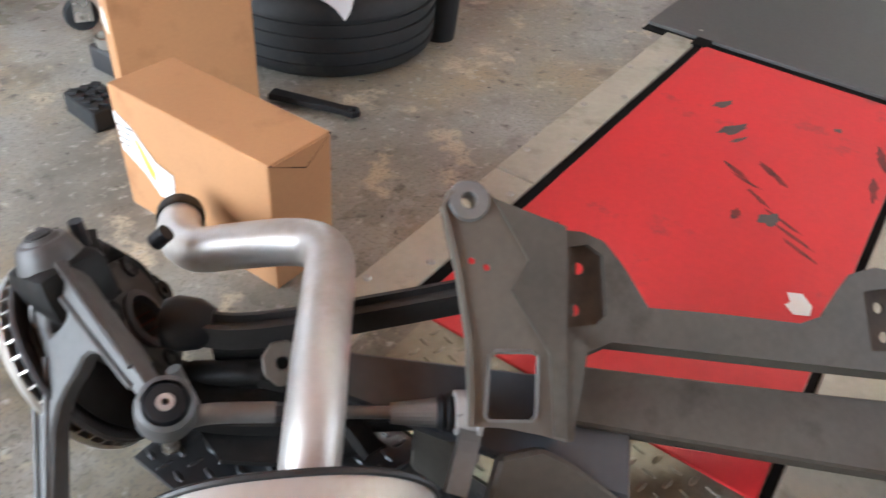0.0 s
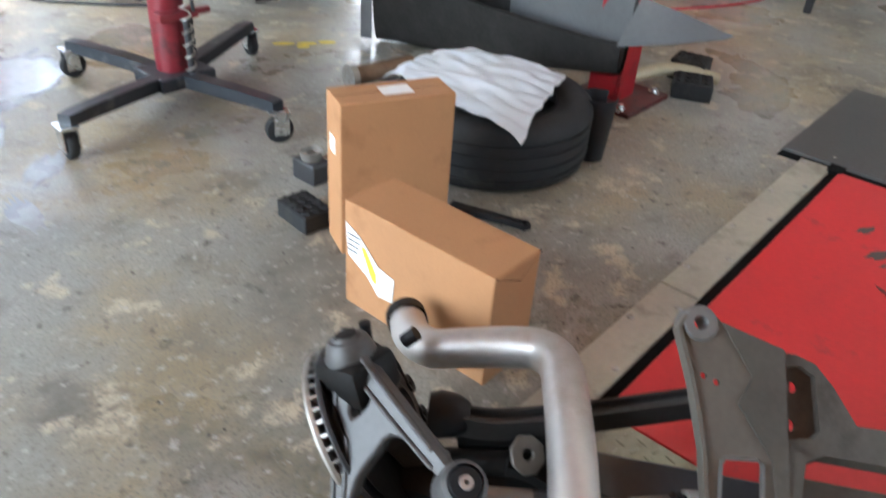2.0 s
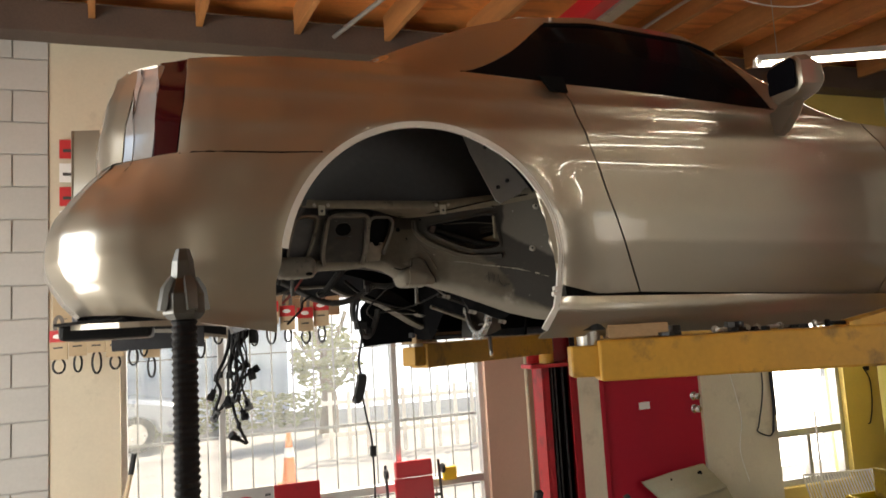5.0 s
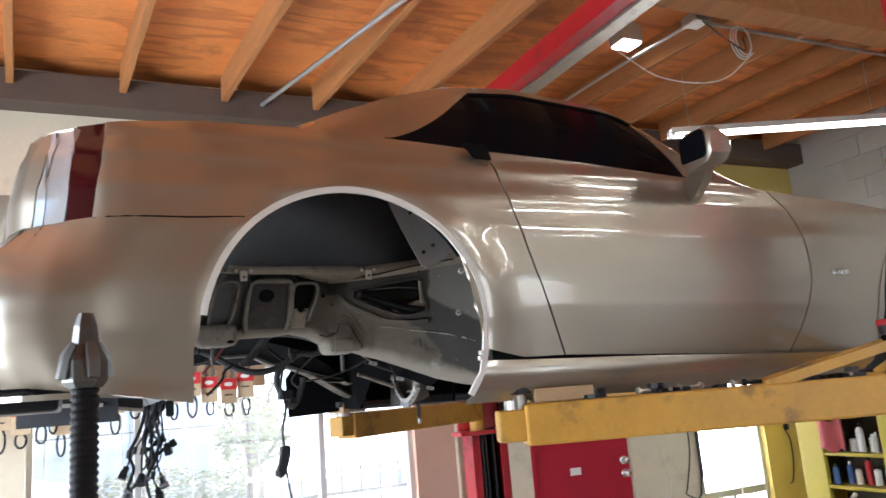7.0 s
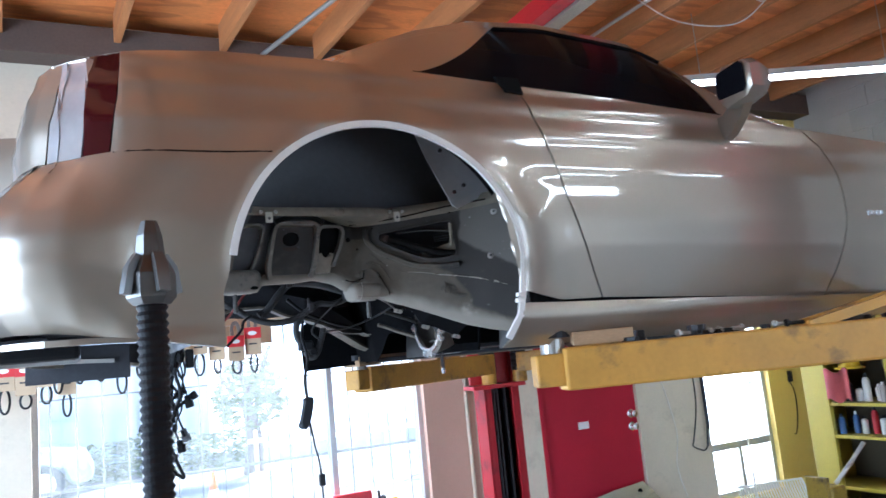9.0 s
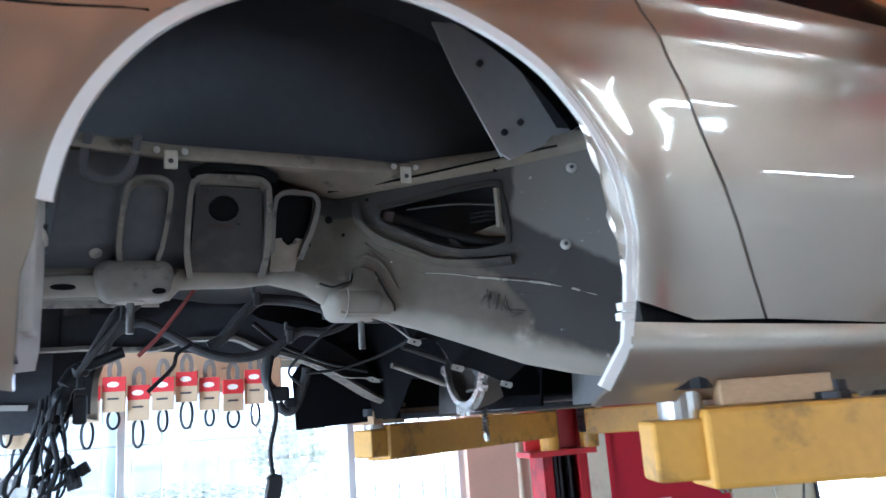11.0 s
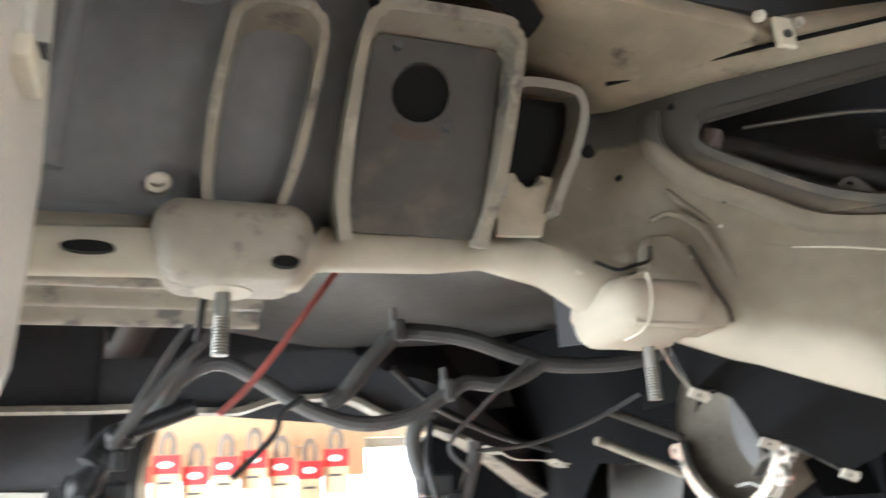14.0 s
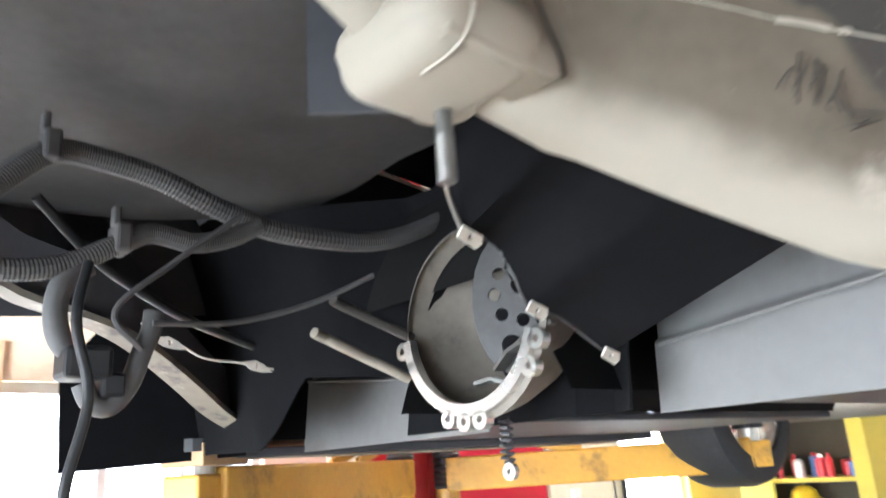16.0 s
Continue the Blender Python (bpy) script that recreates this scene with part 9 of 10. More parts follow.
part("panel", grid(fender, 40, 70, 0.003), OLIVE_PANEL, fp, "", True)
# white plate painted for the daylight coming under the door
part("paper_strip", plate([(-0.15, -0.02), (0.15, -0.025), (0.15, 0.02), (-0.15, 0.02)], 0.001, pose(2.94, 2.97, 0.002, 0, 0, 4)), WHITE_PAPER, fp, "white strip painted for the daylight under the door")
part("arch_lip", tube([fender(0.0, i / 10) for i in range(11)], 0.008, 8, 3), OLIVE_PANEL, fp)
for u, v, r in ((0.80, 0.90, 0.022), (0.72, 0.55, 0.010), (0.35, 0.92, 0.008)):
    c = fender(u, v)
    part("panel_hole", cyl(c + Vector((0, 0.002, 0)), c - Vector((0, 0.003, 0)), r, n=14), CAR_DARK, fp)
so = thing("mechanic_stool", "low dark mechanic stool on casters", "stool")
part("seat", box(3.54, 3.90, 2.60, 2.98, 0.24, 0.33, 0.025), mat("dark_vinyl", (0.06, 0.035, 0.035), 0.45, 0, 0.15, 8, 0.1), so, "dark vinyl seat")
for x in (3.57, 3.79):
    part("leg_frame", tube([(x, 2.56, 0.09), (x, 2.60, 0.27), (x, 2.95, 0.27), (x, 2.99, 0.09)], 0.012, 8, 4), DARK_STEEL, so)
part("tray", box(3.56, 3.80, 2.58, 2.98, 0.085, 0.105, 0.004), DARK_STEEL, so)
tb_ = thing("tool_bag", "slumped black tool bag under the stool", "bag")
part("bag_body", grid(lambda u, v: Vector((3.36 + 0.62 * u, 2.38 + 0.30 * v, 0.004 + 0.19 * (math.sin(math.pi * u) * math.sin(math.pi * v)) ** 0.45 * (1 + 0.5 * noise.noise(Vector((u * 5, v * 4, 3)))))), 30, 20, 0.006), LINER, tb_, "", True)
part("strap", tube([(3.44, 2.40, 0.10), (3.56, 2.34, 0.20), (3.72, 2.36, 0.21), (3.86, 2.40, 0.10)], 0.010, 8, 5), BLACK, tb_, "black carrying strap", True)
for x in (3.58, 3.78):
    for y in (2.59, 2.96):
        caster(so, x, y, 0.03, 0.085, 30)
single("plastic_jug", lathe([(0.0, 0.0), (0.058, 0.0), (0.064, 0.01), (0.064, 0.13), (0.05, 0.165), (0.022, 0.18), (0.022, 0.205), (0.0, 0.207)], Matrix.Translation((3.43, 2.72, 0.0)), 24), WHITE_EDGE, "white plastic jug standing on the floor", "jug", smooth=True)
hf = thing("handle_frame", "bent black and red tubular frame lying on the floor", "car part")
part("hoop", tube([(3.36, 2.62, 0.012), (3.33, 2.74, 0.18), (3.40, 2.84, 0.30), (3.52, 2.70, 0.20), (3.62, 2.52, 0.03), (3.70, 2.42, 0.012)], 0.013, 8, 5), BLACK, hf, "", True)
part("bar", tube([(3.36, 2.60, 0.014), (3.54, 2.46, 0.014), (3.78, 2.36, 0.014)], 0.014, 8, 4), PAINT_RED, hf, "red bar", True)
single("floor_rag", grid(lambda u, v: Vector((3.42 + 0.16 * u, 2.40 + 0.2 * v, 0.03 + 0.03 * noise.noise(Vector((u * 5, v * 5, 0))))), 14, 14, 0.01), WHITE_PAPER, "crumpled white and red shop rag on the floor", "rag", smooth=True)
rk = thing("wire_rack", "white wire rack panel leaning at the wall", "rack")
rm = Matrix.Translation((4.10, 2.85, 0.10)) @ Matrix.Rotation(radians(-14), 4, "Z") @ Matrix.Rotation(radians(-28), 4, "X")
for x in (0.0, 0.60):
    part("frame_rod", cyl(rm @ Vector((x, 0, 0)), rm @ Vector((x, 0, 0.42)), 0.008, n=8), WHITE_EDGE, rk)
for z in (0.0, 0.42):
    part("frame_rod", cyl(rm @ Vector((0, 0, z)), rm @ Vector((0.6, 0, z)), 0.008, n=8), WHITE_EDGE, rk)
for i in range(23):
    part("wire", cyl(rm @ Vector((0.025 * (i + 1), 0, 0)), rm @ Vector((0.025 * (i + 1), 0, 0.42)), 0.0055, n=6), WHITE_EDGE, rk)
single("white_stick", cyl((4.02, 2.72, 0.01), (4.42, 3.12, 0.95), 0.008), WHITE_EDGE, "thin white stick leaning at the wall", "stick")
mb = thing("mop_bucket", "yellow plastic mop bucket with wringer on casters", "mop bucket")
bmx = bmesh.new()
tb = [[bmx.verts.new((4.125 + sx * w, 2.235 + sy * d, z)) for sx, sy in ((-1, -1), (1, -1), (1, 1), (-1, 1))] for w, d, z in ((0.13, 0.15, 0.10), (0.17, 0.19, 0.42), (0.185, 0.205, 0.42), (0.185, 0.205, 0.445), (0.165, 0.185, 0.445), (0.12, 0.14, 0.12))]
for a, b in zip(tb, tb[1:]):
    for i in range(4):
        bmx.faces.new((a[i], a[(i + 1) % 4], b[(i + 1) % 4], b[i]))
bmx.faces.new(tb[0])
bmx.faces.new(tb[-1])
part("bucket", bmx, BUCKET_YELLOW, mb, "yellow bucket")
part("wringer", boxm(boxm(bmesh.new(), 4.12, 4.27, 2.12, 2.34, 0.44, 0.57, None, 0.012), 4.09, 4.13, 2.14, 2.32, 0.44, 0.64, None, 0.008), mat("grimy_wringer_yellow", (0.30, 0.20, 0.02), 0.5, 0, 0.2, 7, 0.1, dirt=(0.08, 0.05, 0.02), dirt_amount=0.5, dirt_scale=7), mb, "yellow wringer")
part("handle", tube([(4.14, 2.10, 0.60), (4.26, 2.06, 0.72), (4.40, 2.02, 0.86)], 0.016, 8), STEEL, mb, "grey lever handle")
for x in (4.01, 4.24):
    for y in (2.10, 2.37):
        caster(mb, x, y, 0.04, 0.105, 20)
yc = thing("storage_cabinet", "tall olive-yellow open cabinet with crowded shelves", "cabinet")
part("stile", box(4.74, 4.78, 2.52, 2.74, 0.0, 2.0, 0.003), CABINET_YELLOW, yc)
part("stile", box(4.74, 4.78, 1.90, 2.0, 0.0, 2.0, 0.003), CABINET_YELLOW, yc)
part("side_panel", box(4.781, 5.20, 1.90, 1.925, 0.0, 2.0, 0.003), CABINET_YELLOW, yc)
part("side_panel", box(4.781, 5.20, 2.715, 2.74, 0.0, 2.0, 0.003), CABINET_YELLOW, yc)
part("back_panel", box(5.18, 5.20, 1.926, 2.714, 0.0, 2.0, 0), mat("dark_cabinet_back", (0.07, 0.055, 0.03), 0.6, 0, 0.2, 5, 0.06), yc, "dark brown back")
part("top", box(4.74, 5.20, 1.90, 2.74, 2.001, 2.03, 0.003), CABINET_YELLOW, yc)
for z in (0.42, 0.82, 1.075, 1.475):
    part("shelf", box(4.75, 5.179, 1.93, 2.712, z, z + 0.025, 0.002), CABINET_YELLOW, yc, "yellow shelf board")
rng = random.Random(4)
for z, n in ((0.845, 7), (1.10, 7), (1.50, 8)):
    for i in range(n):
        y = 2.04 + 0.46 * i / (n - 1)
        r = rng.uniform(0.022, 0.038)
        h = rng.uniform(0.10, 0.22)
        bxx = 4.82 + rng.uniform(0, 0.12)
        cname = rng.choice(("white", "black", "red", "steel", "blue", "white"))
        bt = thing("bottle", {"white": "white plastic bottle on the shelf", "black": "black oil bottle on the shelf", "red": "red spray can on the shelf", "steel": "bare metal can on the shelf", "blue": "blue plastic bottle on the shelf"}[cname], "bottle", "bottles on the cabinet shelves")
        part("body", lathe([(0, 0), (r, 0), (r, h * 0.75), (r * 0.5, h * 0.86), (0, h * 0.86)], Matrix.Translation((bxx, y, z)), 14), {"white": WHITE_EDGE, "black": BLACK, "red": PAINT_RED, "steel": STEEL, "blue": bpy.data.materials["sign_blue"]}[cname], bt, "", True)
        part("cap", lathe([(0, h * 0.855), (r * 0.5, h * 0.855), (r * 0.45, h), (0, h)], Matrix.Translation((bxx, y, z)), 12), rng.choice((WHITE_EDGE, BLACK, PAINT_RED)), bt, "", True)
single("red_cloth", grid(lambda u, v: Vector((4.73 + 0.02 * math.sin(6 * u), 2.30 + 0.20 * u, 1.12 + 0.24 * v + 0.02 * math.sin(9 * u))), 14, 10, 0.012), mat("dusty_red_cloth", (0.33, 0.06, 0.06), 0.85, 0, 0.2, 9, 0.2), "dusty red cloth hanging over the shelf edge", "cloth", smooth=True)
single("hard_hat", lathe([(0.11, 0.0), (0.115, 0.006), (0.085, 0.02), (0.075, 0.06), (0.04, 0.088), (0.0, 0.094)], Matrix.Translation((4.87, 2.38, 1.36)), 24), mat("yellow_hat", (0.62, 0.42, 0.02), 0.35, 0, 0.05, 6, 0.02), "yellow hard hat on top of shelf clutter", "hard hat", smooth=True)
cbx = thing("cardboard_box", "small open cardboard box in the bottom of the cabinet", "box", "cardboard boxes")
part("carton", box(4.70, 4.96, 2.05, 2.30, 0.0, 0.30, 0.004), CARD, cbx)
CHEST = mat("chest_red", (0.48, 0.015, 0.025), 0.32, 0, 0.06, 4, 0.02, dirt=(0.2, 0.02, 0.02), dirt_amount=0.15)


def tool_chest(x0, y0, y1, z0, z1, rows, label):
    c = thing("tool_chest", label, "tool chest", "red tool chests")
    part("body", box(x0 + 0.025, x0 + 0.48, y0, y1, z0, z1, 0.008), CHEST, c)
    n = len(rows)
    z = z1 - 0.03
    tot = sum(rows)
    for hgt in rows:
        hh = hgt / tot * (z1 - z0 - 0.06)
        d = part("drawer", box(x0, x0 + 0.022, y0 + 0.025, y1 - 0.025, z - hh + 0.008, z - 0.004, 0.004), CHEST, c, "red drawer front")
        part("pull", box(x0 - 0.016, x0 - 0.001, y0 + 0.05, y1 - 0.05, z - 0.04, z - 0.012, 0.004), CHROME, d, "bright drawer pull")
        z -= hh
    for x in (x0 + 0.07, x0 + 0.42):
        for y in (y0 + 0.08, y1 - 0.08):
            caster(c, x, y, min(0.06, z0 * 0.4), z0 - 0.001, 10)
    return c


tool_chest(5.20, 1.22, 1.86, 0.17, 1.22, (1, 1, 1, 1, 1.6), "tall red steel tool chest with bright drawer pulls")
c2 = tool_chest(5.20, 0.12, 1.18, 0.25, 1.05, (1.5, 1, 1, 1.5), "wide red steel tool chest on casters")
part("emblem", plate(blot(20, 0.09, 0.03, 70), 0.002, Matrix(((0, 0, -1, 5.198), (-1, 0, 0, 0.62), (0, 1, 0, 0.38), (0, 0, 0, 1)))), WHITE_PAPER, c2, "white emblem shape")
wb = thing("paint_pail", "white plastic pail with wire handle and dark print", "bucket")
part("pail", lathe([(0.0, 0.0), (0.13, 0.0), (0.15, 0.38), (0.158, 0.385), (0.158, 0.41), (0.15, 0.41), (0.14, 0.36), (0.125, 0.01)], Matrix.Translation((5.05, -0.05, 0)), 32), WHITE_EDGE, wb, "", True)
for i in range(3):
    part("print_bar", grid(lambda u, v: Vector((5.05 + 0.147 * math.cos(math.pi + 0.5 * u), -0.05 + 0.147 * math.sin(math.pi + 0.5 * u), 0.16 + 0.06 * i + 0.03 * v)), 8, 1), INK, wb)
tbl = thing("work_table", "dark steel work table by the tool chests", "table")
part("tabletop", box(4.02, 5.1, -1.5, -0.55, 0.86, 0.90, 0.005), DARK_STEEL, tbl)
for x in (4.08, 5.04):
    for y in (-1.44, -0.6):
        part("leg", box(x - 0.02, x + 0.02, y - 0.02, y + 0.02, 0, 0.859, 0.003), DARK_STEEL, tbl)
HOSE = mat("red_rubber_hose", (0.42, 0.03, 0.04), 0.5, 0, 0.15, 9, 0.05)
single("air_hose", tube([(-0.51, 2.88, 0.008), (0.10, 3.0, 0.008), (0.66, 2.98, 0.008), (1.34, 2.78, 0.008), (1.50, 2.52, 0.008), (1.30, 2.45, 0.008), (1.28, 2.62, 0.008), (1.50, 2.35, 0.008), (1.45, 2.16, 0.008), (2.03, 1.67, 0.008), (2.38, 1.22, 0.008), (2.96, 0.47, 0.008), (3.36, -0.02, 0.008), (4.09, -0.31, 0.008), (4.9, -0.36, 0.06), (5.25, -0.3, 0.5), (5.5, -0.25, 1.3), (5.7, -0.2, 1.5)], 0.0075, 8, 8), HOSE, "red rubber air hose snaking over the floor", "air hose", smooth=True)
single("tool_crate", box(4.95, 5.2, -0.55, -0.28, 0.0, 0.12, 0.01), BLACK, "black plastic tray by the pail", "tray")

# ---------- wall pieces ----------
wb1 = thing("wiper_arm_set", "black wiper arms hung on the cream wall", "car part")
part("wiper_arm", tube([(4.02, 3.16, 1.60), (4.03, 3.16, 1.05), (4.0, 3.155, 0.82)], 0.009, 8), BLACK, wb1)
part("wiper_arm", tube([(3.93, 3.16, 1.60), (3.94, 3.16, 1.20), (3.86, 3.155, 0.90), (3.84, 3.155, 0.84), (3.95, 3.155, 0.79), (4.0, 3.155, 0.82)], 0.006, 8), BLACK, wb1)
part("wiper_blade", box(4.035, 4.05, 3.15, 3.17, 0.95, 1.60, 0.002), BLACK, wb1)
part("wall_hook", cyl((3.98, 3.19, 1.60), (3.98, 3.15, 1.61), 0.006), STEEL, wb1)
single("loose_cable", tube([(3.60, 3.175, 1.42), (3.66, 3.175, 1.2), (3.70, 3.172, 0.95), (3.66, 3.172, 0.7), (3.72, 3.17, 0.45)], 0.004, 6), WHITE_EDGE, "thin pale cable hanging down the cream wall", "cable")
sw = thing("light_switch", "grey metal light switch box on the cream wall", "light switch")
part("switch_plate", box(3.52, 3.59, WY - 0.03, WY + 0.001, 1.42, 1.54, 0.004), TRAY, sw)
part("toggle", box(3.55, 3.56, WY - 0.045, WY - 0.031, 1.47, 1.49, 0.002), WHITE_EDGE, sw)
single("wall_cable", tube([(5.08, 3.175, 1.27), (5.14, 3.172, 1.15), (5.13, 3.17, 0.95), (5.09, 3.172, 0.8), (5.06, 3.175, 0.78)], 0.005, 6), BLACK, "black cable looped on the yellow wall", "cable")
single("wall_plug", box(5.10, 5.14, 3.165, 3.192, 1.24, 1.34, 0.004), BLACK, "small black wall hook", "hook")

# belts in card sleeves
CARD_RED = mat("red_card", (0.55, 0.03, 0.035), 0.5, 0, 0.05, 6, 0.02)
CARD_TAN = mat("tan_card", (0.50, 0.38, 0.24), 0.7, 0, 0.08, 9, 0.03)
rng = random.Random(9)


def belt(x, y, ztop, turn):
    b = thing("drive_belt", "black drive belt in a red and tan card sleeve", "drive belt", "drive belts hung over the window")
    m = pose(x, y, ztop, 0, 0, turn)
    w = rng.uniform(0.094, 0.102)
    h = rng.uniform(0.14, 0.17)
    part("sleeve", box(-w / 2, w / 2, -0.008, 0.008, -h, -0.055, 0.002, m), CARD_TAN, b, "tan card sleeve")
    part("red_band", box(-w / 2 - 0.0005, w / 2 + 0.0005, -0.0088, 0.0088, -0.068, 0.0, 0.001, m), CARD_RED, b, "red printed band")
    part("oval_mark", plate([(0.026 * math.cos(a), 0.013 * math.sin(a)) for a in np.linspace(0, 2 * math.pi, 18, False)], 0.0008, m @ Matrix(((1, 0, 0, -0.004), (0, 0, -1, -0.0089), (0, 1, 0, -0.035), (0, 0, 0, 1)))), WHITE_PAPER, b, "white oval")
    part("print_bar", box(-0.028, 0.022, -0.0098, -0.0089, -0.105, -0.096, 0, m), INK, b)
    lw, ll = rng.uniform(0.02, 0.032), rng.uniform(0.08, 0.14)
    part("belt_loop", sweepm(bmesh.new(), [m @ Vector((lw * math.sin(a), 0.004 * math.sin(2 * a), -h + 0.01 - ll / 2 - ll / 2 * math.cos(a))) for a in np.linspace(0.0, 2 * math.pi, 25)], rect(0.004, 0.012), None, False), BLACK, b, "black rubber loop")
    part("belt_top", sweepm(bmesh.new(), [m @ Vector((0.022 * math.cos(a), 0.0, 0.03 + 0.05 * math.sin(a))) for a in np.linspace(-0.6, math.pi + 0.6, 16)], rect(0.005, 0.020), None, True), mat("dusty_belt", (0.16, 0.14, 0.12), 0.7, 0, 0.2, 9, 0.1) if "dusty_belt" not in bpy.data.materials else bpy.data.materials["dusty_belt"], b, "dusty grey belt end")
    part("hook", cyl(m @ Vector((0, 0, 0.065)), m @ Vector((0, WY - y + 0.001, 0.075)), 0.003, n=6), STEEL, b)


for i in range(11):
    belt(-0.82 + 0.107 * i, 2.92 + 0.02 * (i % 3), 2.03 + (0.022 if i % 3 == 1 else -0.022 if i % 2 else 0.0) + rng.uniform(-0.006, 0.006), rng.uniform(-8, 8))
for i in range(6):
    belt(-1.28 + 0.10 * i, 2.97, 1.93 + rng.uniform(-0.02, 0.03), rng.uniform(-8, 8))
single("belt_board", box(-1.34, 0.42, WY - 0.024, WY + 0.001, 1.96, 2.26, 0.003), CARD_TAN, "tan hanging board behind the belts", "board")
for i in range(4):
    hp = thing("parts_card", "small red and white parts card hung on the wall", "parts card", "parts cards on the wall")
    zc = 2.56 + 0.15 * i
    part("card", box(-1.30, -1.14, WY - 0.03, WY - 0.022, zc, zc + 0.12, 0.001), CARD_RED if i % 2 else WHITE_PAPER, hp)
    part("hook", cyl((-1.22, WY - 0.03, zc + 0.10), (-1.22, WY + 0.001, zc + 0.105), 0.003, n=6), STEEL, hp)
    part("print_bar", box(-1.28, -1.18, WY - 0.032, WY - 0.0305, zc + 0.04, zc + 0.06, 0), INK, hp)

# ---------- ceiling fittings ----------
GALV = mat("galvanised_conduit", (0.45, 0.45, 0.44), 0.4, 0.7, 0.1, 9, 0.05)
single("conduit_run", tube([(2.55, 2.98, 3.88), (2.58, 2.0, 3.88), (2.63, 1.20, 3.87)], 0.012, 10, 3), GALV, "galvanised conduit under the joists", "conduit", kind="structure", smooth=True)
single("conduit_run", tube([(2.70, 1.15, 3.87), (3.6, 1.15, 3.87), (XE, 1.15, 3.87)], 0.012, 10, 3), GALV, "galvanised conduit under the joists", "conduit", kind="structure", smooth=True)
single("conduit_run", tube([(0.43, 3.0, 3.87), (0.62, 2.3, 3.87), (0.95, 1.1, 3.87), (1.4, -0.5, 3.87), (1.9, -2.4, 3.87)], 0.016, 10, 3), GALV, "grey pipe running across under the joists", "conduit", kind="structure", smooth=True)
jb = thing("junction_box", "galvanised square junction box on the joist", "junction box")
part("box", box(2.57, 2.69, 1.08, 1.20, 3.845, 3.90, 0.004), GALV, jb)
part("cover", box(2.575, 2.685, 1.085, 1.195, 3.840, 3.8445, 0.001), GALV, jb)
for i in range(3):
    single("cable_coil", sweepm(bmesh.new(), [Vector((2.95 + (0.06 + 0.012 * i) * math.cos(a), 1.10 + 0.01 * i, 3.76 + (0.09 + 0.01 * i) * math.sin(a))) for a in np.linspace(math.pi / 2, math.pi / 2 + 2 * math.pi, 30)], circle(0.004, 6), None, False), WHITE_EDGE, "loose coil of white cable hung from the conduit", "cable", "coiled cables", smooth=True)
single("slack_cable", tube([(2.63, 1.10, 3.85), (2.72, 1.02, 3.70), (2.88, 1.04, 3.66), (2.95, 1.10, 3.78)], 0.004, 6, 8), BLACK, "slack black cable from the junction box", "cable", smooth=True)
single("slack_cable", tube([(2.40, 1.60, 3.86), (2.50, 1.35, 3.58), (2.75, 1.15, 3.50), (3.0, 1.08, 3.68)], 0.004, 6, 8), WHITE_EDGE, "slack white cable under the joists", "cable", smooth=True)
pl_ = thing("ceiling_bulb", "small bright square ceiling light between joists", "ceiling lamp")
part("base", box(2.42, 2.58, 1.55, 1.69, 3.93, ZC + 0.001, 0.004), TRAY, pl_)
part("diffuser", box(2.43, 2.57, 1.56, 1.68, 3.915, 3.929, 0.003), glow("lit_diffuser", (1.0, 0.95, 0.88), 6.0), pl_, "lit diffuser")
single("timber_offcut", box(5.3, 5.7, 0.9, 1.9, 3.35, 3.42, 0.004, None), JOIST, "timber offcuts stored on the wall bracket", "timber")
single("timber_offcut", box(5.45, 5.72, 0.2, 1.5, 3.43, 3.48, 0.004, None), PLY, "timber offcuts stored on the wall bracket", "timber")
for y in (1.0, 1.6):
    single("wall_bracket", box(5.3, 5.751, y, y + 0.04, 3.30, 3.349), DARK_STEEL, "dark steel bracket on the block wall", "bracket", "wall brackets")

# ---------- lettering and stickers on the near post ----------
def text(name, body, size, m, material, parent, label=""):
    cu = bpy.data.curves.new(name, "FONT")
    cu.body, cu.size, cu.extrude, cu.align_x, cu.align_y = body, size, 0.0008, "CENTER", "CENTER"
    cu.materials.append(material)
    o = new(name, cu)
    o.matrix_world = m
    o.parent = parent
    return o


FACE = Matrix(((0, 0, -1, 1.8985), (-1, 0, 0, 0), (0, 1, 0, 0), (0, 0, 0, 1)))      # x towards -y, y up, facing west
part("name_panel", box(1.8965, 2.045, -0.60, -0.405, 2.47, 3.62, 0.004), mat("bright_red_panel", (0.58, 0.02, 0.04), 0.4, 0, 0.06, 5, 0.03), post_near, "brighter red name panel")
FACE = Matrix.Translation((-0.0030, 0, 0)) @ FACE
text("word_lift", "LIFT", 0.088, FACE @ Matrix.Translation((0.532, 2.795, 0)), WHITE_PAPER, post_near)
for i in range(6):
    z = 2.875 + 0.115 * i
    part("letter_block", box(1.8945, 1.8962, -0.557, -0.480, z, z + 0.093, 0.001), WHITE_PAPER, post_near, "white block in place of a letter")
part("oval_badge", plate([(0.048 * math.cos(a), 0.024 * math.sin(a)) for a in np.linspace(0, 2 * math.pi, 24, False)], 0.001, FACE @ Matrix.Translation((0.545, 2.715, 0))), WHITE_PAPER, post_near, "white oval outline")
part("oval_fill", plate([(0.041 * math.cos(a), 0.018 * math.sin(a)) for a in np.linspace(0, 2 * math.pi, 24, False)], 0.001, FACE @ Matrix.Translation((0.545, 2.715, 0.0015))), bpy.data.materials["bright_red_panel"], post_near)
part("oval_bar", box(1.8935, 1.8944, -0.571, -0.519, 2.711, 2.719, 0), WHITE_PAPER, post_near)
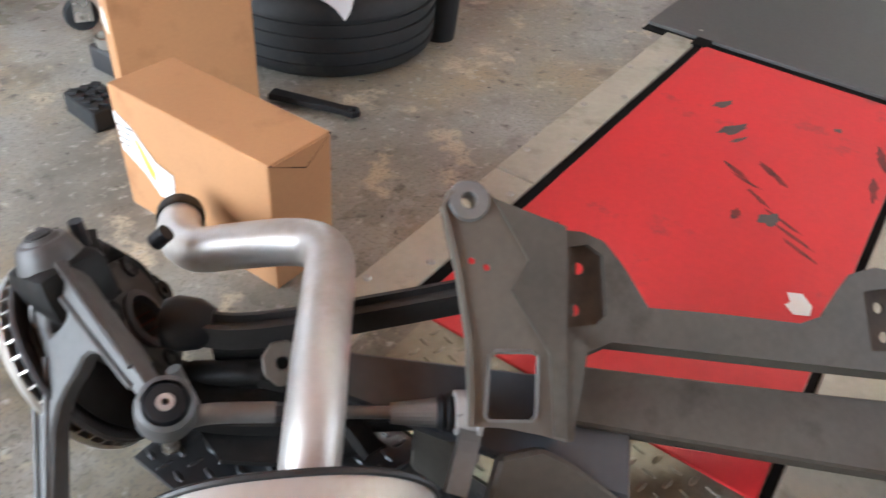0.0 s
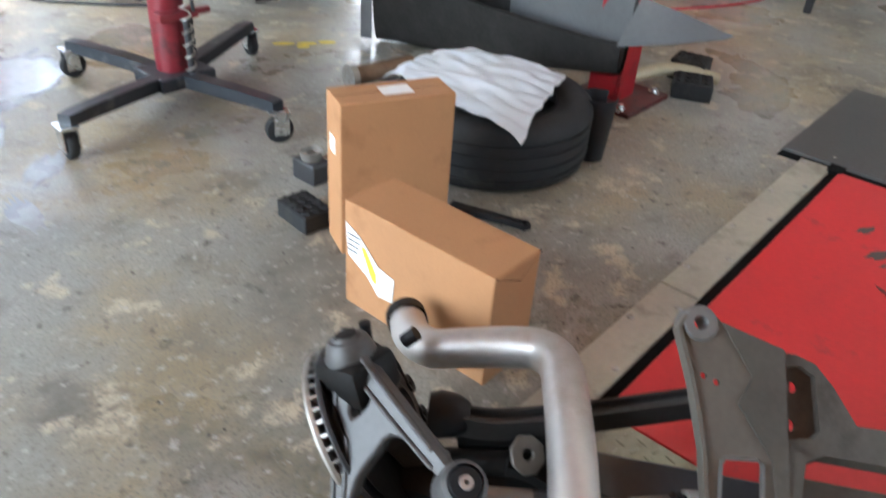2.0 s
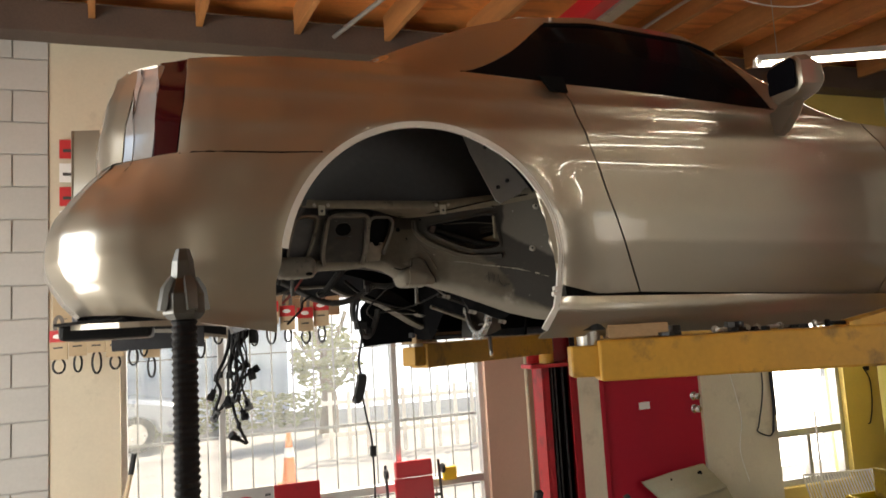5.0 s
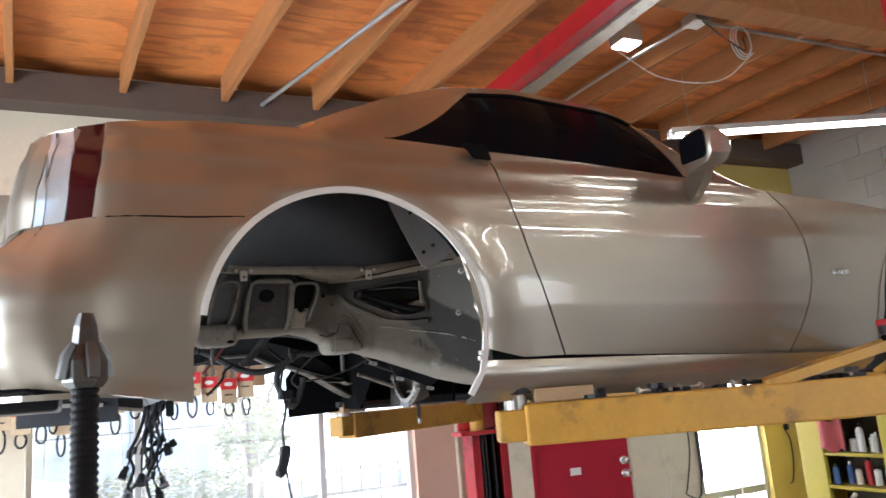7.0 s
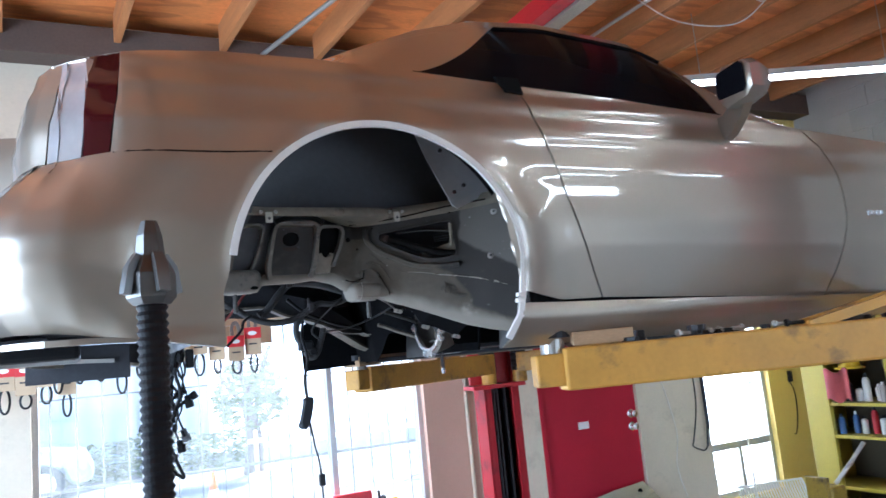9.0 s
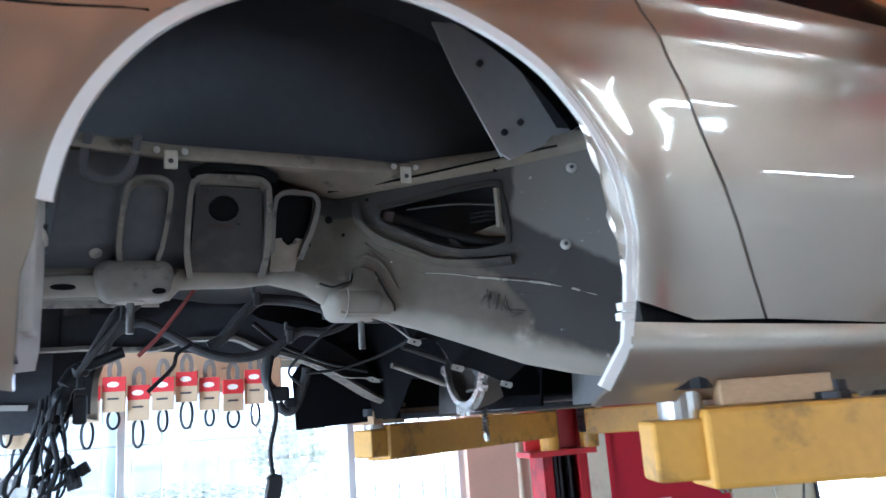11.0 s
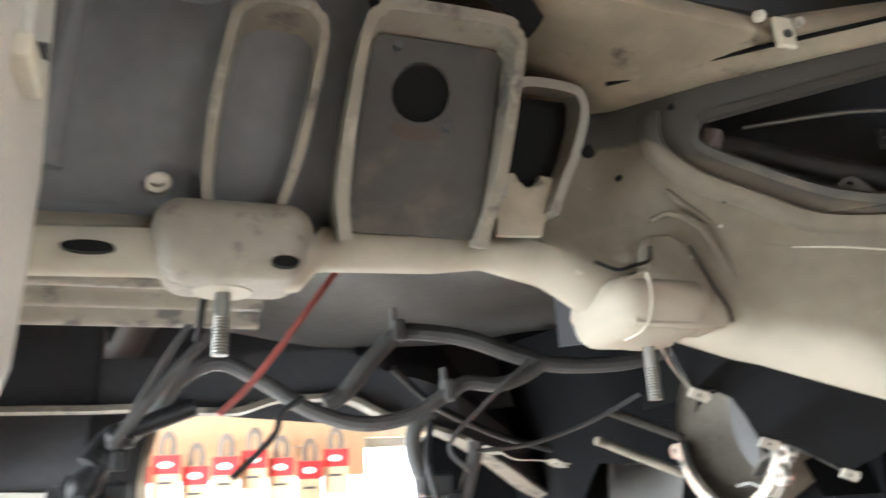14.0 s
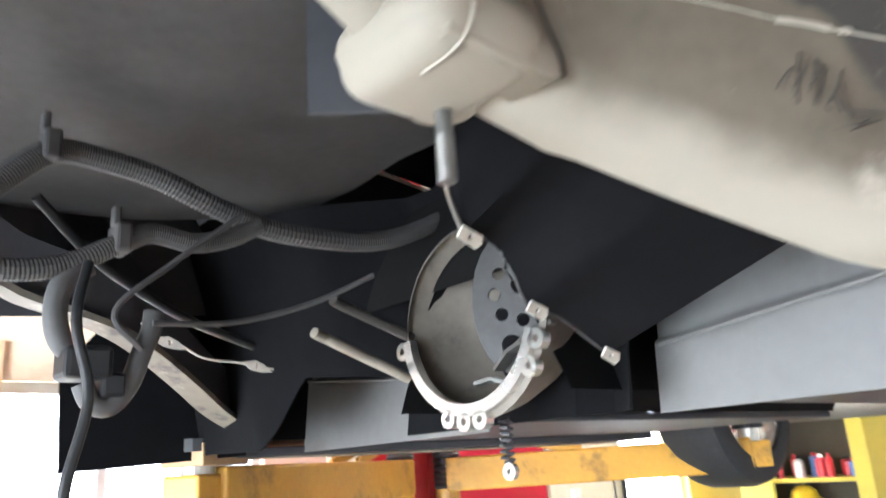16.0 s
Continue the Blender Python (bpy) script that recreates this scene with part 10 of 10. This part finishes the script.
GREEN = mat("sticker_green", (0.03, 0.16, 0.10), 0.5, 0, 0.05, 6, 0.02)
for z, mt, lb in ((2.235, GREEN, "green and white pictogram sticker"), (2.12, GREEN, "green and white pictogram sticker"), (1.80, CARD_TAN, "tan faded sticker"), (1.70, WHITE_PAPER, "white warning sticker"), (1.56, WHITE_PAPER, "red and white warning sticker")):
    s_ = part("sticker", box(1.8972, 1.8997, -0.576, -0.495, z, z + 0.085, 0.001), WHITE_PAPER if mt is GREEN else mt, post_near, lb)
    part("sticker_band", box(1.8965, 1.8971, -0.572, -0.499, z + 0.058, z + 0.082, 0), mt if mt is GREEN else (PAINT_RED if z < 1.7 else INK), s_)
    part("sticker_mark", box(1.8965, 1.8971, -0.57, -0.54, z + 0.010, z + 0.048, 0), INK if mt is not GREEN else GREEN, s_)

# ---------- clutter on the lift arms ----------
TIMBER = mat("raw_timber", (0.36, 0.23, 0.12), 0.7, 0, 0.2, 5, 0.15, 40, stretch=(1, 5, 5))
for x0, x1, y0, y1, z0, z1, turn in ((-0.08, 0.08, -0.05, 0.05, 0, 0.045, 30), (-0.06, 0.06, -0.045, 0.045, 0.046, 0.085, 18)):
    single("wooden_block", box(x0, x1, y0, y1, z0, z1, 0.003, pose(0.50, 1.66, 1.752, 0, 0, turn)), TIMBER, "short raw timber block stacked on the lift arm", "wooden block", "wooden blocks")
single("wooden_block", box(-0.09, 0.09, -0.04, 0.04, 0, 0.04, 0.003, pose(0.66, 0.03, 1.752, 0, 0, -20)), TIMBER, "short raw timber block stacked on the lift arm", "wooden block", "wooden blocks")
rng = random.Random(3)
for i in range(26):
    s = 0.07 + 0.86 * rng.random()
    px, py = 1.62 - 1.0 * s, -0.34 + 0.385 * s
    k = rng.random()
    m = pose(px + rng.uniform(-0.01, 0.01), py + rng.uniform(-0.03, 0.03), 1.7505, 0, 0, rng.uniform(0, 180))
    if k < 0.4:
        single("hex_bolt", cylm(cylm(bmesh.new(), m @ Vector((-0.03, 0, 0.009)), m @ Vector((0.02, 0, 0.009)), 0.006, n=8), m @ Vector((0.02, 0, 0.010)), m @ Vector((0.03, 0, 0.010)), 0.011, n=6), STEEL if k < 0.2 else GREASE, "loose steel bolt lying on the lift arm", "bolt", "loose bolts on the lift arm")
    elif k < 0.75:
        single("hex_nut", lathe([(0.007, 0), (0.015, 0), (0.015, 0.012), (0.007, 0.012), (0.007, 0)], m, 6), GREASE, "greasy nut lying on the lift arm", "nut", "loose nuts on the lift arm")
    else:
        single("metal_clip", boxm(boxm(bmesh.new(), -0.03, 0.03, -0.012, 0.012, 0, 0.012, m, 0.002), -0.012, 0.012, -0.012, 0.012, 0.012, 0.03, m, 0.002), DARK_STEEL, "small dark bracket lying on the lift arm", "bracket", "loose brackets on the lift arm")

# ---------- street outside ----------
rng = random.Random(12)


def tree(x, y, h, spread, label):
    t = thing("street_tree", label, "tree", "street trees")
    part("trunk", sweepm(bmesh.new(), smooth_path([(x, y, -0.06), (x + 0.05, y, h * 0.3), (x - 0.05, y, h * 0.6), (x, y, h * 0.85)], 4), circle(0.16, 10), [1.25 - 0.9 * i / 12 for i in range(13)]), BARK, t, "", True)
    for i in range(6):
        a = i * 1.05
        z = h * (0.35 + 0.08 * i)
        part("limb", tube([(x, y, z), (x + 0.5 * spread * math.cos(a), y + 0.5 * spread * math.sin(a), z + 0.35), (x + 0.85 * spread * math.cos(a), y + 0.85 * spread * math.sin(a), z + 0.8)], 0.04, 6), BARK, t)
    bm = bmesh.new()
    for i in range(1100):
        while True:
            q = Vector((rng.uniform(-1, 1), rng.uniform(-1, 1), rng.uniform(-1, 1)))
            if 0.25 < q.length < 1 and noise.noise(q * 2.3 + Vector((x, 0, 0))) > -0.12:
                break
        p = Vector((x + q.x * spread, y + q.y * spread, h * 0.72 + q.z * h * 0.34))
        m = Matrix.Translation(p) @ Matrix.Rotation(rng.uniform(0, 6.3), 4, "Z") @ Matrix.Rotation(rng.uniform(-1.2, 1.2), 4, "X")
        s = rng.uniform(0.06, 0.12)
        bm.faces.new([bm.verts.new(m @ Vector((s * a, s * b, 0))) for a, b in ((-1, 0), (-0.2, -0.5), (1, 0), (-0.2, 0.5))])
    part("crown", bm, FOLIAGE, t, "loose green crown of small leaves")
    return t


tree(2.15, 13.0, 2.0, 0.72, "street tree with loose green crown")


def parked_car(x, y, paint, label):
    c = thing("parked_car", label, "car", "parked cars")
    prof = [(-2.1, 0.30), (-2.15, 0.55), (-2.0, 0.80), (-1.45, 0.92), (-0.85, 1.38), (0.55, 1.42), (1.15, 0.98), (2.0, 0.84), (2.15, 0.55), (2.1, 0.30), (1.75, 0.28), (1.65, 0.52), (1.35, 0.62), (1.05, 0.52), (0.95, 0.26), (-0.95, 0.26), (-1.05, 0.52), (-1.35, 0.62), (-1.65, 0.52), (-1.75, 0.28)]
    part("body", plate(prof, 1.7, Matrix(((1, 0, 0, x), (0, 0, 1, y), (0, 1, 0, -0.06), (0, 0, 0, 1))), 0.06), paint, c, "", True)
    part("side_glass", plate([(-1.30, 0.95), (-0.82, 1.32), (0.50, 1.36), (1.0, 0.98)], 0.01, Matrix(((1, 0, 0, x), (0, 0, 1, y - 0.012), (0, 1, 0, -0.06), (0, 0, 0, 1)))), TINT, c)
    for wx in (-1.35, 1.35):
        w_ = part("wheel", cyl((x + wx, y + 0.02, 0.27), (x + wx, y + 0.22, 0.27), 0.33, n=24), RUBBER, c)
        part("hubcap", cyl((x + wx, y + 0.005, 0.27), (x + wx, y + 0.03, 0.27), 0.20, n=20), CHROME, w_)
    return c


parked_car(-2.7, 13.0, mat("blue_grey_car", (0.32, 0.37, 0.43), 0.3, 0.3, 0.03, 3, 0, coat=1.0), "blue-grey car parked across the street")
cn = thing("traffic_cone", "orange traffic cone on the street", "traffic cone")
CONE = mat("cone_orange", (0.75, 0.18, 0.02), 0.5, 0, 0.06, 6, 0.02)
part("cone", lathe([(0.12, 0.03), (0.10, 0.05), (0.025, 0.70), (0.0, 0.71)], Matrix.Translation((0.72, 8.2, -0.06)), 24), CONE, cn, "", True)
part("base", box(0.58, 0.86, 8.06, 8.34, -0.06, -0.028, 0.006), CONE, cn)
part("white_collar", lathe([(0.069, 0.36), (0.055, 0.48)], Matrix.Translation((0.72, 8.2, -0.055)), 24), WHITE_PAPER, cn)
fc = thing("picket_fence", "white rail fence across the street", "fence")
for i in range(18):
    part("picket", box(1.6 + 0.3 * i, 1.66 + 0.3 * i, 10.0, 10.04, -0.06, 0.95, 0.004), WHITE_EDGE, fc)
for z in (0.25, 0.75):
    part("rail", box(1.5, 6.9, 10.042, 10.08, z, z + 0.07, 0.004), WHITE_EDGE, fc)
bd_ = thing("far_building", "blue-grey building in shade across the street", "building")
SLATE = mat("blue_grey_render", (0.46, 0.54, 0.62), 0.85, 0, 0.12, 1.5, 0.2)
part("wall", box(-16.0, 1.9, 16.6, 17.4, -0.06, 4.2, 0.02), SLATE, bd_)
part("parapet", box(-16.1, 2.0, 16.5, 17.5, 4.202, 4.4, 0.02), FAR_WALL, bd_)
part("pilaster", box(0.15, 0.55, 16.45, 16.597, -0.06, 4.2, 0.02), FAR_WALL, bd_)
bm = bmesh.new()
for i in range(2600):
    p = Vector((rng.uniform(-5.5, 2.6), 15.2 + rng.uniform(-0.45, 0.45), 0))
    p.z = rng.uniform(-0.02, 1.0) * (0.75 + 0.35 * noise.noise(Vector((p.x * 0.9, 3.0, 0))))
    m = Matrix.Translation(p) @ Matrix.Rotation(rng.uniform(0, 6.3), 4, "Z") @ Matrix.Rotation(rng.uniform(-1.2, 1.2), 4, "X")
    q = rng.uniform(0.07, 0.13)
    bm.faces.new([bm.verts.new(m @ Vector((q * a, q * b, 0))) for a, b in ((-1, 0), (-0.2, -0.5), (1, 0), (-0.2, 0.5))])
single("hedge", bm, FOLIAGE, "low green hedge before the far building", "hedge", kind="stuff")
structure("backdrop", box(-30, 34, 18, 18.1, -0.06, 4.3, 0), BACKDROP_GLOW, "glowing backdrop for the bright distance across the street", "backdrop")
single("kerb", box(-20, 20, 4.6, 4.75, -0.07, 0.03, 0.01), FAR_WALL, "pale concrete kerb along the street", "kerb", kind="structure")

# ---------- concrete blocks of the walls ----------
BLK = bpy.data.meshes.new("block")
tmp = box(-0.196, 0.196, -0.012, 0.006, -0.097, 0.097, 0.004)
tmp.to_mesh(BLK)
tmp.free()
BLK.materials.append(BLOCK)
HALF = BLK.copy()
for v in HALF.vertices:
    v.co.x *= 0.49
for r in range(20):
    z = 0.10 + 0.2025 * r
    for i in range(6):
        x = -1.36 - 0.20 - 0.40 * i + (0.0 if r % 2 else -0.20)
        if r % 2 == 0 and i == 0:
            o = new("block", HALF)
            o.matrix_basis = pose(-1.46, WY, z)
            o.parent = wall_core
        if x > XW:
            o = new("block", BLK)
            o.matrix_basis = pose(x, WY, z)
            o.parent = wall_core
wall_e = bpy.data.objects["wall_east"]
for r in range(10, 20):
    z = 0.10 + 0.2025 * r
    for i in range(17):
        y = -4.0 + 0.40 * i + (0.0 if r % 2 else 0.20)
        if y < 2.95:
            o = new("block", BLK)
            o.matrix_basis = pose(XE, y, z, 0, 0, -90)
            o.parent = wall_e

def chip(u, v):
    r, a = 0.046 * u, 2 * math.pi * v
    r *= 1 + 0.28 * noise.noise(Vector((math.cos(a) * 2, math.sin(a) * 2, 3)))
    p = Vector((-0.375 + r * math.cos(a), -1.013 + 0.85 * r * math.sin(a), 0))
    p.z = 0.0008 + max(0.0, 1 - u) ** 0.4 * (0.0035 + 0.005 * noise.noise(p * 75) + 0.003 * noise.noise(p * 190))
    return p


single("floor_chip", grid(chip, 22, 56, 0), layered("broken_aggregate", (0.20, 0.195, 0.18), [((0.07, 0.066, 0.06), 55.0, 0.50, 0.58, 3), ((0.33, 0.32, 0.30), 80.0, 0.56, 0.62, 3)], 0.7, 0.95, 0.8), "broken pit of grey aggregate in the concrete floor", "floor chip")
